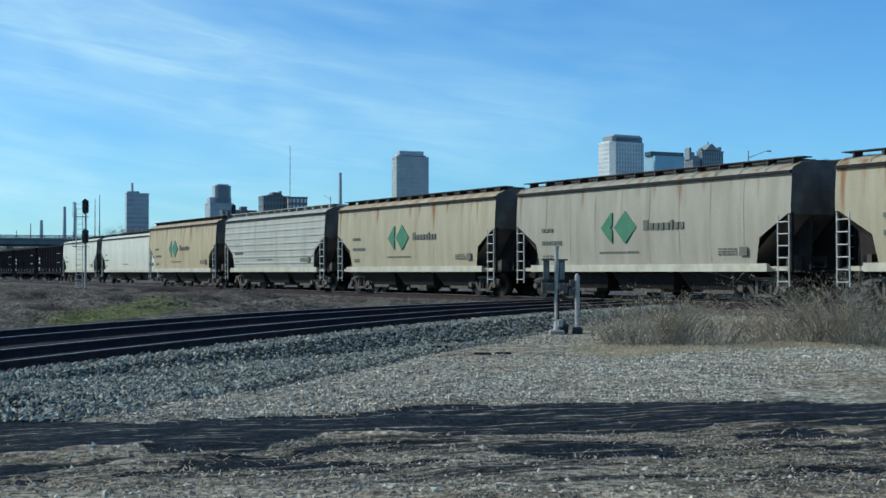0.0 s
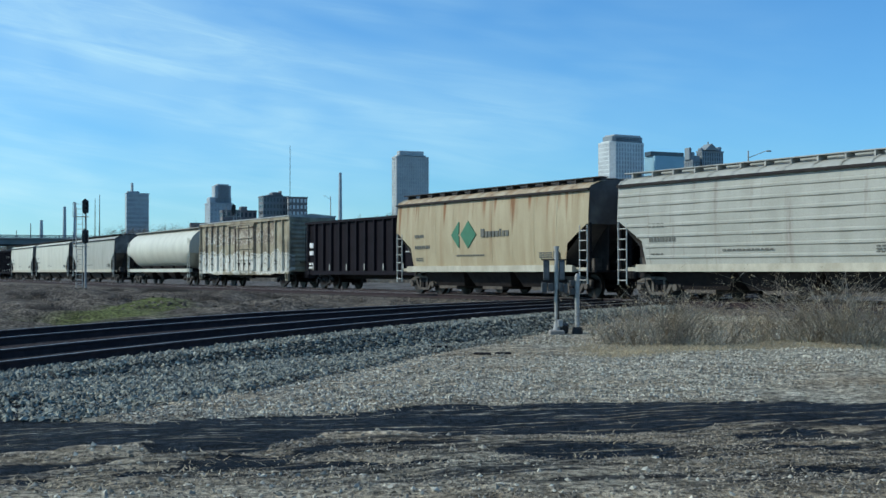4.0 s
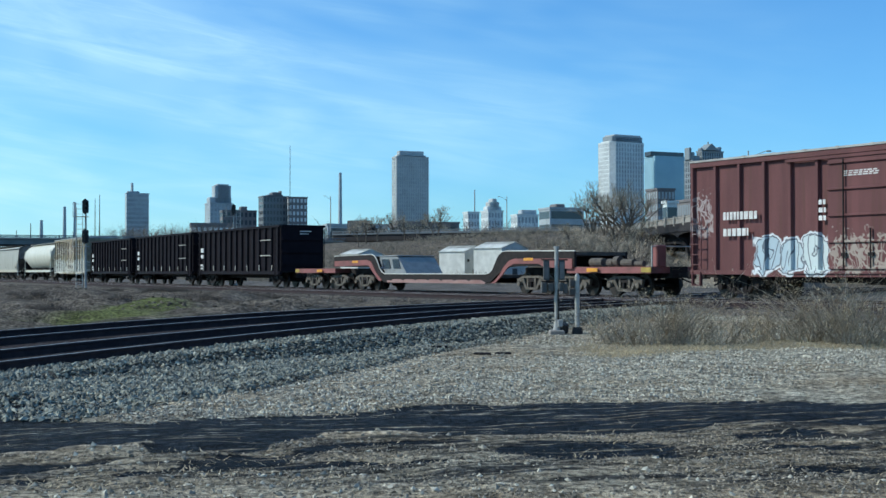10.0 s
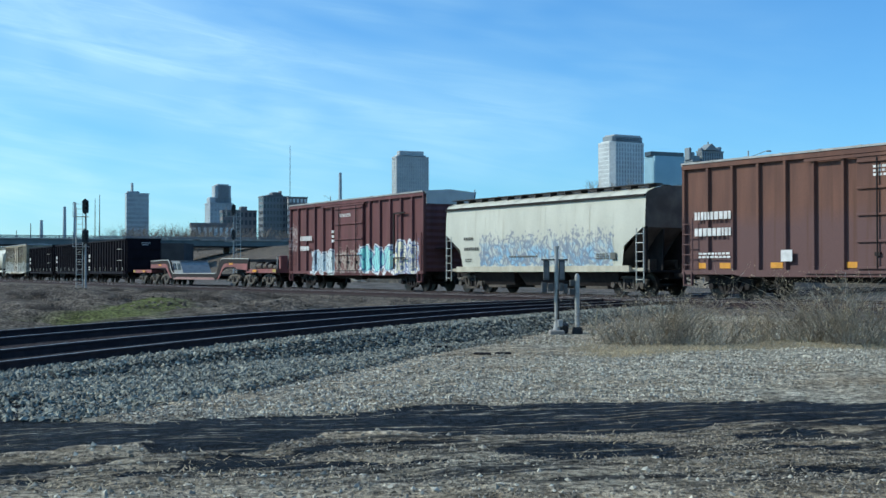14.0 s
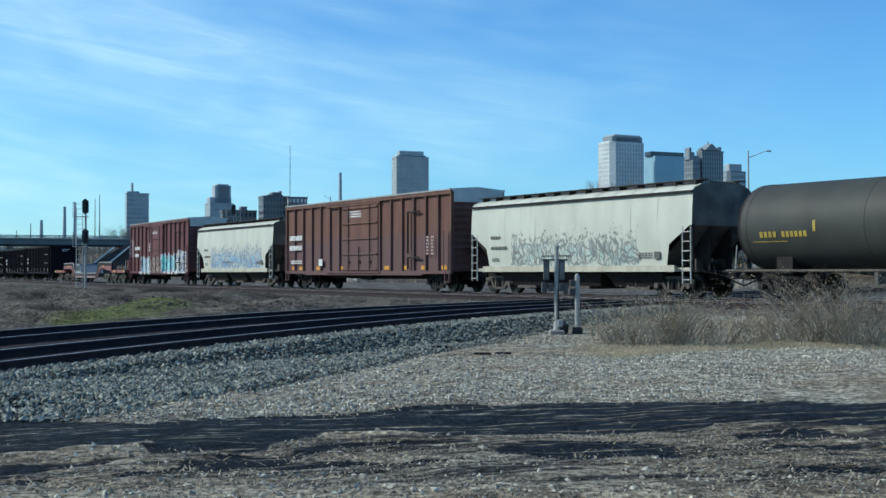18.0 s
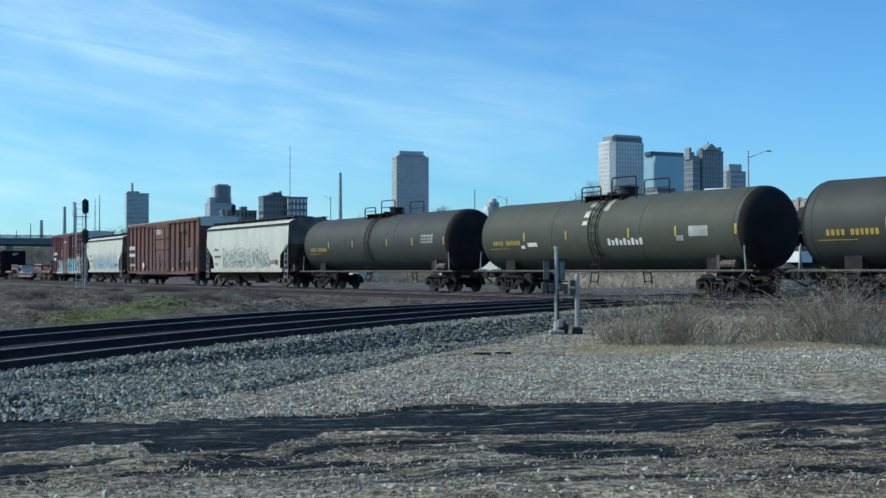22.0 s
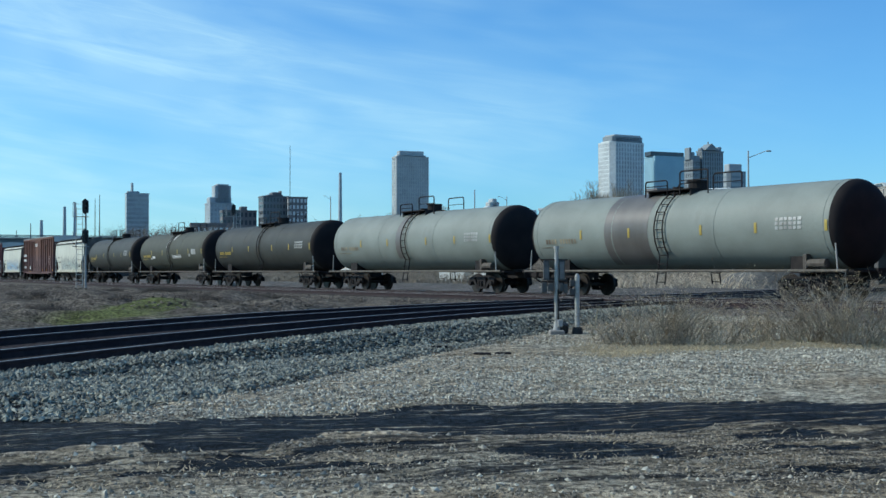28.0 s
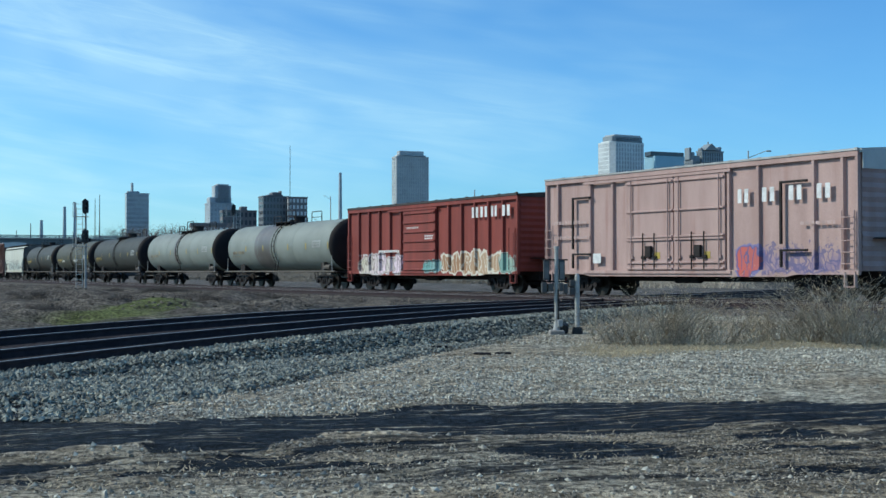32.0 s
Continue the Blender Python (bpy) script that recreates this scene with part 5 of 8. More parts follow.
def tank_car(label, paint, length=17.0, pull=9.7, R=1.545, zc=2.61, band="", group="tank cars"):
    car = thing("tank_car", label, "tank car", group)
    H = length / 2
    seg = 48
    bm = bmesh.new()
    rings = []
    stops = [(-H + 0.46 - 0.46 * math.sin(a), R * math.cos(a) ** 0.38) for a in np.linspace(math.pi / 2 * 0.97, 0, 9)]
    xs = [*[(x, max(r, 0.05)) for x, r in stops], *[(x, R) for x in np.linspace(-H + 1.2, H - 1.2, 16)], *[(-x, max(r, 0.05)) for x, r in stops[::-1]]]
    for x, r in xs:
        rings.append([(x, r * math.sin(2 * math.pi * k / seg), zc + r * math.cos(2 * math.pi * k / seg)) for k in range(seg)])
    loft(bm, rings)
    bmesh.ops.recalc_face_normals(bm, faces=bm.faces[:])
    part("tank", bm, paint, car, smooth=True)
    # weld seams
    for x in (-H + 0.66, -H / 3, H / 3, H - 0.66):
        bm = bmesh.new()
        loft(bm, [[(x + e, (R + h) * math.sin(2 * math.pi * k / 36), zc + (R + h) * math.cos(2 * math.pi * k / 36)) for k in range(36)]
                  for e, h in ((-0.04, 0.0), (-0.03, 0.012), (0.03, 0.012), (0.04, 0.0))], caps=False)
        part("weld_band", bm, paint, car)
    # head at each end, its shade put into a near-black colour
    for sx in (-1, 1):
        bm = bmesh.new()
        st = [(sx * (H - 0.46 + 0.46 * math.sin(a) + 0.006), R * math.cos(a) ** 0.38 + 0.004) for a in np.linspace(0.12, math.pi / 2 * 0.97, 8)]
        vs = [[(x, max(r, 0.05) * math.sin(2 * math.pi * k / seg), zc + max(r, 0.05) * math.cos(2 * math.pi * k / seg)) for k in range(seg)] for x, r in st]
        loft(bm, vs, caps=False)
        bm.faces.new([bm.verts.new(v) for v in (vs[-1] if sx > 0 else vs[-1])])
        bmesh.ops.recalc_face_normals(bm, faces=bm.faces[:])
        part("tank_head", bm, "tank_end", car, "tank head with shade in its colour", smooth=True)
    # ladder hoops over the middle, top platform with rail, dome fittings
    for side in (-1, 1):
        bm = bmesh.new()
        for e in (-0.23, 0.23):
            prev = None
            for a in np.linspace(0.25, 2.2, 12):
                p = (e + 0.0, side * (R + 0.09) * math.sin(a), zc + (R + 0.09) * math.cos(a))
                if prev:
                    rod(bm, prev, p, 0.028, 5)
                prev = p
            rod(bm, prev, (e, side * 1.5, 0.5), 0.028, 5)
        for a in np.linspace(0.5, 2.2, 9):
            y, z = side * (R + 0.11) * math.sin(a), zc + (R + 0.11) * math.cos(a)
            rod(bm, (-0.23, y, z), (0.23, y, z), 0.02, 5)
        for z in (0.6, 0.95, 1.3):
            rod(bm, (-0.23, side * 1.5, z), (0.23, side * 1.5, z), 0.02, 5)
        part("ladder", bm, "dark_steel", car)
    bm = bmesh.new()
    box(bm, -1.5, 0.95, -0.9, 0.9, zc + R + 0.02, zc + R + 0.06)
    for x in (-1.4, 0, 0.9):
        box(bm, x - 0.04, x + 0.04, -0.8, 0.8, zc + R - 0.3, zc + R + 0.03)
    part("top_platform", bm, "dark_steel", car)
    for y in (-0.9, 0.9):
        bm = bmesh.new()
        for x0, x1, hh in ((-1.5, -0.25, 0.42), (0.45, 1.95, 0.72)):
            for x in (x0, x1):
                rod(bm, (x, y, zc + R - 0.2), (x, y, zc + R + hh - 0.08), 0.03, 6)
                e = 0.08 if x == x0 else -0.08
                rod(bm, (x, y, zc + R + hh - 0.08), (x + e, y, zc + R + hh), 0.03, 6)
            rod(bm, (x0 + 0.08, y, zc + R + hh), (x1 - 0.08, y, zc + R + hh), 0.03, 6)
            rod(bm, (x0, y, zc + R + hh * 0.5), (x1, y, zc + R + hh * 0.5), 0.02, 6)
        part("hand_rail", bm, "dark_steel", car)
    bm = bmesh.new()
    rod(bm, (0.5, 0, zc + R - 0.05), (0.5, 0, zc + R + 0.34), 0.36, 14)
    rod(bm, (0.5, 0, zc + R + 0.34), (0.5, 0, zc + R + 0.40), 0.42, 14)
    rod(bm, (-0.7, 0.1, zc + R - 0.05), (-0.7, 0.1, zc + R + 0.22), 0.22, 12)
    part("valve_dome", bm, "dark_steel", car)
    # sills, running bar, end platforms, saddles
    for sx in (-1, 1):
        bm = bmesh.new()
        a, b = sorted((sx * (H - 2.7), sx * (H + 0.6)))
        box(bm, a, b, -0.3, 0.3, 0.72, 1.12)
        part("stub_sill", bm, "dark_steel", car)
        bm = bmesh.new()
        box(bm, *sorted((sx * (H - 2.4), sx * (H - 1.7))), -1.1, 1.1, 0.95, 1.55)
        part("saddle", bm, "dark_steel", car)
        bm = bmesh.new()
        box(bm, *sorted((sx * (H - 0.2), sx * (H + 0.55))), -1.45, 1.45, 0.98, 1.05)
        part("end_platform", bm, "dark_steel", car)
    for side in (-1, 1):
        bm = bmesh.new()
        rod(bm, (-H - 0.3, side * 1.48, 1.03), (H + 0.3, side * 1.48, 1.03), 0.05, 8)
        part("side_bar", bm, "frame_dust" if paint == "tank_grey" else "truck_steel", car)
        for sx in (-1, 1):
            bm = bmesh.new()
            rod(bm, (sx * (H - 0.1), side * 1.46, 1.03), (sx * (H - 0.18), side * 1.46, 1.95), 0.028, 6)
            part("hand_post", bm, "gal", car)
    bm = bmesh.new()
    rod(bm, (H - 1.5, -1.2, 1.28), (H - 0.75, -1.2, 1.28), 0.16, 10)
    box(bm, H - 1.65, H - 1.5, -1.35, -1.0, 1.05, 1.6)
    part("brake_cylinder", bm, "truck_steel", car)
    # yellow conspicuity strips and lettering bars
    for x in (-H + 3.7, -1.8, 2.2, H - 3.6, H - 0.5):
        bm = bmesh.new()
        loft(bm, [[(x + e, -(R + 0.018) * math.sin(a), zc + (R + 0.018) * math.cos(a)) for e in (-0.06, 0.06)] for a in np.linspace(1.49, 1.73, 5)], close=False, caps=False)
        part("reflector_strip", bm, "yellow_ink", car, "yellow reflective strip")
    couplers(car, H + 0.5, pull)
    truck_parts(car, (-H + 1.9, H - 1.9), "dark_steel")
    return car


def tank_marks(car, items, material, R=1.545, zc=2.61):
    """Painted bars that follow the tank's side: (x0, x1, angle0, angle1)."""
    for x0, x1, a0, a1 in items:
        bm = bmesh.new()
        loft(bm, [[(x, -(R + 0.016) * math.sin(a), zc + (R + 0.016) * math.cos(a)) for x in np.linspace(x0, x1, 4)] for a in np.linspace(a0, a1, 4)], close=False, caps=False)
        part("lettering_bar", bm, material, car)


def flat_car(label):
    """Depressed-centre heavy flat car on six trucks, with a small machine cab in its well."""
    car = thing("depressed_flat_car", label, "flat car")
    top = [(-11.0, 1.30), (-10.9, 1.88), (-6.5, 1.93), (-6.2, 1.87), (-5.95, 1.72), (-5.5, 1.12), (-5.25, 0.95), (-4.95, 0.87), (4.75, 0.87), (5.05, 0.92), (5.3, 1.06), (5.62, 1.5), (5.85, 1.76), (6.1, 1.89), (6.4, 1.93), (11.5, 1.86), (11.5, 1.2)]
    low = [(10.9, 1.2), (7.2, 1.25), (6.6, 1.2), (5.9, 0.95), (5.2, 0.55), (4.7, 0.45), (-5.0, 0.45), (-5.5, 0.6), (-6.1, 1.0), (-6.7, 1.25), (-10.5, 1.3)]
    for y0, y1 in ((-1.46, -1.34), (1.34, 1.46)):
        bm = bmesh.new()
        prism(bm, top + low, y0, y1, "y")
        part("side_girder", bm, "dark_steel", car, "dark steel side girder")
    s = -1.47
    for name, pts in (("red_band", [(-10.8, 1.32), (-10.8, 1.62), (-6.9, 1.66), (-6.4, 1.55), (-5.8, 0.95), (-5.2, 0.55), (-5.5, 0.52), (-6.1, 0.92), (-6.7, 1.36), (-7.2, 1.36)]),
                      ("red_band", [(11.4, 1.12), (11.4, 1.56), (7.2, 1.60), (6.75, 1.52), (6.35, 1.25), (5.95, 0.85), (5.5, 0.55), (5.2, 0.47), (5.6, 0.47), (6.1, 0.78), (6.6, 1.18), (7.1, 1.36), (9.0, 1.36), (9.4, 1.2)])):
        bm = bmesh.new()
        prism(bm, pts, s - 0.03, s + 0.02, "y")
        part(name, bm, "flat_red", car, "faded red side band")
    bm = bmesh.new()
    pts = [(-4.6, 0.44), (4.8, 0.44), (4.8, 0.50)]
    for k in range(6, -1, -1):
        xa = -4.2 + k * 1.25
        pts += [(xa + 1.05, 0.62), (xa + 0.25, 0.62), (xa + 0.1, 0.54)]
    pts.append((-4.6, 0.56))
    prism(bm, pts, s - 0.05, s, "y")
    part("well_flange", bm, "flat_worn", car, "worn pinkish scalloped bottom flange")
    bm = bmesh.new()
    for a, b in ((-4.4, 4.4), (-10.9, -6.0), (6.1, 11.5)):
        z = 0.80 if a == -4.4 else 1.80
        box(bm, a, b, -1.34, 1.34, z - 0.1, z + 0.05)
    part("deck", bm, "truck_steel", car)
    bm = bmesh.new()
    edge = [(-11.0, 1.90), (-6.5, 1.95), (-6.2, 1.89), (-5.95, 1.74), (-5.5, 1.14), (-5.25, 0.97), (-4.95, 0.89), (4.75, 0.89), (5.05, 0.94), (5.3, 1.08), (5.62, 1.52), (5.85, 1.78), (6.1, 1.91), (6.4, 1.95), (11.5, 1.88)]
    for a, b in zip(edge, edge[1:]):
        rod(bm, (a[0], -1.42, a[1]), (b[0], -1.42, b[1]), 0.035, 6)
    part("edge_strip", bm, "ladder", car, "pale worn top edge")
    for sx in (-1, 1):
        bm = bmesh.new()
        box(bm, *sorted((sx * 10.9, sx * 16.25)), -1.4, 1.4, 0.94, 1.20)
        pf = part("end_platform", bm, "flat_red", car, "faded red end platform")
        bm = bmesh.new()
        box(bm, *sorted((sx * 15.7, sx * 16.27)), -1.42, -1.39, 0.98, 1.17)
        part("end_mark", bm, "yellow_ink", pf, "yellow end marking")
        for x in (7.9, 12.4):
            bm = bmesh.new()
            box(bm, *sorted((sx * x, sx * (x + 0.7))), -1.515, -1.49, (1.5 if x < 11 else 1.0), (1.62 if x < 11 else 1.15))
            part("yellow_mark", bm, "orange", car)
        bm = bmesh.new()
        box(bm, *sorted((sx * 6.5, sx * 16.4)), -0.4, 0.4, 0.75, 1.2)
        part("span_bolster", bm, "dark_steel", car)
    for x, r, l in ((12.0, 0.19, 0.8), (13.1, 0.17, 0.35), (13.55, 0.22, 0.3), (14.0, 0.16, 0.7), (14.8, 0.12, 0.5)):
        bm = bmesh.new()
        rod(bm, (x, -0.9, 1.2 + r), (x + l, -0.9, 1.2 + r), r, 12)
        part("air_tank", bm, "truck_steel", car)
    bm = bmesh.new()
    bevel_box(bm, 16.0, 16.28, -1.1, -0.6, 1.18, 2.05, 0.04)
    part("brake_stand", bm, "flat_red", car)
    bm = bmesh.new()
    for x, y in ((16.2, -1.3), (16.2, 1.3)):
        rod(bm, (x, y, 1.2), (x, y, 2.0), 0.03, 6)
    rod(bm, (16.2, -1.3, 2.0), (16.2, 1.3, 2.0), 0.03, 6)
    part("end_rail", bm, "ladder", car)
    couplers(car, 16.2, 17.1)
    truck_parts(car, (-14.3, -11.0, -7.9, 7.9, 11.0, 14.3), "frame_dust")
    return car


def machine_cab():
    """Part of the load: a low grey cab with two dark windows."""
    dx = -0.95
    cab = thing("machine_cab", "grey machine cab with two dark windows on the flat car", "cab")
    bm = bmesh.new()
    prism(bm, [(-4.25, 0.9), (-2.0, 0.9), (-2.6, 1.5), (-2.95, 1.80), (-4.95, 1.84), (-4.85, 1.5)], -1.25, 1.0, "y")
    bmesh.ops.translate(bm, vec=(dx, 0, 0), verts=bm.verts)
    part("body", bm, "cab_paint", cab)
    bm = bmesh.new()
    bevel_box(bm, -5.05, -2.9, -1.3, 1.05, 1.82, 1.88, 0.025)
    bmesh.ops.translate(bm, vec=(dx, 0, 0), verts=bm.verts)
    part("roof", bm, "cab_paint", cab)
    for a, b in ((-4.6, -3.75), (-3.45, -2.7)):
        bm = bmesh.new()
        prism(bm, [(a + 0.1, 1.18), (b + 0.1, 1.18), (b - 0.12, 1.68), (a - 0.05, 1.68)], -1.28, -1.22, "y")
        bmesh.ops.translate(bm, vec=(dx, 0, 0), verts=bm.verts)
        part("window", bm, "cab_glass", cab, "dark navy window")
    return cab


def round_hopper(label, body=17.6, pull=9.6):
    """Rounded centre-flow covered hopper."""
    car = thing("covered_hopper", label, "hopper car", "hopper cars")
    H = body / 2
    n = 40
    bm = bmesh.new()
    rings = []
    for x, cut in ((-H, 0.55), (-H + 0.05, 0.62), (-H + 1.4, 0.97), (-H + 2.0, 1.0), (-H / 2, 1.0), (0, 1.0), (H / 2, 1.0), (H - 2.0, 1.0), (H - 1.4, 0.97), (H - 0.05, 0.62), (H, 0.55)):
        ring = []
        for k in range(n):
            a = 2 * math.pi * k / n
            y, z = 1.60 * math.sin(a), 2.80 + 1.52 * math.cos(a)
            zb = 2.80 - 1.52 * (2 * cut - 1)
            ring.append((x, y, max(z, zb)))
        rings.append(ring)
    loft(bm, rings)
    part("body", bm, "white_paint", car, smooth=True)
    for side in (-1, 1):
        bm = bmesh.new()
        box(bm, -H + 0.1, H - 0.1, *sorted((side * 1.30, side * 1.52)), 1.0, 1.26)
        part("side_sill", bm, "white_paint", car)
        for sx in (-1, 1):
            ladder(car, sx * (H - 0.3), side * 1.55, 0.55, 3.6, 0.44, 8, "white_paint")
    bm = bmesh.new()
    box(bm, -H, H, -0.85, 0.85, 4.36, 4.40)
    for x in np.linspace(-H + 0.3, H - 0.3, 14):
        box(bm, x - 0.03, x + 0.03, -0.8, 0.8, 4.2, 4.37)
    part("running_board", bm, "gal", car)
    for k in range(4):
        bm = bmesh.new()
        xc, w = (k - 1.5) * 3.2, 1.3
        loft(bm, [[(xc - w, -1.1, 1.5), (xc + w, -1.1, 1.5), (xc + w, 1.1, 1.5), (xc - w, 1.1, 1.5)],
                  [(xc - 0.4, -0.5, 0.42), (xc + 0.4, -0.5, 0.42), (xc + 0.4, 0.5, 0.42), (xc - 0.4, 0.5, 0.42)]])
        part("hopper_bay", bm, "dark_steel", car)
    for sx in (-1, 1):
        bm = bmesh.new()
        box(bm, *sorted((sx * (H - 2.2), sx * H)), -1.3, 1.3, 0.98, 1.08)
        part("end_platform", bm, "dark_steel", car)
    bm = bmesh.new()
    box(bm, -H, H, -0.3, 0.3, 0.72, 1.05)
    part("centre_sill", bm, "dark_steel", car)
    couplers(car, H, pull)
    truck_parts(car, (-H + 1.7, H - 1.7), "truck_steel")
    return car

# ---- the town, the viaduct and the yard behind the trains ----
FOC = 2176.0


def at_view(u, v, d):
    """World point at distance d for a direction given by its offsets right of and above the axis."""
    return Vector(((u - 784) * d / FOC, d, EYE + (482.3 - v) * d / FOC))


def tower(name, label, d, u0, u1, v_top, turn, share, wall, style, floors, cols, glass="glass_dark", crown=(), base_z=-0.5, group="", cut=0.0):
    """Office block seen at distance d between bearings u0 and u1; share of the view taken by its sunlit left face."""
    th = radians(turn)
    W = (u1 - u0) * d / FOC
    dep, wid = W * share / math.sin(th), W * (1 - share) / math.cos(th)
    top = EYE + (482.3 - v_top) * d / FOC
    cx = ((u0 + u1) / 2 - 784) * d / FOC
    bld = thing(name, label, "building", group, pose(cx, d, base_z, 0, 0, turn))
    h = top - base_z
    bm = bmesh.new()
    c = cut * min(wid, dep)                                # chamfered corners
    plan = [(-wid / 2 + c, -dep / 2), (wid / 2 - c, -dep / 2), (wid / 2, -dep / 2 + c), (wid / 2, dep / 2 - c),
            (wid / 2 - c, dep / 2), (-wid / 2 + c, dep / 2), (-wid / 2, dep / 2 - c), (-wid / 2, -dep / 2 + c)]
    if c:
        prism(bm, plan, 0, h, "z")
    else:
        box(bm, -wid / 2, wid / 2, -dep / 2, dep / 2, 0, h)
    part("wall", bm, wall, bld)
    fh = h / floors
    for face, w in (("front", wid - 2 * c), ("left", dep - 2 * c)):
        bm = bmesh.new()
        if style == "strips":                              # tall window strips between piers, broken by spandrels
            for i in range(cols):
                a, b = -w / 2 + (i + 0.30) * w / cols, -w / 2 + (i + 0.70) * w / cols
                for k in range(1, floors):
                    z0, z1 = k * fh + 0.10 * fh, k * fh + 0.86 * fh
                    if face == "front":
                        box(bm, a, b, -dep / 2 - 0.05, -dep / 2 + 0.1, z0, z1)
                    else:
                        box(bm, -wid / 2 - 0.05, -wid / 2 + 0.1, a, b, z0, z1)
            tagged(part("window_grid", bm, glass, bld), kind="stuff")
            continue
        for k in range(1, floors):
            z0, z1 = k * fh + fh * 0.28, k * fh + fh * 0.85
            spans = [(-w / 2 + 0.04 * w, w / 2 - 0.04 * w)] if style == "bands" else \
                [(-w / 2 + (c + 0.22) * w / cols, -w / 2 + (c + 0.78) * w / cols) for c in range(cols)]
            if style == "curtain":
                z0, z1 = k * fh + 0.12 * fh, k * fh + 0.96 * fh
            for a, b in spans:
                if face == "front":
                    box(bm, a, b, -dep / 2 - 0.06, -dep / 2 + 0.1, z0, z1)
                else:
                    box(bm, -wid / 2 - 0.06, -wid / 2 + 0.1, a, b, z0, z1)
            if style == "bands":
                part("window_band", bm, glass, bld)
                bm = bmesh.new()
        if style != "bands":
            tagged(part("window_grid", bm, glass, bld), kind="stuff")
        else:
            bm.free()
    bm = bmesh.new()
    if c:
        prism(bm, [(x * 1.01, y * 1.01) for x, y in plan], h, h + 1.0, "z")
    else:
        box(bm, -wid / 2 - 0.4, wid / 2 + 0.4, -dep / 2 - 0.4, dep / 2 + 0.4, h, h + 1.0)
    part("parapet", bm, wall, bld)
    for a0, a1, v, mt in crown:
        zt = EYE + (482.3 - v) * d / FOC - base_z
        bm = bmesh.new()
        x0, x1 = [((a - (u0 + u1) / 2) * d / FOC) * 0.92 for a in (a0, a1)]
        bevel_box(bm, x0, x1, -dep * 0.3, dep * 0.3, h + 0.9, zt, 0.6)
        part("roof_storey", bm, mt, bld)
    return bld


tower("office_tower", "slab office tower with dark window bands and a mast", 1350, 221, 263, 344, 24, 0.16, "stone_grey_hazed", "bands", 18, 1,
      glass="window_shade", crown=((223, 246, 339, "stone_grey_hazed"), (230.5, 234.5, 324, "stone_grey_hazed")))
tower("stepped_tower", "grey stone tower with a stepped crown", 1300, 361, 412, 362, 26, 0.3, "stone_grey_hazed", "grid", 16, 6, glass="window_shade",
      crown=((366, 409, 350, "stone_grey_hazed"), (376, 408, 329, "stone_grey_hazed"), (381, 404, 326.5, "stone_grey_hazed")))
tower("brick_block", "low dark brick city block", 1100, 388, 455, 375, 18, 0.15, "brick_dark_hazed", "grid", 8, 8, crown=((424, 437, 366, "brick_dark_hazed"),))
tower("apartment_block", "slate brick apartment block with domed corner", 1050, 456, 512, 350, 22, 0.24, "slate_brick", "grid", 12, 8, glass="glass_dark",
      crown=((470, 500, 345, "slate_brick"), (478, 496, 341, "brick_dark_hazed"), (495, 497, 338, "brick_dark_hazed")))
tower("brick_hotel", "dark brick hotel with rows of small windows", 1040, 508, 544, 351, 15, 0.1, "brick_dark_hazed", "grid", 12, 5, glass="stone_pale_hazed")
pale_t = tower("pale_tower", "tall pale tower with a stepped cap and fine window strips", 1250, 693, 759, 280, 22, 0.14, "stone_tan_hazed", "strips", 30, 14,
               glass="window_shade", crown=((697, 756, 275, "stone_tan_hazed"), (701, 751, 268, "stone_grey_hazed")), cut=0.04)
tower("round_cornered_tower", "tall pale tower with chamfered corners and a dark cap", 1150, 1055, 1144, 256, 28, 0.26, "stone_pale_hazed", "strips", 30, 10, glass="window_shade",
      crown=((1063, 1139, 252, "stone_pale_hazed"), (1067, 1139, 243, "slate_stone"), (1072, 1135, 240, "stone_grey_hazed")), cut=0.16)
tower("glass_tower", "blue mirrored glass office tower", 1180, 1141, 1212, 280, 24, 0.2, "glass_blue", "curtain", 22, 9, glass="glass_blue",
      crown=((1138, 1214, 270, "glass_dark"),))
gab = tower("gabled_tower", "dark grey stone tower with gabled crown and corner turrets", 1120, 1233, 1281, 270, 24, 0.14, "slate_stone", "strips", 26, 9, glass="glass_dark",
            crown=((1232, 1238, 263, "slate_stone"), (1240, 1272, 266, "slate_stone"), (1272, 1281, 260, "slate_stone")))
bm = bmesh.new()
gz0 = EYE + (482.3 - 267) * 1120 / FOC + 0.5
prism(bm, [(-9.5, gz0), (6, gz0), (-2.0, gz0 + 6.0)], -6, 6, "y")
part("gable", bm, "slate_stone", gab)
bm = bmesh.new()
box(bm, -2.4, -1.6, -0.4, 0.4, gz0 + 5.5, gz0 + 8.0)
part("finial", bm, "slate_stone", gab)
wing = tower("setback_wing", "stepped grey wing of the gabled tower", 1112, 1213, 1238, 286, 24, 0.42, "slate_stone", "strips", 20, 5, glass="glass_dark",
             crown=((1213, 1219, 262, "slate_stone"), (1218, 1226, 270, "slate_stone"), (1226, 1238, 276, "slate_stone")))
tower("side_block", "grey-blue office block with window bands and roof plant", 1200, 1276, 1322, 306, 20, 0.2, "slate_stone", "bands", 20, 6, glass="window_shade",
      crown=((1283, 1312, 291, "stone_grey_hazed"),), cut=0.2)
tower("parking_deck", "white parking deck with dark open levels", 700, 1228, 1320, 341, 62, 0.78, "stone_pale_hazed", "bands", 6, 1,
      glass="brick_dark_hazed", crown=((1258, 1290, 334, "stone_pale_hazed"),))
tower("dark_block", "low dark brick warehouse", 620, 1146, 1192, 338, 20, 0.3, "brick_dark_hazed", "grid", 7, 5, glass="window_shade")
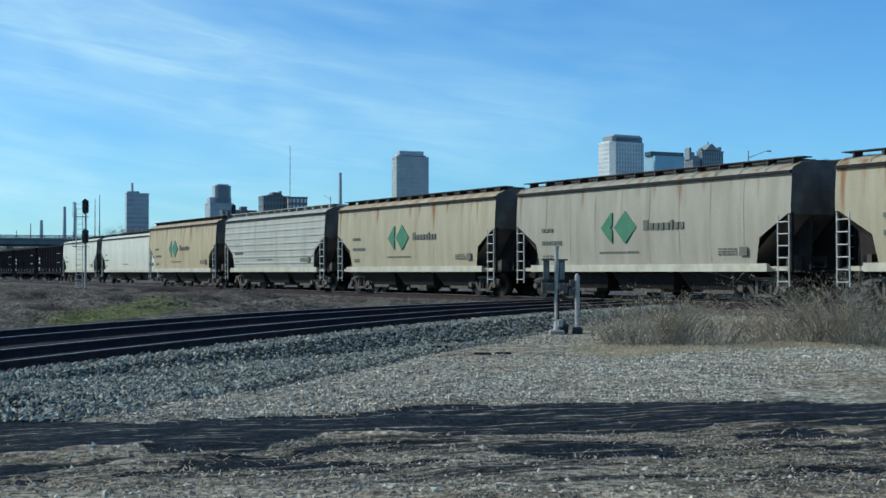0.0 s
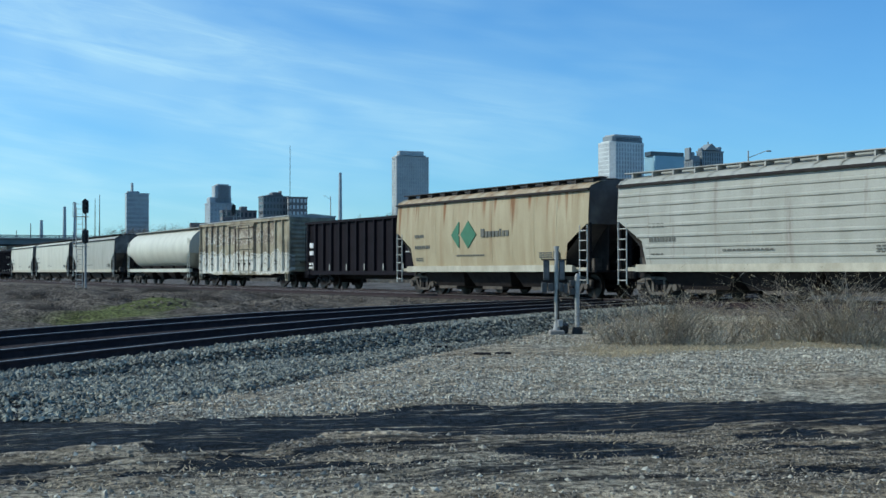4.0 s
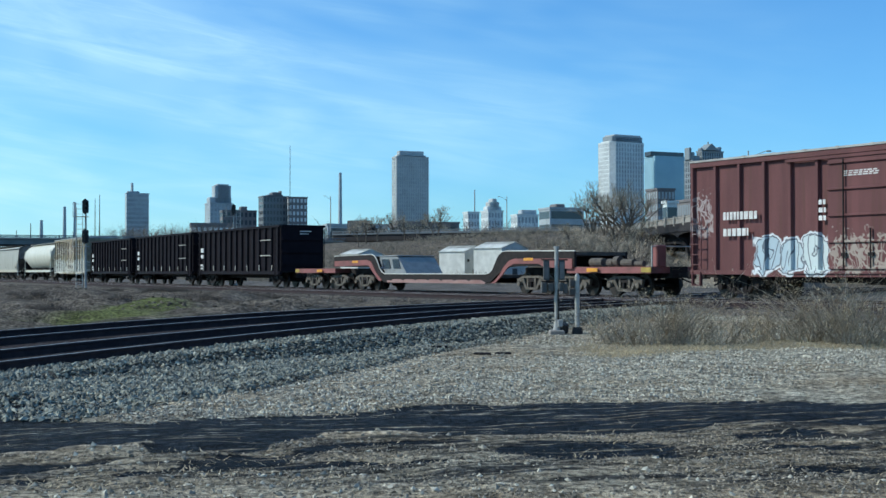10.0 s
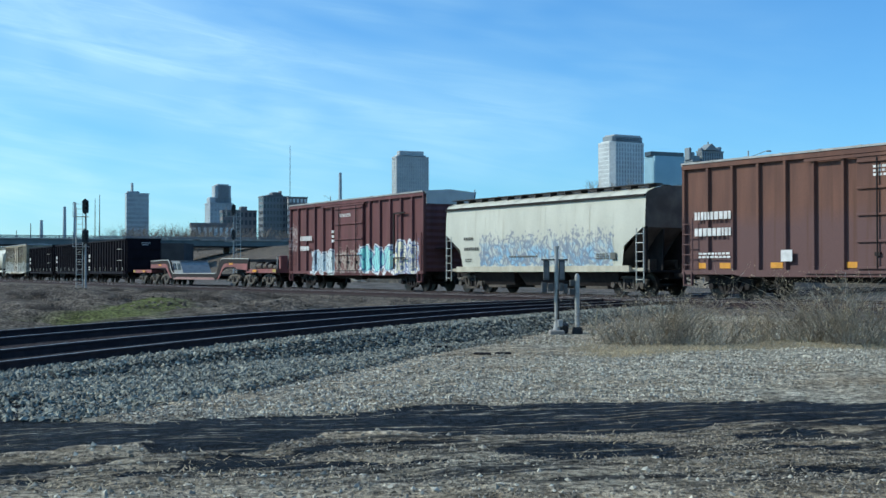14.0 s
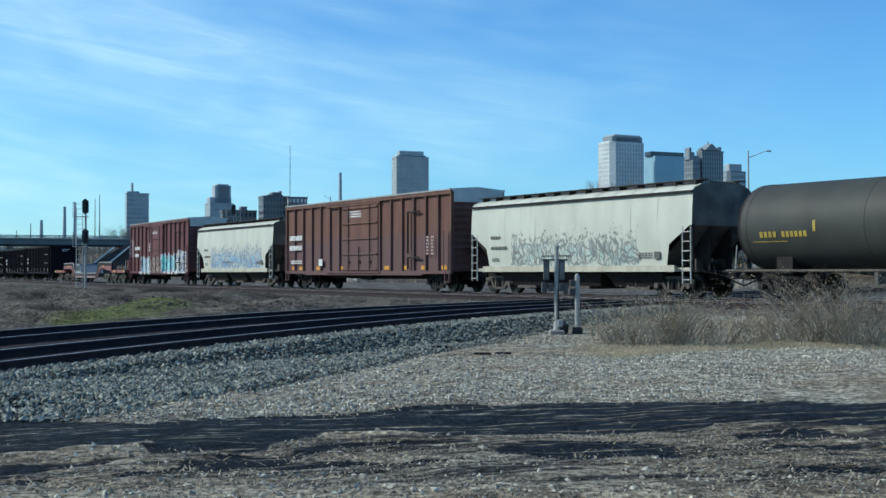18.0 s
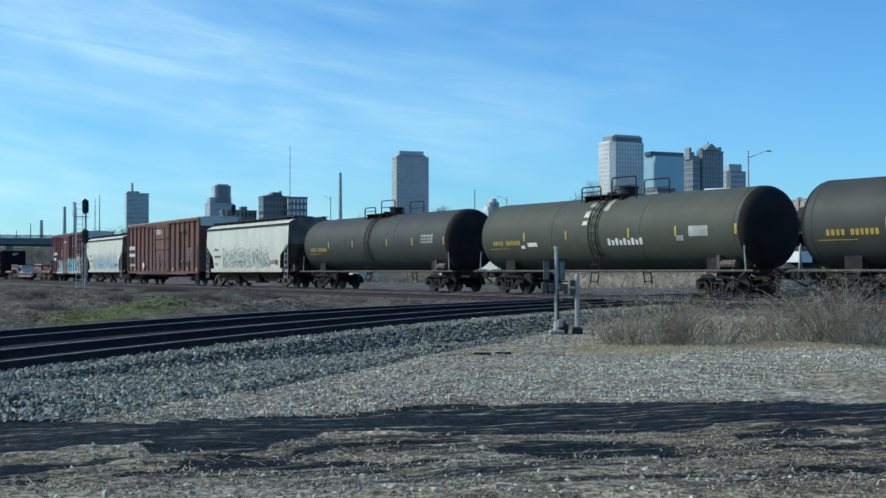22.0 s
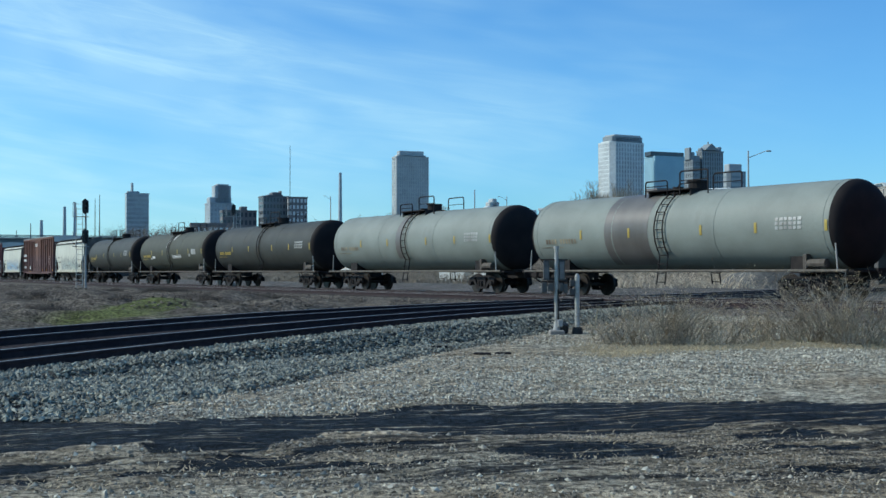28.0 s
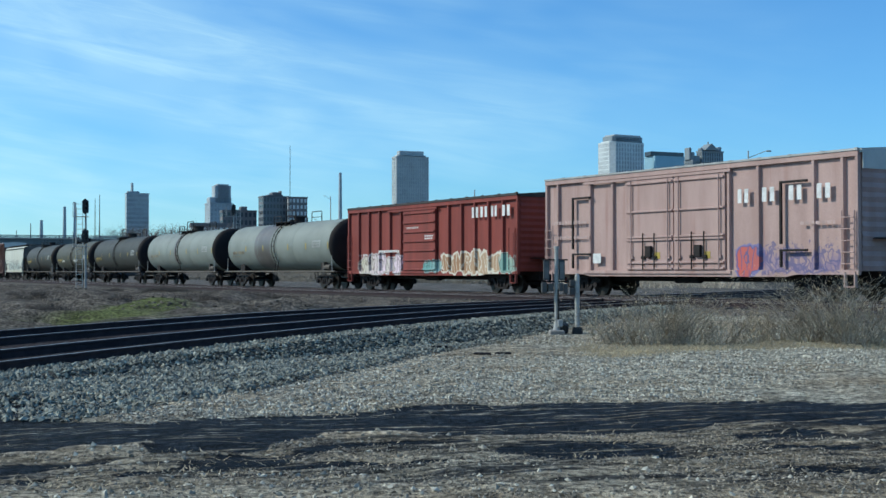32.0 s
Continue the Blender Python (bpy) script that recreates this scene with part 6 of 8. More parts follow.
tower("tan_block", "small tan office block", 800, 820, 848, 378, 20, 0.3, "stone_pale_hazed", "grid", 8, 4, glass="window_shade")
dome_b = tower("stone_office", "small stone office with pyramid roof", 820, 852, 890, 376, 22, 0.3, "stone_pale_hazed", "grid", 8, 5, glass="window_shade",
               crown=((856, 887, 366, "stone_pale_hazed"), (861, 882, 358, "stone_tan_hazed"), (867, 877, 352, "stone_tan_hazed")))
tower("white_block", "white low city block", 760, 905, 952, 383, 18, 0.2, "stone_pale_hazed", "grid", 6, 6, glass="window_shade", crown=((918, 950, 372, "stone_grey_hazed"),))
tower("blue_grey_block", "blue-grey flat-roofed city warehouse", 640, 955, 1032, 372, 18, 0.2, "stone_grey_hazed", "bands", 5, 1, crown=((975, 995, 362, "brick_dark_hazed"),))
tower("long_warehouse", "long dark low warehouse", 560, 688, 812, 398, 14, 0.15, "brick_dark_hazed", "bands", 3, 1)
tower("white_hall", "white low market hall", 450, 1174, 1198, 361, 16, 0.2, "stone_pale_hazed", "bands", 3, 1)
tower("brown_hall", "brown low brick hall", 470, 1196, 1306, 359, 16, 0.2, "brick_dark_hazed", "grid", 4, 12, glass="slate_stone")
tower("low_shops", "low brick shops behind the bank", 600, 330, 420, 400, 14, 0.2, "brick_dark_hazed", "grid", 3, 8, glass="stone_pale_hazed")
tower("low_depot", "low grey depot behind the bank", 620, 560, 690, 402, 14, 0.2, "stone_grey_hazed", "bands", 3, 1)
tower("low_store", "row of low pale stores", 640, 1030, 1062, 392, 14, 0.2, "stone_tan_hazed", "grid", 4, 4)

tower("brick_warehouse", "dark brick warehouse behind the viaduct", 300, 1470, 1720, 418, 14, 0.1, "brick_dark_hazed", "grid", 4, 14)
tower("pale_warehouse", "pale low warehouse behind the viaduct", 280, 1395, 1452, 418, 14, 0.2, "stone_pale_hazed", "bands", 2, 1)


def slim(name, label, cat, u, v0, v1, d, r0, r1, material, group=""):
    a, b = at_view(u, v1, d), at_view(u, v0, d)
    ob = thing(name, label, cat, group, Matrix.Translation(a))
    bm = bmesh.new()
    rod(bm, (0, 0, 0), b - a, r0, 10, r1)
    part("shaft", bm, material, ob)
    return ob


for u, v0, v1, d, r in ((602, 306, 470, 900, 1.3), (114, 366, 470, 700, 1.0), (73, 390, 470, 800, 1.2), (840, 336, 470, 900, 0.5), (132, 358, 470, 700, 0.7)):
    slim("chimney", "tall slim grey chimney stack", "chimney", u, v0, v1, d, r * 1.4, r * 0.8, "stone_grey_hazed", "chimneys")
for u, v0, v1, d, r in ((513, 258, 470, 500, 0.2), (54, 395, 470, 500, 0.3), (29, 408, 470, 500, 0.25), (176, 345, 470, 420, 0.22), (168, 352, 470, 420, 0.2)):
    slim("radio_mast", "thin grey steel mast", "mast", u, v0, v1, d, r, r * 0.5, "box_grey", "masts")


def street_lamp(u, v0, v1, d, arm):
    b, t = at_view(u, v1, d), at_view(u, v0, d)
    ob = thing("street_lamp", "tall grey street lamp with a single arm", "street lamp", "street lamps", Matrix.Translation(b))
    h = t - b
    bm = bmesh.new()
    rod(bm, (0, 0, 0), h, 0.14, 8, 0.08)
    part("pole", bm, "gal", ob)
    bm = bmesh.new()
    rod(bm, h + Vector((0, 0, -0.85)), h + Vector((arm, 0, 0.0)), 0.055, 6, 0.04)
    part("arm", bm, "gal", ob)
    bm = bmesh.new()
    bevel_box(bm, h.x + min(arm, arm * 1.25), h.x + max(arm, arm * 1.25), -0.2, 0.2, h.z - 0.1, h.z + 0.06, 0.04)
    part("lamp_head", bm, "gal", ob)


street_lamp(1325, 267, 372, 148, 2.2)
street_lamp(585, 347, 410, 280, -1.2)
street_lamp(897, 348, 410, 280, -1.6)


# right viaduct, level, running away from over the tracks
def viaduct():
    p0, p1 = Vector((47.5, 28.0, 0)), Vector((25.5, 228.0, 0))
    ln = (p1 - p0).length
    v = thing("viaduct", "old concrete road viaduct with panelled parapet and arched bents", "viaduct",
              m=Matrix.Translation(p0) @ Matrix.Rotation(math.atan2(p1.y - p0.y, p1.x - p0.x), 4, "Z"))
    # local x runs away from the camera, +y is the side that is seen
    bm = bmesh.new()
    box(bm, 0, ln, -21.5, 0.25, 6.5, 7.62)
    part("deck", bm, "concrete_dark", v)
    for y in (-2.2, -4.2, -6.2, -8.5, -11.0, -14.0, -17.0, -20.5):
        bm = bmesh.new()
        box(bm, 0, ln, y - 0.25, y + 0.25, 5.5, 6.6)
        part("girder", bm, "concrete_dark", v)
    for y in (0.05, -21.3):
        bm = bmesh.new()
        box(bm, 0, ln, y - 0.12, y + 0.12, 7.62, 7.76)
        box(bm, 0, ln, y - 0.15, y + 0.15, 8.36, 8.5)
        part("parapet_rail", bm, "concrete", v)
    x = 0.0
    proto = None
    panel = None
    while x < ln:
        for y in (0.05,):
            if proto is None:
                bm = bmesh.new()
                bevel_box(bm, -0.26, 0.26, -0.2, 0.24, 7.3, 8.66, 0.03)
                proto = part("parapet_post", bm, "concrete", v)
                bm = bmesh.new()
                for k in range(3):
                    box(bm, 0.4 + k * 1.22, 0.4 + k * 1.22 + 1.08, -0.07, 0.07, 7.76, 8.30)
                panel = part("baluster_panel", bm, "concrete", v)
                proto.matrix_basis = pose(x, y, 0)
                panel.matrix_basis = pose(x, y, 0)
            else:
                again(proto, pose(x, y, 0), v)
                again(panel, pose(x, y, 0), v)
        x += 4.3
    bent = None
    bents = [(y - 28.0) * 1.006 for y in (36, 49, 62, 75, 88, 100, 112, 123.5, 136, 152, 168, 184, 200, 216)]
    for x in bents:
        if bent is None:
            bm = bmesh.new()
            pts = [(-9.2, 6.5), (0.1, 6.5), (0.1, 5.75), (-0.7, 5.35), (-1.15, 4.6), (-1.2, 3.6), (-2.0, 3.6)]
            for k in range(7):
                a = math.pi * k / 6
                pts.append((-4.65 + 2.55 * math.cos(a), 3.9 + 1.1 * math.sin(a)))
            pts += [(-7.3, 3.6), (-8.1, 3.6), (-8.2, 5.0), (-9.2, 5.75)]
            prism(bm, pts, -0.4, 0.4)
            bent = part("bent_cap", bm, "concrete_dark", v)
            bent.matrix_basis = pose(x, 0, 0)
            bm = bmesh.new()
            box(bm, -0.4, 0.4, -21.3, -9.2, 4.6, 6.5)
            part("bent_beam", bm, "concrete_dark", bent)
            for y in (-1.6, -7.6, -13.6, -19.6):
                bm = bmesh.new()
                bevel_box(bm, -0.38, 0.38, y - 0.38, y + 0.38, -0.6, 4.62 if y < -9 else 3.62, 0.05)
                part("column", bm, "concrete_mid", bent, "column with under-deck shade in its colour")
        else:
            again(bent, pose(x, 0, 0), v)
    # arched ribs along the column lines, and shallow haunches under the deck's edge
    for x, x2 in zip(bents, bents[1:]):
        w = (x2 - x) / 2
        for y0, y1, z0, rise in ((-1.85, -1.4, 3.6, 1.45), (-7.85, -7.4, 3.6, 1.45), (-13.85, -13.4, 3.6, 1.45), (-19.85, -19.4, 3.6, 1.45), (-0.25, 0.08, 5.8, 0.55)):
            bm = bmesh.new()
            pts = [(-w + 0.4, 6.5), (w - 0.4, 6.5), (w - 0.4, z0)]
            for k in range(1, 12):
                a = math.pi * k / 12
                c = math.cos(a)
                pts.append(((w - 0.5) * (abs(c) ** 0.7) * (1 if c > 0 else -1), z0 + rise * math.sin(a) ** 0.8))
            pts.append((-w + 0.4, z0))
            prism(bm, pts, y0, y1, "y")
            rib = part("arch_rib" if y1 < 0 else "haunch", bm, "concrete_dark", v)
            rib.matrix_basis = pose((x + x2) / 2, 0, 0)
    return v


viaduct()


def car_on_deck(m, paint, label):
    c = thing("road_car", label, "car", "cars on the viaduct", m)
    bm = bmesh.new()
    prism(bm, [(-2.2, 0.3), (2.2, 0.3), (2.25, 0.8), (1.2, 0.92), (0.6, 1.42), (-1.2, 1.45), (-2.0, 0.98), (-2.25, 0.85)], -0.85, 0.85, "y")
    part("body", bm, paint, c)
    bm = bmesh.new()
    prism(bm, [(-1.7, 0.98), (1.0, 0.98), (0.55, 1.36), (-1.15, 1.38)], -0.87, 0.87, "y")
    part("windows", bm, "glass_dark", c)
    for x in (-1.4, 1.4):
        for y in (-0.8, 0.8):
            bm = bmesh.new()
            rod(bm, (x, y - 0.1, 0.32), (x, y + 0.1, 0.32), 0.32, 14)
            part("wheel", bm, "lens_black", c)
    return c


car_on_deck(pose(38.5, 122.5, 7.62, 0, 0, 96), "dark_steel", "dark saloon car on the viaduct deck")
car_on_deck(pose(40.3, 112.0, 7.62, 0, 0, 96), "white_shed", "white saloon car on the viaduct deck")


# left highway bridge far behind, and the elevated road on the bank
def far_bridge(name, a, b, z, depth, label, piers):
    a, b = Vector((*a, 0)), Vector((*b, 0))
    ln = (b - a).length
    v = thing(name, label, "bridge", m=Matrix.Translation(a) @ Matrix.Rotation(math.atan2(b.y - a.y, b.x - a.x), 4, "Z"))
    bm = bmesh.new()
    box(bm, 0, ln, -5, 5, z - depth, z - 0.9)
    part("girder", bm, "bridge_paint" if name == "highway_bridge" else "concrete_dark", v)
    # dark strip along the girder's foot stands in for the shadow below it
    bm = bmesh.new()
    box(bm, 0, ln, -5.15, -5.0, z - depth - 0.05, z - depth + 0.25)
    part("bottom_flange", bm, "dark_steel", v)
    bm = bmesh.new()
    box(bm, 0, ln, -5.3, 5.3, z - 0.9, z - 0.55)
    part("deck", bm, "concrete" if name == "highway_bridge" else "slate_brick", v)
    bm = bmesh.new()
    for y in (-5.2, 5.2):
        box(bm, 0, ln, y - 0.1, y + 0.1, z - 0.18, z)
        for k in range(int(ln / 3)):
            box(bm, k * 3, k * 3 + 0.2, y - 0.08, y + 0.08, z - 0.55, z - 0.15)
    part("railing", bm, "slate_brick", v)
    for k in range(piers):
        x = (k + 0.5) * ln / piers
        for y in (-3.5, 3.5):
            bm = bmesh.new()
            box(bm, x - 0.6, x + 0.6, y - 0.6, y + 0.6, -0.8, z - depth)
            part("pier", bm, "concrete", v)


far_bridge("highway_bridge", (-248, 210.5), (-22, 300), 9.1, 2.3, "dark steel highway bridge on concrete piers", 20)
far_bridge("elevated_road", (-24, 300), (42, 262), 10.8, 2.4, "low elevated road along the top of the bank", 8)


# paved slope under the end of the highway bridge
slope = thing("bridge_abutment", "dark paved abutment slope with pale concrete kerbs", "abutment", m=pose(0, 268, 0))
bm = bmesh.new()
prism(bm, [(-79, -0.6), (-77.2, 2.2), (-68.0, 7.3), (-56, 7.3), (-56, -0.6)], -2, 8, "y")
part("slope_wall", bm, "slope_earth", slope)
for x0, z0, x1, z1 in ((-75.6, 3.0, -71.4, 6.5), (-72.4, 3.0, -68.0, 6.6)):
    bm = bmesh.new()
    prism(bm, [(x0, z0), (x0 + 0.5, z0), (x1 + 0.5, z1), (x1, z1)], -2.3, -1.98, "y")
    part("kerb", bm, "stone_pale_hazed", slope, "pale concrete kerb")


# white equipment sheds beyond the tracks
def shed(u, d, w, l, h, turn, label):
    p = at_view(u, 482, d)
    base = float(ground_z(np.array([p.x]), np.array([d]))[0]) - 0.15
    h = h - base                                           # h comes as the ridge's height over the rails
    s = thing("equipment_shed", label, "shed", "equipment sheds", pose(p.x, d, base, 0, 0, turn))
    bm = bmesh.new()
    prism(bm, [(-w / 2, 0), (w / 2, 0), (w / 2, h * 0.86), (0, h), (-w / 2, h * 0.86)], -l / 2, l / 2, "y")
    part("body", bm, "white_shed", s)
    bm = bmesh.new()
    for sg in (-1, 1):
        vs = [bm.verts.new(v) for v in ((sg * (w / 2 + 0.15), -l / 2 - 0.15, h * 0.84), (sg * (w / 2 + 0.15), l / 2 + 0.15, h * 0.84), (0, l / 2 + 0.15, h + 0.03), (0, -l / 2 - 0.15, h + 0.03))]
        bm.faces.new(vs)
    bmesh.ops.solidify(bm, geom=bm.faces[:], thickness=0.06)
    part("roof", bm, "white_shed", s)
    bm = bmesh.new()
    box(bm, -0.45, 0.45, -l / 2 - 0.03, -l / 2 + 0.02, 0.1, 2.0)
    part("door", bm, "box_grey", s)
    for x in (-w * 0.33, w * 0.33):
        bm = bmesh.new()
        rod(bm, (x, -l / 2 - 0.06, h * 0.62), (x, -l / 2 + 0.02, h * 0.62), 0.2, 10)
        part("vent", bm, "lens_black", s)
    return s


shed(640, 170.1, 4.25, 4.05, 4.17, 40, "white metal equipment shed with grey shaded front")
shed(818, 157.95, 3.85, 4.46, 4.37, 46, "small white equipment shed beside the tracks")
shed(886, 153.9, 4.9, 4.66, 4.77, 46, "white gabled equipment shed with round vents")


# block signals
def block_signal(u, d, base, h, heads, label, ladder_side=-1):
    p = at_view(u, 482, d)
    s = thing("block_signal", label, "railway signal", "block signals", pose(p.x, d, base))
    bm = bmesh.new()
    rod(bm, (0, 0, 0), (0, 0, h), 0.075, 10, 0.06)
    part("mast", bm, "gal", s)
    bm = bmesh.new()
    bevel_box(bm, -0.3, 0.3, -0.3, 0.3, -0.2, 0.25, 0.04)
    part("foundation", bm, "concrete", s)
    bm = bmesh.new()
    for e in (-0.20, 0.20):
        rod(bm, (ladder_side * 0.42 + e, 0.1, 0.3), (ladder_side * 0.42 + e, 0.1, h - 0.4), 0.022, 5)
    for k in range(int(h / 0.32) - 1):
        rod(bm, (ladder_side * 0.42 - 0.2, 0.1, 0.5 + k * 0.32), (ladder_side * 0.42 + 0.2, 0.1, 0.5 + k * 0.32), 0.016, 5)
    part("ladder", bm, "ladder", s)
    for z in heads:
        bm = bmesh.new()
        n = 20
        prism(bm, [(0.185 * math.cos(2 * math.pi * k / n), z + 0.50 * math.sin(2 * math.pi * k / n)) for k in range(n)], -0.2, -0.16, "y")
        hd = part("signal_head", bm, "lens_black", s, "black oval signal target")
        for k in range(3):
            bm = bmesh.new()
            zz = z + 0.28 - k * 0.28
            rod(bm, (0, -0.42, zz), (0, -0.2, zz), 0.12, 12)
            part("lamp_hood", bm, "lens_black", hd)
        bm = bmesh.new()
        bevel_box(bm, -0.16, 0.16, -0.16, 0.12, z - 0.4, z + 0.4, 0.03)
        part("lamp_case", bm, "lens_black", hd)
        bm = bmesh.new()
        for e in (-0.62, 0.0):
            rod(bm, (e - 0.1, -0.3, z - 0.62), (e - 0.1, 0.3, z - 0.62), 0.02, 5)
        box(bm, -0.75, 0.15, -0.3, 0.3, z - 0.66, z - 0.63)
        rod(bm, (-0.72, -0.3, z - 0.63), (-0.72, -0.3, z + 0.25), 0.02, 5)
        rod(bm, (-0.72, 0.3, z - 0.63), (-0.72, 0.3, z + 0.25), 0.02, 5)
        rod(bm, (-0.72, -0.3, z + 0.25), (-0.72, 0.3, z + 0.25), 0.02, 5)
        part("service_platform", bm, "gal", s)


block_signal(151.5, 78, -0.3, 5.8, (5.45, 3.55), "two-headed block signal on a pale mast with ladder")
block_signal(413.5, 112, -0.2, 7.3, (6.9, 4.6), "two-headed block signal mast beyond the tracks", 1)


# ---- traffic on the highway bridge ----
def road_truck():
    t = thing("box_truck", "dark box truck driving over the highway bridge", "truck", "traffic on the bridge")
    bm = bmesh.new()
    bevel_box(bm, -3.6, 1.5, -1.2, 1.2, 0.8, 3.3, 0.06)
    part("cargo_box", bm, "box_grey", t)
    bm = bmesh.new()
    prism(bm, [(1.6, 0.6), (3.4, 0.6), (3.5, 1.3), (3.1, 1.5), (2.6, 2.5), (1.6, 2.55)], -1.1, 1.1, "y")
    part("cab", bm, "dark_steel", t)
    bm = bmesh.new()
    box(bm, -3.6, 3.3, -0.5, 0.5, 0.45, 0.8)
    part("chassis", bm, "dark_steel", t)
    for x in (-2.6, 2.5):
        for y in (-1.0, 1.0):
            bm = bmesh.new()
            rod(bm, (x, y - 0.15, 0.48), (x, y + 0.15, 0.48), 0.48, 14)
            part("wheel", bm, "lens_black", t)
    return t


box_truck = road_truck()
van = car_on_deck(pose(0, 0, 0), "dark_steel", "dark car driving over the highway bridge")
tagged(van, group="traffic on the bridge")


def on_highway(s):
    """Pose on the bridge's deck, s metres past its start."""
    a, b = Vector((-248, 210.5, 8.55)), Vector((-22, 300, 8.55))
    c, d = Vector((-20, 298, 10.25)), Vector((40, 263.2, 10.25))
    ln = (b - a).length
    p, q, f = (a, b, s / ln) if s < ln else (c, d, (s - ln) / (d - c).length)
    e = p.lerp(q, min(max(f, 0.0), 1.0))
    return pose(e.x, e.y, e.z, 0, 0, math.degrees(math.atan2(q.y - p.y, q.x - p.x)))
def gz_at(x, y):
    return float(ground_z(np.array([x]), np.array([y]))[0])



# ---- crossing gear beside the near track ----
def relay_post():
    s = thing("relay_post", "grey steel post with two flat plates and junction boxes", "signal post", m=pose(2.74, 29.7, gz_at(2.74, 29.7) - 0.02) @ Matrix.Scale(0.91, 4))
    bm = bmesh.new()
    rod(bm, (0, 0, 0.1), (0, 0, 2.28), 0.054, 12)
    rod(bm, (0, 0, 2.28), (0, 0, 2.36), 0.072, 12)
    part("pole", bm, "gal", s)
    bm = bmesh.new()
    bevel_box(bm, -0.2, 0.2, -0.2, 0.2, -0.1, 0.14, 0.03)
    part("base_block", bm, "concrete", s, "pale concrete base block")
    bm = bmesh.new()
    rod(bm, (0, 0, 0.14), (0, 0, 0.36), 0.10, 12, 0.07)
    part("pole_socket", bm, "gal", s)
    for x in (-0.26, 0.15):
        bm = bmesh.new()
        bevel_box(bm, x - 0.09, x + 0.07, -0.05, 0.03, 1.46, 1.98, 0.012)
        plate = part("target_plate", bm, "box_grey", s)
        bm = bmesh.new()
        box(bm, x - 0.065, x + 0.045, -0.062, -0.05, 1.50, 1.94)
        part("plate_face", bm, "plate_face", plate, "paler recessed face")
    for z in (1.42, 2.0):
        bm = bmesh.new()
        rod(bm, (-0.40, 0, z), (0.30, 0, z), 0.022, 6)
        part("cross_arm", bm, "dark_steel", s)
    for x0, x1, z0, z1 in ((-0.40, -0.26, 1.12, 1.40), (-0.22, -0.08, 1.16, 1.38), (0.07, 0.17, 1.16, 1.38), (0.19, 0.29, 1.10, 1.36)):
        bm = bmesh.new()
        bevel_box(bm, x0, x1, -0.1, 0.08, z0, z1, 0.015)
        part("junction_box", bm, "box_grey", s)
    bm = bmesh.new()
    rod(bm, (0.04, -0.07, 0.3), (0.04, -0.07, 1.2), 0.018, 6)
    part("conduit", bm, "dark_steel", s)
    bm = bmesh.new()
    bevel_box(bm, 0.02, 0.16, -0.12, 0.06, 0.22, 0.42, 0.02)
    part("foot_clamp", bm, "gal", s)
    bm = bmesh.new()
    rod(bm, (0.18, 0.05, 0.1), (0.22, -0.03, 0.3), 0.14, 10, 0.1)
    part("cable_head", bm, "lens_black", s)


def short_post():
    s = thing("switch_post", "short grey steel post with small boxes", "signal post", m=pose(3.25, 29.8, gz_at(3.25, 29.8) - 0.02) @ Matrix.Scale(0.91, 4))
    bm = bmesh.new()
    rod(bm, (0, 0, 0.05), (0, 0, 1.52), 0.066, 12)
    rod(bm, (0, 0, 1.52), (0, 0, 1.62), 0.075, 12, 0.03)
    part("pole", bm, "gal", s)
    bm = bmesh.new()
    rod(bm, (0, 0, -0.05), (0, 0, 0.2), 0.16, 14, 0.13)
    part("base_disc", bm, "lens_black", s)
    for z in (1.05, 1.28):
        bm = bmesh.new()
        bevel_box(bm, -0.2, -0.06, -0.06, 0.06, z, z + 0.17, 0.012)
        part("junction_box", bm, "box_grey", s)


relay_post()
short_post()
st = thing("bent_stake", "bent rusty metal marker stake", "stake", m=pose(3.62, 29.6, gz_at(3.62, 29.6)))
bm = bmesh.new()
rod(bm, (-0.06, 0, 0), (0.04, 0, 0.18), 0.02, 6)
rod(bm, (0.04, 0, 0.18), (0.10, 0, 0.62), 0.02, 6)
part("shaft", bm, "straw", st)


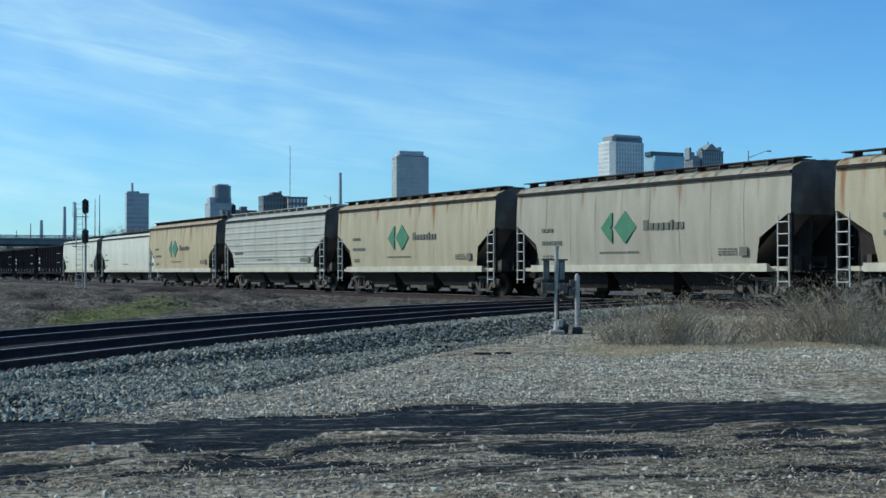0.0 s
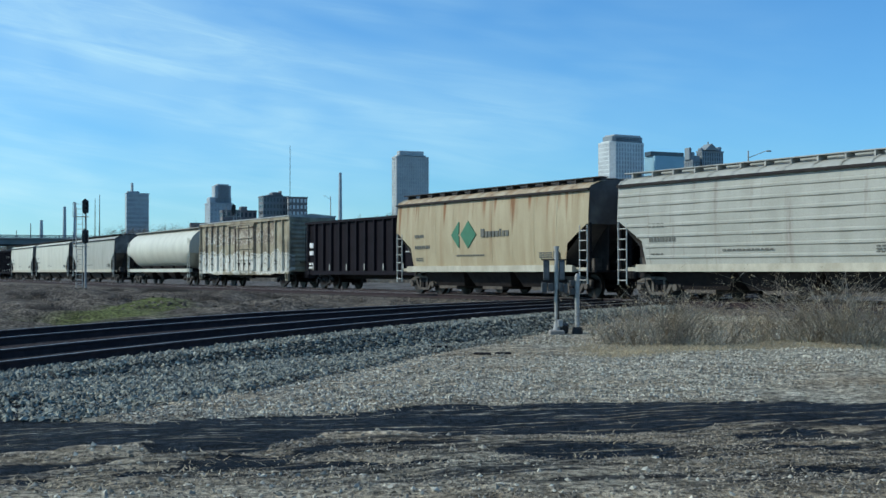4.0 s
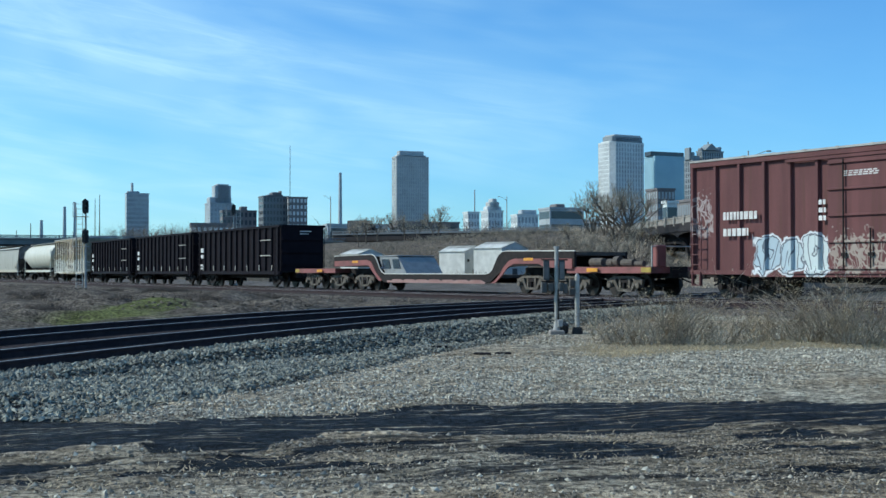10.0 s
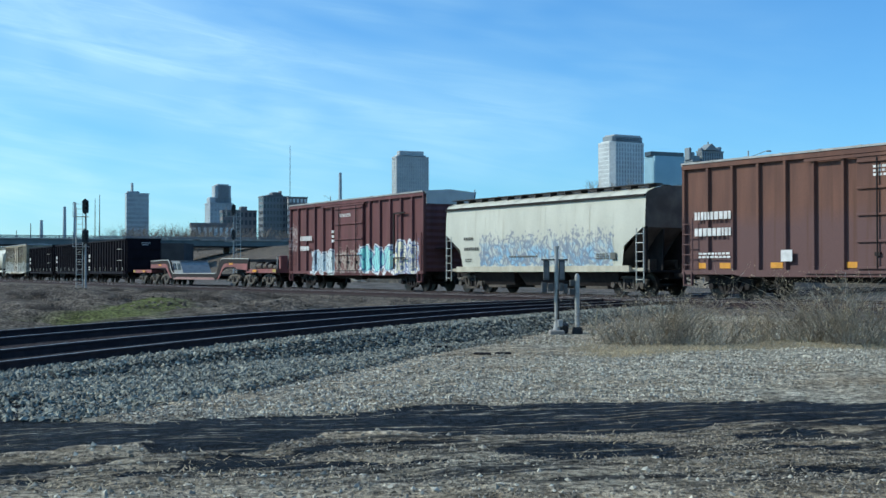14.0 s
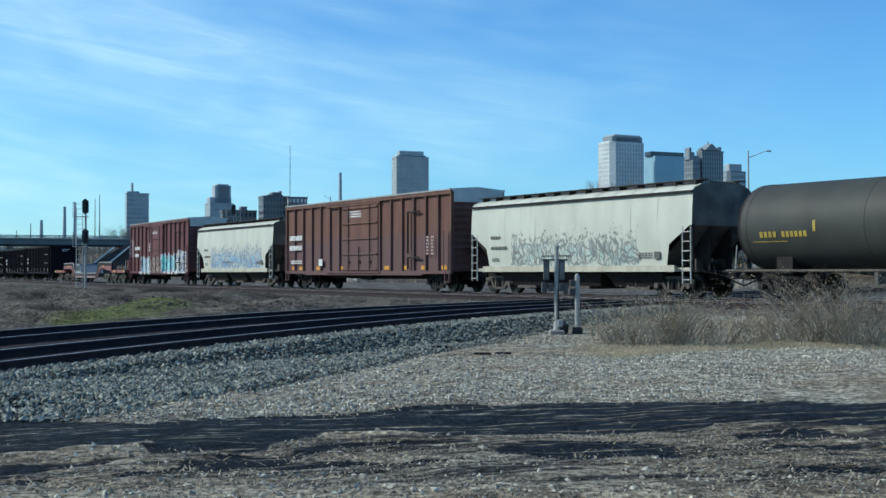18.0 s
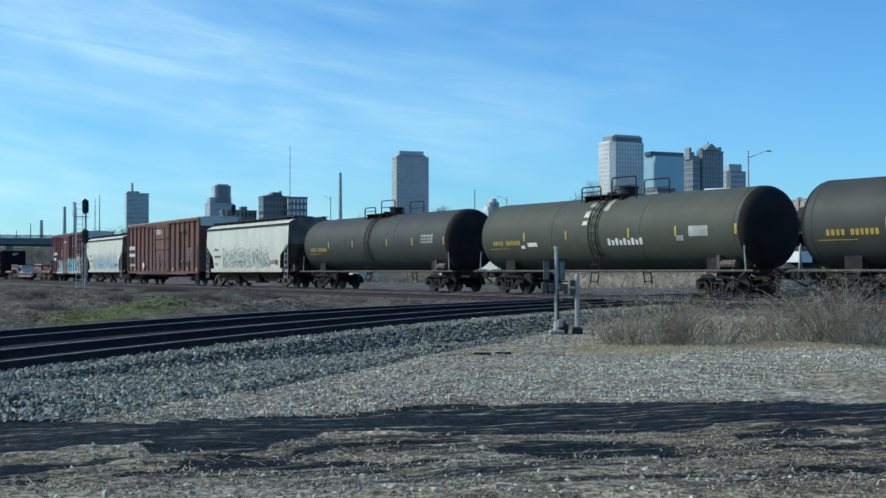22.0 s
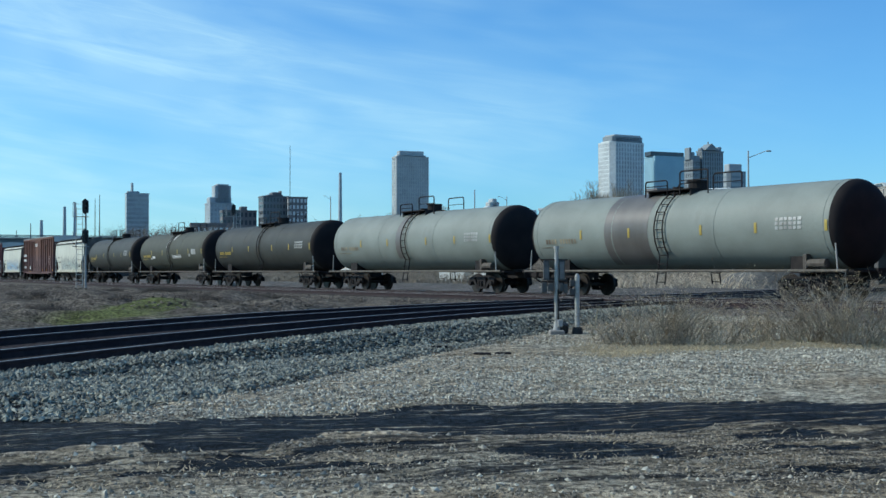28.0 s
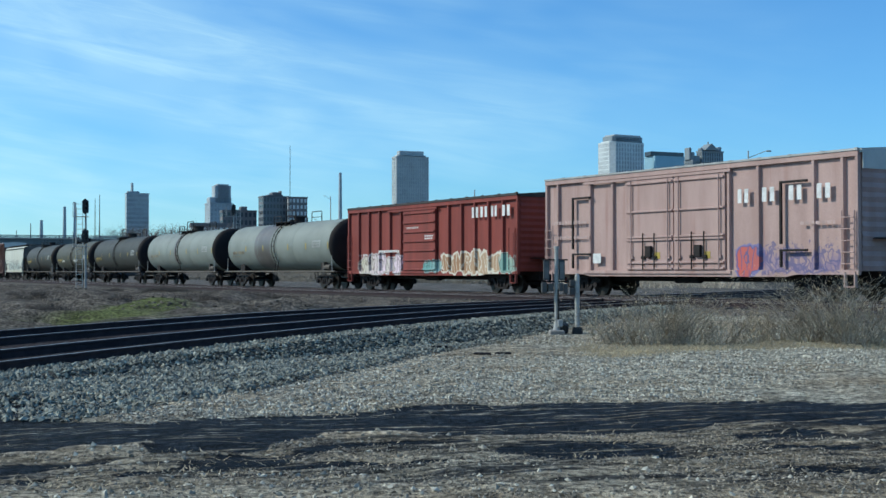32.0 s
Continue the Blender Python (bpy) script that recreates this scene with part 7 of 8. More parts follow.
# ---- dry growth ----
def strands(name, pts, rnd_seed, n, h, spread, material, lean=0.35, r=0.006, forks=2):
    """Thin dry stems, each a bent tapering blade with a few side twigs, joined as one mesh of vertices and triangles."""
    rnd = np.random.RandomState(rnd_seed)
    tris = []

    def blades(a, b, w):
        d = np.stack([b[:, 1] - a[:, 1], a[:, 0] - b[:, 0], np.zeros(len(a))], -1)
        d = d / np.maximum(np.linalg.norm(d, axis=1, keepdims=True), 1e-5) * w
        side = d * 0.4 + np.array((w, 0, 0)) * 0.6
        tris.append(np.stack([a - side, a + side, b], 1))

    c = np.array(pts)[rnd.randint(len(pts), size=n)]
    a0 = c[:, :3] + np.stack([rnd.normal(0, spread, n), rnd.normal(0, spread, n), np.full(n, -0.03)], -1)
    hh = (h * rnd.uniform(0.35, 1.0, n) * c[:, 3])[:, None]
    ln = np.stack([rnd.normal(0, lean, n), rnd.normal(0, lean, n), np.ones(n)], -1)
    m1 = a0 + ln * hh * 0.55
    tip = m1 + np.stack([ln[:, 0] * 1.8 + rnd.normal(0, lean, n), ln[:, 1] * 1.8 + rnd.normal(0, lean, n), np.full(n, 0.8)], -1) * hh * 0.5
    blades(a0, m1 + (m1 - a0) * 0.1, r * 1.5)
    blades(a0 + (m1 - a0) * 0.8, tip, r)
    for _k in range(forks):
        t = rnd.uniform(0.3, 0.95, n)[:, None]
        s0 = np.where(t < 0.6, a0 + (m1 - a0) * t, m1 + (tip - m1) * (t - 0.5))
        e = s0 + np.stack([rnd.normal(0, 0.6, n), rnd.normal(0, 0.6, n), rnd.uniform(0.1, 0.8, n)], -1) * hh * 0.32
        blades(s0, e, r * 0.8)
    v = np.concatenate(tris).reshape(-1, 3)
    me = bpy.data.meshes.new(name)
    me.from_pydata(v.tolist(), [], np.arange(len(v)).reshape(-1, 3).tolist())
    me.materials.append(M[material])
    return me


def flecks(name, at, rnd, size, material):
    """Small dry leaves: one bent triangle pair each, scattered round points."""
    n = len(at)
    d1, d2 = rnd.normal(0, 1, (n, 3)), rnd.normal(0, 1, (n, 3))
    d1 /= np.linalg.norm(d1, axis=1, keepdims=True)
    d2 /= np.linalg.norm(d2, axis=1, keepdims=True)
    w = size * rnd.uniform(0.5, 1.4, (n, 1))
    v = np.stack([at, at + d1 * w, at + d1 * w * 0.6 + d2 * w * 0.5, at + d1 * w * 1.7 + d2 * w * 0.2], 1).reshape(-1, 3)
    f = np.array([(0, 1, 2), (1, 3, 2)])[None] + (np.arange(n) * 4)[:, None, None]
    me = bpy.data.meshes.new(name)
    me.from_pydata(v.tolist(), [], f.reshape(-1, 3).tolist())
    me.materials.append(M[material])
    return me


def shrub(u, d, width, h, n, seed, label="tangled dry brown roadside shrub"):
    """Arching stems from a few roots, with side twigs and clumps of dry leaves."""
    cx = (u - 784) * d / FOC
    rnd = np.random.RandomState(seed)
    s = thing("shrub", label, "shrub", "dry shrubs along the track")
    tris, leaf = [], []
    for _ in range(n):
        x, y = cx + rnd.normal(0, width * 0.22), d + rnd.normal(0, 0.3)
        p = np.array((x, y, gz_at(x, y) - 0.03))
        away = np.array(((x - cx) / width * 1.6 + rnd.normal(0, 0.35), rnd.normal(0, 0.4), 1.0))
        ln = h * rnd.uniform(0.45, 1.05) / 5
        rad = 0.009
        for k in range(5):
            q = p + away * ln
            side = np.array((rad, rad * 0.3, 0))
            tris.append((p - side, p + side, q + side * 0.7))
            tris.append((p - side, q + side * 0.7, q - side * 0.7))
            for _f in range(3):
                e = p + (q - p) * rnd.uniform(0, 1)
                g = e + np.array((rnd.normal(0, 0.7), rnd.normal(0, 0.7), rnd.uniform(-0.2, 0.9))) * ln * rnd.uniform(0.5, 1.3)
                tris.append((e - side * 0.7, e + side * 0.7, g))
                if rnd.rand() < 0.5:
                    leaf.append(g)
            away = away + np.array((rnd.normal(0, 0.22) + away[0] * 0.12, rnd.normal(0, 0.22), -0.13 * k))
            rad *= 0.86
            p = q
    v = np.array(tris).reshape(-1, 3)
    me = bpy.data.meshes.new("branchwork")
    me.from_pydata(v.tolist(), [], np.arange(len(v)).reshape(-1, 3).tolist())
    me.materials.append(M["twig"])
    new("branchwork", me).parent = s
    at = np.repeat(np.array(leaf), 4, 0) + rnd.normal(0, 0.04, (len(leaf) * 4, 3))
    pale = wave(at[:, 0] * 1.0, at[:, 2] * 1.3, seed, 6.0) > -0.1
    for name, pick, mt in (("dry_foliage", pale, "weed"), ("dead_leaves", ~pale, "leaf_dark")):
        new(name, flecks(name, at[pick], rnd, 0.027, mt)).parent = s


for k, (u, d, w, h, n) in enumerate(((1088, 26.6, 0.6, 0.50, 20), (1098, 26.2, 0.9, 0.85, 40), (1128, 26.0, 1.0, 0.95, 50), (1160, 25.6, 1.0, 1.10, 64), (1190, 25.6, 0.9, 1.15, 64), (1222, 26.0, 0.9, 0.95, 44),
                                     (1262, 26.4, 1.0, 0.72, 34), (1300, 26.6, 1.0, 0.78, 34), (1340, 26.6, 1.0, 0.80, 36), (1385, 26.6, 0.9, 0.85, 36), (1420, 26.4, 0.9, 1.10, 46), (1452, 26.2, 0.8, 1.35, 56),
                                     (1486, 26.0, 0.8, 1.55, 64), (1515, 26.0, 0.8, 1.30, 52), (1550, 26.0, 0.9, 0.95, 44), (1600, 26.0, 1.2, 1.0, 40))):
    shrub(u, d, w, h * 1.35, int(n * 0.8), 40 + k)
shrub(1494, 25.8, 0.25, 2.0, 7, 60, "tall dry brown weed stalk")
shrub(1478, 26.4, 0.25, 1.7, 6, 62, "tall dry brown weed stalk")
shrub(1210, 26.2, 0.25, 1.45, 5, 61, "tall dry brown weed stalk")

# straw grass fringe along the shrubs and over the lot, and stubble on the bank: kind stuff
rnd = np.random.RandomState(8)
fr = []
for _ in range(900):
    u = rnd.uniform(1035, 1640)
    near_edge = np.interp(u, [1035, 1060, 1160, 1300, 1640], [24.5, 22.6, 23.4, 24.7, 25.4])
    d = near_edge + abs(rnd.normal(0, 1.1)) + 0.3 * rnd.uniform(-1, 1)
    x = (u - 784) * d / FOC
    fr.append((x, d, gz_at(x, d), rnd.uniform(0.6, 1.2)))
tagged(new("dry_grass", strands("dry_grass", fr, 71, 12000, 0.15, 0.22, "straw", 0.6, 0.006, 0)), "fringe of straw-coloured dry grass", "grass", kind="stuff")
fr = []
for _ in range(700):
    d = rnd.uniform(7.5, 30) if rnd.rand() < 0.8 else rnd.uniform(7.5, 12)
    x = rnd.uniform(-0.40, 0.40) * d
    if near_across(x, d) > -3.0 or (-2.8 < d - float(lane_edge(x)) < 0.1 and rnd.rand() < 0.97):
        continue
    fr.append((x, d, gz_at(x, d), rnd.uniform(0.5, 1.1)))
tagged(new("lot_stubble", strands("lot_stubble", fr, 72, 16000, 0.05, 0.4, "weed", 1.2, 0.006, 0)), "short dead grass stubble in the gravel", "grass", kind="stuff")
fr = []
for _ in range(900):
    x, d = rnd.uniform(-34, 6), rnd.uniform(26, 78)
    if near_across(x, d) < 6.6 or far_side(x, d) > -6.8 or abs(x) > 0.4 * d:
        continue
    fr.append((x, d, gz_at(x, d), rnd.uniform(0.4, 1.2)))
tagged(new("bank_stubble", strands("bank_stubble", fr, 73, 15000, 0.20, 0.45, "bank_weed", 0.8, 0.010, 1)), "brown dead weeds on the rough bank", "weeds", kind="stuff")


# dark brush in the creases of the bank: kind stuff
fr = []
for u0, u1, d0, d1 in ((95, 165, 70, 68), (160, 245, 66, 64), (245, 340, 58, 56), (280, 335, 42, 41), (20, 90, 50, 49), (180, 290, 48, 47), (60, 130, 38, 37.5), (330, 420, 50, 49), (400, 520, 56, 54)):
    for k in range(26):
        f = k / 25
        d = d0 + (d1 - d0) * f + 0.5 * math.sin(9 * f + u0) + rnd.normal(0, 0.12)
        x = (u0 + (u1 - u0) * f - 784) * d / FOC
        fr.append((x, d, gz_at(x, d), rnd.uniform(0.5, 1.1) * math.sin(math.pi * (0.12 + 0.76 * f))))
tagged(new("bank_brush", strands("bank_brush", fr, 79, 7000, 0.34, 0.16, "brush_dark", 0.7, 0.012, 2)), "dark dead brush in the creases of the bank", "brush", kind="stuff")


# loose stones: kind stuff
def stones(name, n, seed, place, lo, hi, material, label, flat=0.75):
    rnd = np.random.RandomState(seed)
    base = np.array([(1, 0, 0), (-1, 0, 0), (0, 1, 0), (0, -1, 0), (0, 0, 1), (0, 0, -1)], float)
    tri = np.array([(0, 2, 4), (2, 1, 4), (1, 3, 4), (3, 0, 4), (2, 0, 5), (1, 2, 5), (3, 1, 5), (0, 3, 5)])
    xy = place(rnd, n)
    z = ground_z(xy[:, 0], xy[:, 1])
    n = len(xy)
    sc = rnd.uniform(lo, hi, (n, 1, 1)) * rnd.uniform(0.6, 1.3, (n, 1, 3)) * np.array((1, 1, flat))
    jit = base[None] * rnd.uniform(0.7, 1.2, (n, 6, 1)) + rnd.normal(0, 0.16, (n, 6, 3))
    an = rnd.uniform(0, 6.28, n)
    tl = rnd.normal(0, 0.5, n)
    v = jit * sc
    c, s = np.cos(tl)[:, None], np.sin(tl)[:, None]
    v = np.stack([v[..., 0], v[..., 1] * c - v[..., 2] * s, v[..., 1] * s + v[..., 2] * c], -1)
    c, s = np.cos(an)[:, None], np.sin(an)[:, None]
    v = np.stack([v[..., 0] * c - v[..., 1] * s, v[..., 0] * s + v[..., 1] * c, v[..., 2]], -1)
    v = v + np.stack([xy[:, 0], xy[:, 1], z + 0.25 * sc[:, 0, 2]], -1)[:, None, :]
    f = tri[None] + (np.arange(n) * 6)[:, None, None]
    me = bpy.data.meshes.new(name)
    me.from_pydata(v.reshape(-1, 3).tolist(), [], f.reshape(-1, 3).tolist())
    me.materials.append(M[material])
    return tagged(new(name, me), label, "stones", kind="stuff")


def on_shoulder(rnd, n):
    s, u = rnd.uniform(-8, 26, n), rnd.uniform(-5.2, -0.15, n)
    x = NX - s * math.sin(NA) - u * math.cos(NA)
    y = NY + s * math.cos(NA) - u * math.sin(NA)
    k = (np.abs(x) < 0.4 * y) & (y > 13) & (u > shoulder_edge(y) + rnd.normal(0, 0.12, n))
    return np.stack([x[k], y[k]], -1)


def on_lot(rnd, n):
    d = 8.4 + 24 * rnd.uniform(0, 1, n) ** 1.1
    x = rnd.uniform(-0.39, 0.39, n) * d
    dark, crest = lane_masks(x, d)
    heaped = wave(x, d, 61, 0.45) + 0.6 * wave(x, d, 62, 1.3)
    k = (near_across(x, d) < shoulder_edge(d) - 0.25) & (smooth(d, 11.5, 14.5) > rnd.uniform(-0.05, 0.9, n)) & (dark < rnd.uniform(0.02, 0.9, n)) & (heaped > rnd.uniform(-1.3, 1.1, n))
    return np.stack([x[k], d[k]], -1)


def on_fore(rnd, n):
    d = 7.8 + 8 * rnd.uniform(0, 1, n) ** 0.8
    x = rnd.uniform(-0.39, 0.39, n) * d
    dark, crest = lane_masks(x, d)
    heaped = wave(x * 0.4, d, 63, 2.2) + 0.8 * wave(x * 0.5, d * 1.4, 64, 6.0)
    k = (dark < rnd.uniform(0.0, 0.75, n)) & (heaped > rnd.uniform(-1.2, 1.2, n))
    return np.stack([x[k], d[k]], -1)


def gravel_heap(u, d, r, h, label="heap of grey gravel beyond the tracks", material="heap_gravel"):
    p = at_view(u, 482, d)
    x0, y0 = p.x, d
    t = thing("gravel_heap", label, "gravel heap", m=pose(x0, y0, gz_at(x0, y0)))
    bm = bmesh.new()
    rnd = random.Random(9)
    rings = []
    for k in range(13):
        f = k / 12
        ring = []
        for i in range(40):
            a = 2 * math.pi * i / 40
            rr = r * (1 - f * 0.97) * (1 + 0.10 * math.sin(2 * a + 1) + 0.05 * math.sin(5 * a)) + rnd.uniform(-0.07, 0.07)
            ring.append((rr * math.cos(a) * 1.25, rr * math.sin(a), h * (f ** 0.9) * (1 - 0.12 * f) - 0.1 + rnd.uniform(-0.04, 0.04)))
        rings.append(ring)
    loft(bm, rings)
    part("gravel_mound", bm, material, t, smooth=True)


gravel_heap(1366, 105, 3.7, 3.1)
gravel_heap(18, 58, 0.75, 0.42, "low dark cinder heap on the rough bank", "cinder_heap")
gravel_heap(-6, 60, 0.7, 0.5, "low dark cinder heap on the rough bank", "cinder_heap")


def on_bank(rnd, n):
    x, y = rnd.uniform(-32, 8, n), rnd.uniform(25, 80, n)
    lumps = wave(x * 0.5, y, 66, 0.7) + 0.5 * wave(x, y, 67, 2.0)
    k = (near_across(x, y) > 5.6) & (far_side(x, y) < -6.6) & (np.abs(x) < 0.39 * y) & (lumps > rnd.uniform(-0.2, 1.2, n))
    return np.stack([x[k], y[k]], -1)


def on_beds(rnd, n):
    s, off = rnd.uniform(-60, 36, n), rnd.uniform(-2.6, 6.8, n)
    p = np.array([track(a, b)[:2] for a, b in zip(s, off)])
    return p


stones("ballast_stones", 52000, 81, on_shoulder, 0.024, 0.054, "stone", "loose grey ballast stones on the track shoulder")
stones("lot_gravel", 110000, 82, on_lot, 0.011, 0.033, "stone_warm", "loose buff gravel on the lot")
stones("fore_grit", 60000, 85, on_fore, 0.006, 0.019, "grit", "small brown grit and clods of the rutted lot", flat=0.6)
stones("bank_clods", 24000, 84, on_bank, 0.03, 0.10, "clod", "brown clods and dead tufts on the rough bank", flat=0.45)
stones("bed_stones", 9000, 83, on_beds, 0.03, 0.06, "bed_stone", "dusty ballast stones of the main line")


# ---- bare trees ----
def bare_tree(u, d, base, h, seed, spread=0.9, label="bare winter tree with fine brown twigs"):
    rnd = random.Random(seed)
    p = at_view(u, 482, d)
    t = thing("tree", label, "tree", "bare trees", pose(p.x, d, base))
    bm = bmesh.new()
    rod(bm, (0, 0, -0.3), (0, 0, h * 0.3), h * 0.022, 7, h * 0.016)
    limbs, twigs = [], []

    def grow(a, dr, ln, r, lev):
        b = a + dr * ln
        (limbs if lev < 3 else twigs).append((a, b, r))
        if lev >= 5:
            return
        for _ in range(3 if lev < 4 else 2):
            nd = (dr + Vector((rnd.gauss(0, 0.5), rnd.gauss(0, 0.5), rnd.gauss(0.1, 0.35))) * spread).normalized()
            grow(a + dr * ln * rnd.uniform(0.55, 1.0), nd, ln * rnd.uniform(0.58, 0.78), r * 0.58, lev + 1)
    for _ in range(4):
        grow(Vector((0, 0, h * rnd.uniform(0.16, 0.3))), Vector((rnd.gauss(0, 0.45), rnd.gauss(0, 0.45), 1)).normalized(), h * 0.27, h * 0.011, 0)
    for a, b, r in limbs:
        rod(bm, a, b, r, 5, r * 0.7)
    part("trunk", bm, "bark", t)
    V, F = [], []
    for a, b, r in twigs:
        w = Vector((max(r, 0.012) * 1.6, 0, 0))
        i = len(V)
        V += [tuple(a - w), tuple(a + w), tuple(b)]
        F.append((i, i + 1, i + 2))
    me = bpy.data.meshes.new("crown")
    me.from_pydata(V, [], F)
    me.materials.append(M["twig"])
    o = new("crown", me)
    o.parent = t


for k, (u, d, b, h) in enumerate(((1050, 190, 3.5, 12), (1070, 185, 3.0, 12), (1085, 175, 3.0, 13), (1105, 172, 2.5, 13.5), (1122, 170, 2.5, 13.5), (1140, 165, 1.0, 8.5), (1008, 180, 4.0, 5), (1095, 150, 0.5, 7), (1128, 145, 0, 6),
                                  (652, 330, 6, 9), (672, 320, 6, 8), (700, 300, 6, 11), (730, 310, 6, 9), (768, 320, 6, 11), (784, 330, 6, 9), (1160, 150, 0, 5), (1065, 140, 0, 5),
                                  (1040, 135, 1.0, 4.5), (1010, 135, 1.5, 4.0), (350, 300, 6, 5), (640, 330, 6, 7))):
    bare_tree(u, d, b, h, 300 + k)
# scrub over the bank: kind stuff
fr = []
for _ in range(900):
    d = rnd.uniform(112, 235)
    u = rnd.uniform(330, 1140)
    x = (u - 784) * d / FOC
    if far_side(x, d) < 40:
        continue
    fr.append((x, d, gz_at(x, d), rnd.uniform(0.3, 1.3)))
tagged(new("bank_scrub", strands("bank_scrub", fr, 75, 15000, 1.5, 1.3, "scrub", 0.6, 0.05, 2)), "brown winter scrub covering the bank behind the yard", "scrub", kind="stuff")

# wooded ridge far behind, and thickets under the viaduct: kind stuff
fr = []
for _ in range(1500):
    d = rnd.uniform(330, 620)
    x = rnd.uniform(-0.45, 0.60) * d
    fr.append((x, d, gz_at(x, d) - 0.5, rnd.uniform(0.5, 1.2)))
tagged(new("far_woods", strands("far_woods", fr, 76, 34000, 9.0, 4.0, "far_twig", 0.30, 0.11, 5)), "bare brown woods far behind the yard", "woods", kind="stuff")
fr = []
for _ in range(260):
    d = rnd.uniform(95, 230)
    u = rnd.uniform(1000, 1330)
    x = (u - 784) * d / FOC
    if far_side(x, d) > 14:
        fr.append((x, d, gz_at(x, d), rnd.uniform(0.3, 1.1)))
tagged(new("yard_thicket", strands("yard_thicket", fr, 77, 9000, 1.7, 1.2, "twig", 0.5, 0.03, 3)), "tangled bare thicket beside the viaduct", "thicket", kind="stuff")

# scraps in the gravel
for x, y, l, w, turn in ((0.75, 23.4, 0.34, 0.14, 4), (1.15, 23.6, 0.3, 0.12, 12), (-0.1, 25.3, 0.4, 0.10, 20), (-1.9, 20.4, 0.4, 0.06, -12)):
    deb = thing("tie_scrap", "dark broken piece of wooden tie in gravel", "scrap", "scraps in the gravel", pose(x, y, gz_at(x, y) - 0.02, 0, 0, turn))
    bm = bmesh.new()
    bevel_box(bm, -l / 2, l / 2, -w / 2, w / 2, 0, 0.06, 0.015)
    part("plank", bm, "dark_steel", deb)


# small bare trees along the top of the bank
for u, v, d, seed in ((648, 370, 245, 131), (634, 382, 240, 132), (668, 374, 244, 135), (716, 376, 250, 133), (742, 380, 248, 137), (776, 356, 245, 134), (766, 368, 243, 136)):
    p = at_view(u, v, d)
    g = gz_at(p.x, d)
    bare_tree(u, d, g, p.z - g, seed)

# ---- the two trains: (car, s of its middle) with s along the track at the reference time ----
left_train, right_train = [], []


def mid(a, b):
    return (a + b) / 2


for k in range(3):
    left_train.append((gondola("black steel gondola with outside stakes, far behind"), -219.0 - 17.0 * (2 - k)))
for k, (a, b) in enumerate(((-211.5, -194.5), (-192.8, -172.6), (-170.9, -151.9))):
    left_train.append((covered_hopper("weathered pale grey covered hopper car", "white_paint" if k < 2 else "grey_paint", body=b - a - 0.6, pull=(b - a) / 2 + 0.4, seed=k), mid(a, b)))
white_cyl = round_hopper("clean white rounded covered hopper car")
left_train.append((white_cyl, mid(-148.3, -129.1)))
graf = boxcar("grimy tan boxcar with graffiti panels", "graf_box_sprayed", top=4.5, pale_end=False, door=(0.8, 3.2), body=16.6, posts=14)
left_train.append((graf, mid(-127.7, -110.9)))
for a, b in ((-108.8, -93.2), (-92.0, -75.9), (-74.9, -59.3)):
    left_train.append((gondola("black steel gondola with outside stakes and white marks", body=15.4, pull=8.3), mid(a, b)))
flat = flat_car("faded red depressed-centre heavy flat car on six trucks")
left_train.append((flat, mid(-57.1, -24.55)))
left_train.append((machine_cab(), mid(-57.1, -24.55)))
brown1 = boxcar("tall red-brown boxcar with blue and white graffiti", "brown_box_sprayed", top=5.09, door=(-0.1, 3.5), body=16.4, posts=14)
left_train.append((brown1, mid(-22.24, -5.81) - 0.14))
hop_a = covered_hopper("white covered hopper with blue graffiti", "white_blue_scrawl", body=14.5, pull=8.3, seed=11)
left_train.append((hop_a, mid(-3.64, 10.85) - 0.16))
brown2 = boxcar("tall orange-brown boxcar with outside posts", "rust_box", top=5.05, door=(0.25, 4.2), body=19.6, pull=10.6, posts=16)
left_train.append((brown2, mid(12.76, 32.39) - 0.06))
hop_b = covered_hopper("white covered hopper with grey graffiti", "white_grey_scrawl", body=14.8, pull=8.3, seed=12)
left_train.append((hop_b, mid(34.13, 48.89)))
tanks = []
for k, (c, paint) in enumerate(((59.34, "tank_black"), (78.85, "tank_olive"), (98.02, "tank_black"), (117.45, "tank_grey"), (136.92, "tank_grey"))):
    tk = tank_car(("black", "dusty black", "black", "grimy grey", "grimy grey")[k] + " tank car with top platform and side ladder", paint)
    tanks.append(tk)
    left_train.append((tk, c))
red = boxcar("oxide-red boxcar with white letters and graffiti", "red_box_sprayed", top=4.5, door=(-0.37, 3.2), body=16.55, posts=14, roof="roof_dark", pale_end=False, rods=False)
left_train.append((red, 155.78))
pink = boxcar("sun-faded pink boxcar with double plug doors", "pink_box_sprayed", top=4.97, door=(-0.23, 5.35), doors=2, body=16.5, posts=(-8.18, -7.4, -5.25, -3.85, -2.98, 2.55, 3.95, 6.4, 7.6, 8.18))
left_train.append((pink, mid(166.07, 182.6)))

for k, (c, paint) in enumerate(((-22.2, "cream_rust"), (-6.85, "grey_paint"), (8.43, "cream"), (23.7, "cream_pale"), (39.1, "cream"))):
    hp = covered_hopper("cream covered potash hopper with green diamond emblem" if k != 1 else "weathered grey covered hopper with ribbed sides",
                        paint, body=13.85, pull=7.6, emblem=0 if k == 1 else (-0.97 if k == 0 else -0.5), seed=20 + k, hatch="dark" if k != 1 else "gal", corr=k == 1, roofcol="rust_roof" if k in (0, 2) else None)
    right_train.append((hp, c))

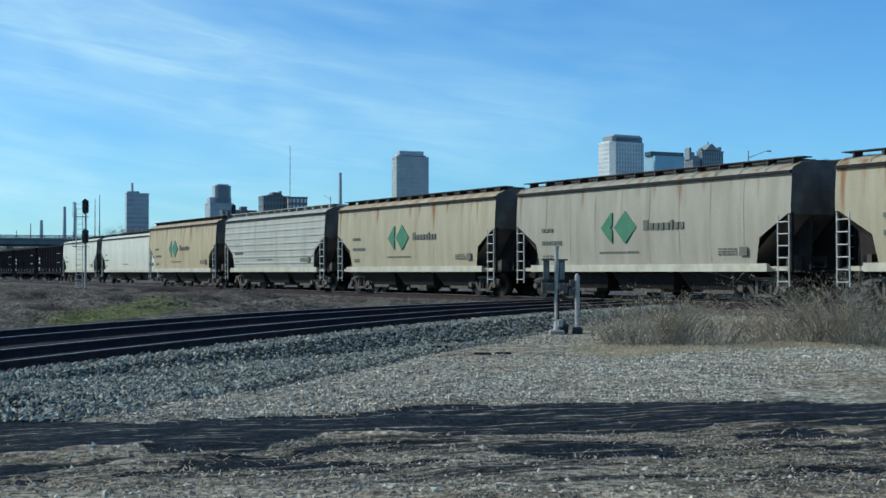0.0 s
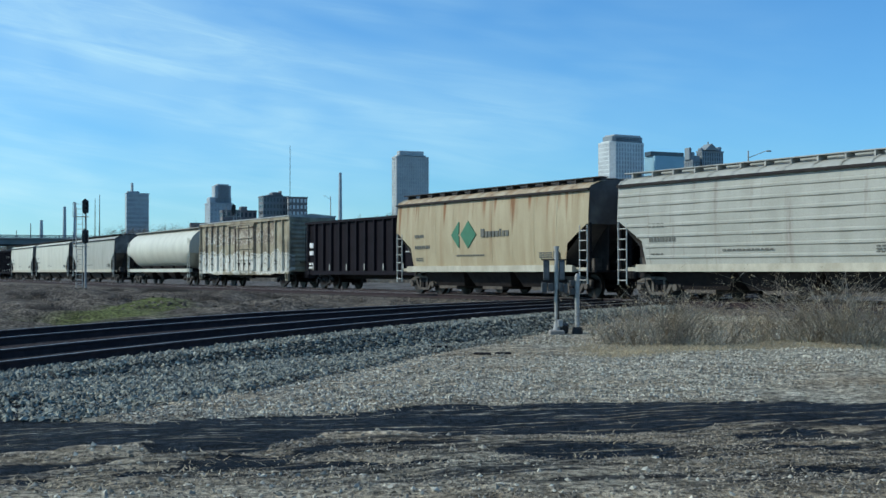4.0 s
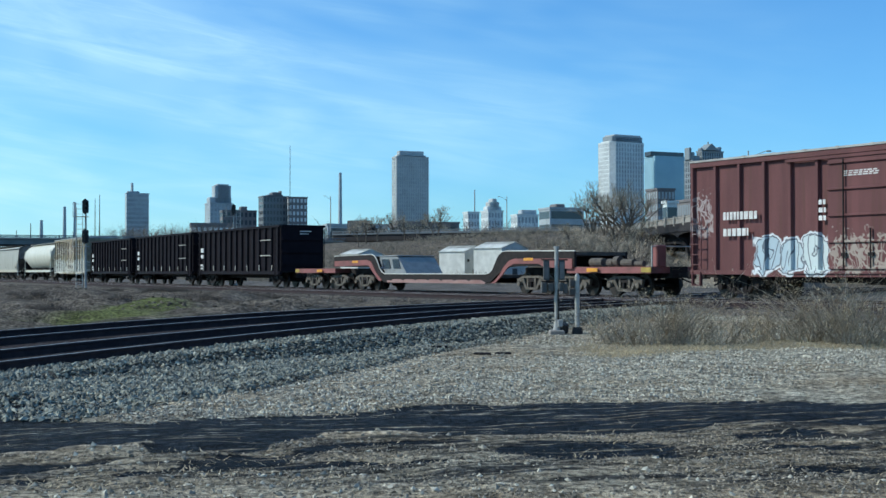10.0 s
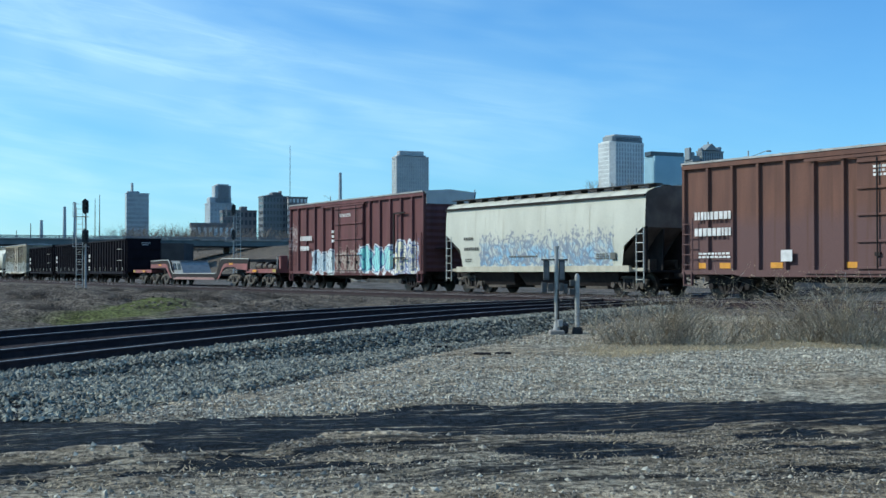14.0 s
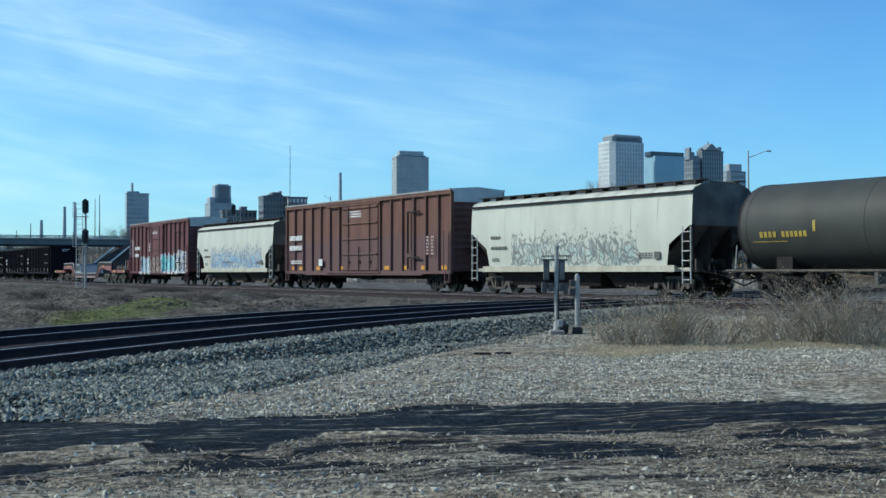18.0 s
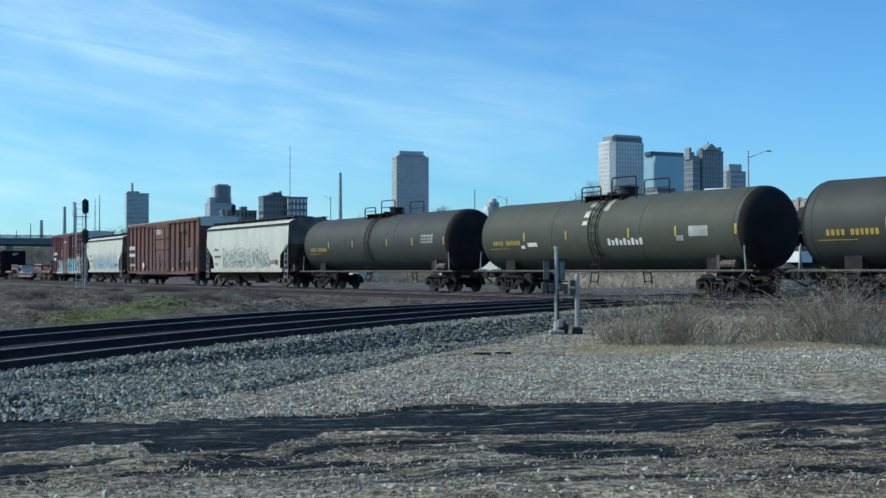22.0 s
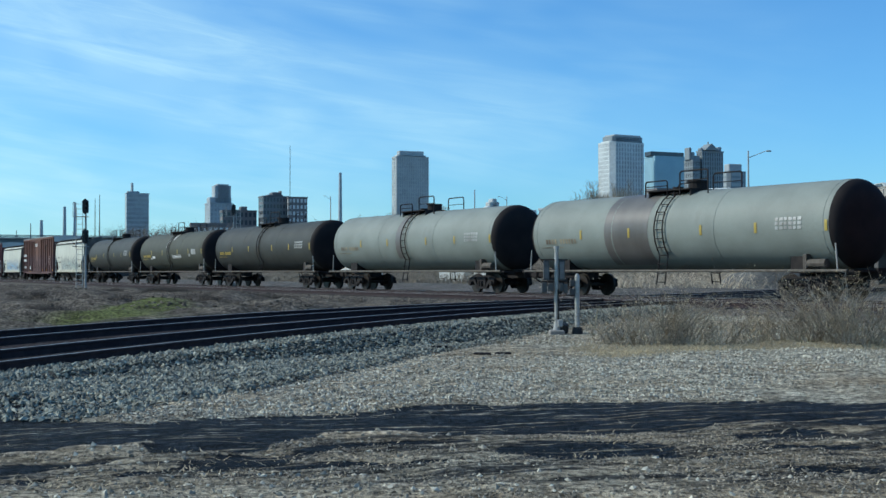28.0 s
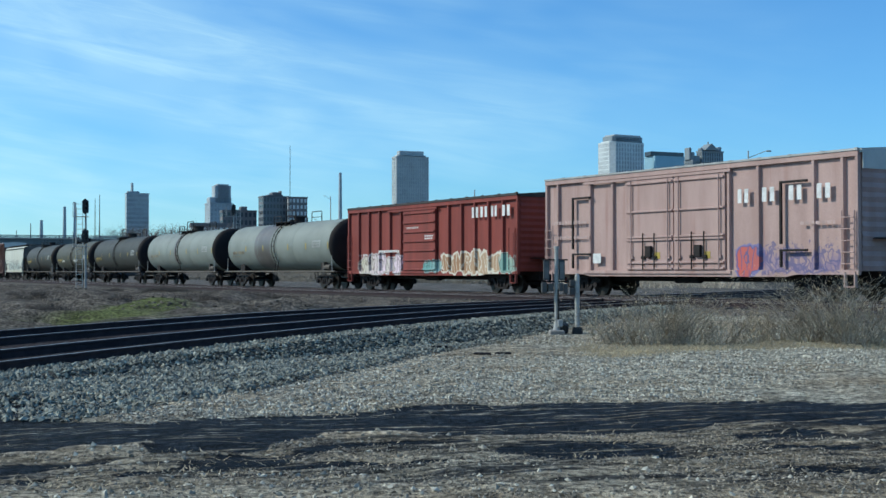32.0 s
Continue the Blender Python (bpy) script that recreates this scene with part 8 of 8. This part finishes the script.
# lettering on the boxcars, as plain blocks
for car, z0, z1, spans in ((pink, 3.45, 3.95, ((3.05, 3.55), (4.2, 4.75), (5.4, 5.95), (6.6, 7.15))), (red, 3.56, 4.06, ((4.56, 5.1), (5.3, 5.85), (6.2, 6.65), (7.1, 7.7)))):
    for a, b in spans:
        bm = bmesh.new()
        w = (b - a) * 0.36
        for x0 in (a, b - w):
            box(bm, x0, x0 + w, -1.60, -1.585, z0, z1)
        part("letter_block", bm, "white_ink", car, "white painted letter as plain bars")
for car, items, mt in ((pink, ((-7.6, -5.3, 2.9, 3.15, 1), (-7.7, -5.2, 2.3, 2.5, 1), (5.9, 7.4, 2.5, 2.7, 1)), "faint_ink"),
                       (red, ((-4.6, -2.3, 1.95, 2.15, 1), (-1.6, -0.4, 3.2, 3.3, 2), (0.2, 1.0, 2.6, 2.85, 2)), "white_ink"),
                       (brown1, ((-6.5, -4.9, 2.68, 3.15, 1), (-6.5, -5.3, 2.1, 2.55, 1), (-1.2, 0.2, 4.1, 4.3, 3), (-2.2, -1.9, 2.6, 3.4, 3)), "white_ink"),
                       (brown2, ((-9.1, -7.3, 2.72, 3.2, 1), (-9.1, -7.3, 2.12, 2.6, 1), (-8.9, -7.3, 1.45, 1.7, 2), (-1.2, 0.4, 4.0, 4.4, 3)) , "white_ink")):
    side_marks(car, items, -1.60, mt, "reporting_mark")
side_marks(brown2, ((7.5, 7.75, 1.8, 2.8, 6), (7.95, 8.2, 1.8, 2.8, 6)), -1.60, "faint_ink", "reporting_mark")
for x in (-8.75, -7.7, -5.3, -2.2, 3.1, 5.0, 7.0, 9.0):
    bm = bmesh.new()
    box(bm, x - 0.27, x + 0.27, -1.47, -1.44, 1.12, 1.32)
    part("reflector_strip", bm, "orange", brown2, "yellow reflective strip")
for car in (brown2, pink):
    bm = bmesh.new()
    bevel_box(bm, -5.0, -4.5, -1.60, -1.585, 1.35, 1.75, 0.005)
    part("placard", bm, "white_ink", car, "white placard")
# dark tie bars and door hooks on the tall boxcars
for car, xa in ((pink, ((-6.3, 1), (5.05, 1))), (brown1, ((5.2, 1),)), (brown2, ((5.6, 1),))):
    for x, sg in xa:
        for z0, z1 in ((1.15, 1.75), (1.95, 4.1)):
            bm = bmesh.new()
            box(bm, x - 0.04, x + 0.04, -1.64, -1.56, z0, z1)
            box(bm, x - 0.04, x + 1.15 * sg, -1.64, -1.56, z1 - 0.06, z1 + 0.02)
            part("tie_bar", bm, "dark_steel", car)
# tank lettering, placards and spills
for k, tk in enumerate(tanks):
    ink = "yellow_ink" if k < 3 else "graf_box"
    items = []
    x = -7.2
    for w in (0.2, 0.2, 0.2, 0.2, 0.0, 0.19, 0.19, 0.19, 0.19, 0.19, 0.19):
        if w:
            items.append((x, x + w * 0.7, 1.71, 1.84))
        x += w or 0.18
    items.append((-7.6, -6.0, 1.93, 1.95))
    tank_marks(tk, items, ink)
    tank_marks(tk, [(5.8 + 0.2 * j, 5.93 + 0.2 * j + 0.03 * (j % 2), 1.40 + 0.1 * r, 1.47 + 0.1 * r) for j in range(6) for r in range(3)] if k != 1 else [(5.6, 6.6, 1.5, 1.75), (4.9, 5.3, 1.72, 1.85)], "roof")
    if k == 1:
        sc = [(0.9 + 0.24 * j, 0.9 + 0.24 * j + 0.16, 1.74 + 0.05 * (j % 2), 1.92) for j in range(9)] + [(-4.6, -3.9, 1.78, 1.9), (-5.1, -4.8, 1.86, 1.95)]
        tank_marks(tk, sc, "white_ink")
        tank_marks(tk, [(-0.75, -0.45, 0.35, 1.35), (-0.35, -0.28, 0.3, 1.2), (0.34, 0.62, 0.4, 0.95)], "roof")
    if k == 4:
        bm = bmesh.new()
        loft(bm, [[(x, -(1.545 + 0.010) * math.sin(a), 2.61 + 1.555 * math.cos(a)) for x in (-3.3, -2.4, -1.4, -0.7)] for a in np.linspace(-0.6, 2.6, 20)], close=False, caps=False)
        part("spill_stain", bm, "spill", tk, "dark oily spill stain", smooth=True)
    if k == 3:
        bm = bmesh.new()
        loft(bm, [[(x, -1.555 * math.sin(a), 2.61 + 1.555 * math.cos(a)) for x in (-0.9, -0.3)] for a in np.linspace(-0.4, 2.2, 18)], close=False, caps=False)
        part("spill_stain", bm, "spill", tk, "dark spill stain", smooth=True)


# ---- motion ----
def car_pose(s, side, half):
    """A car rests on its two trucks, half metres before and behind its middle."""
    x0, y0, _ = track(s - half, side)
    x1, y1, _ = track(s + half, side)
    return pose((x0 + x1) / 2, (y0 + y1) / 2, 0, 0, 0, math.degrees(math.atan2(y1 - y0, x1 - x0)))


def s_left(t):
    u = t - 13.0
    return -8.8845 * u - 0.00335 * u * u - 0.0001035 * u ** 3


def s_right(t):
    u = t - 2.0
    return 9.1338 * u + 0.05135 * u * u


def roll_rows(ax, s_of_t):
    """A wheelset turning at the pace of its train, key by key."""
    return [(k / FPS, pose(ax, 0, 0.457, 0, math.degrees(s_of_t(k / FPS) / 0.457) % 360.0, 0)) for k in range(32 * FPS + 1)]


def motions():
    for vehicle, s0, s_end in ((box_truck, 59.6, 311.0), (van, 48.0, 299.0)):
        walk(vehicle, [(t / 2, on_highway(min(s0 + 18.4 * t / 2, s_end))) for t in range(65)])
    times = [k * 1.0 for k in range(33)]
    for train, s_of_t, side, half in ((left_train, s_left, 0.0, 5.5), (right_train, s_right, GAP, 5.0)):
        first = {}
        for car, s0 in train:
            walk(car, [(t, car_pose(s0 + s_of_t(t), side, half)) for t in times])
            for tr in car.children:
                for wh in tr.children:
                    if not wh.name.startswith("wheelset"):
                        continue
                    ax = round(wh.location.x, 2)
                    if ax not in first:
                        walk(wh, roll_rows(ax, s_of_t))
                        first[ax] = wh
                    else:                                  # wheels of one train roll alike
                        wh.rotation_mode = "QUATERNION"
                        wh.animation_data_create()
                        wh.animation_data.action = first[ax].animation_data.action
                        wh.animation_data.action_slot = first[ax].animation_data.action_slot


motions()
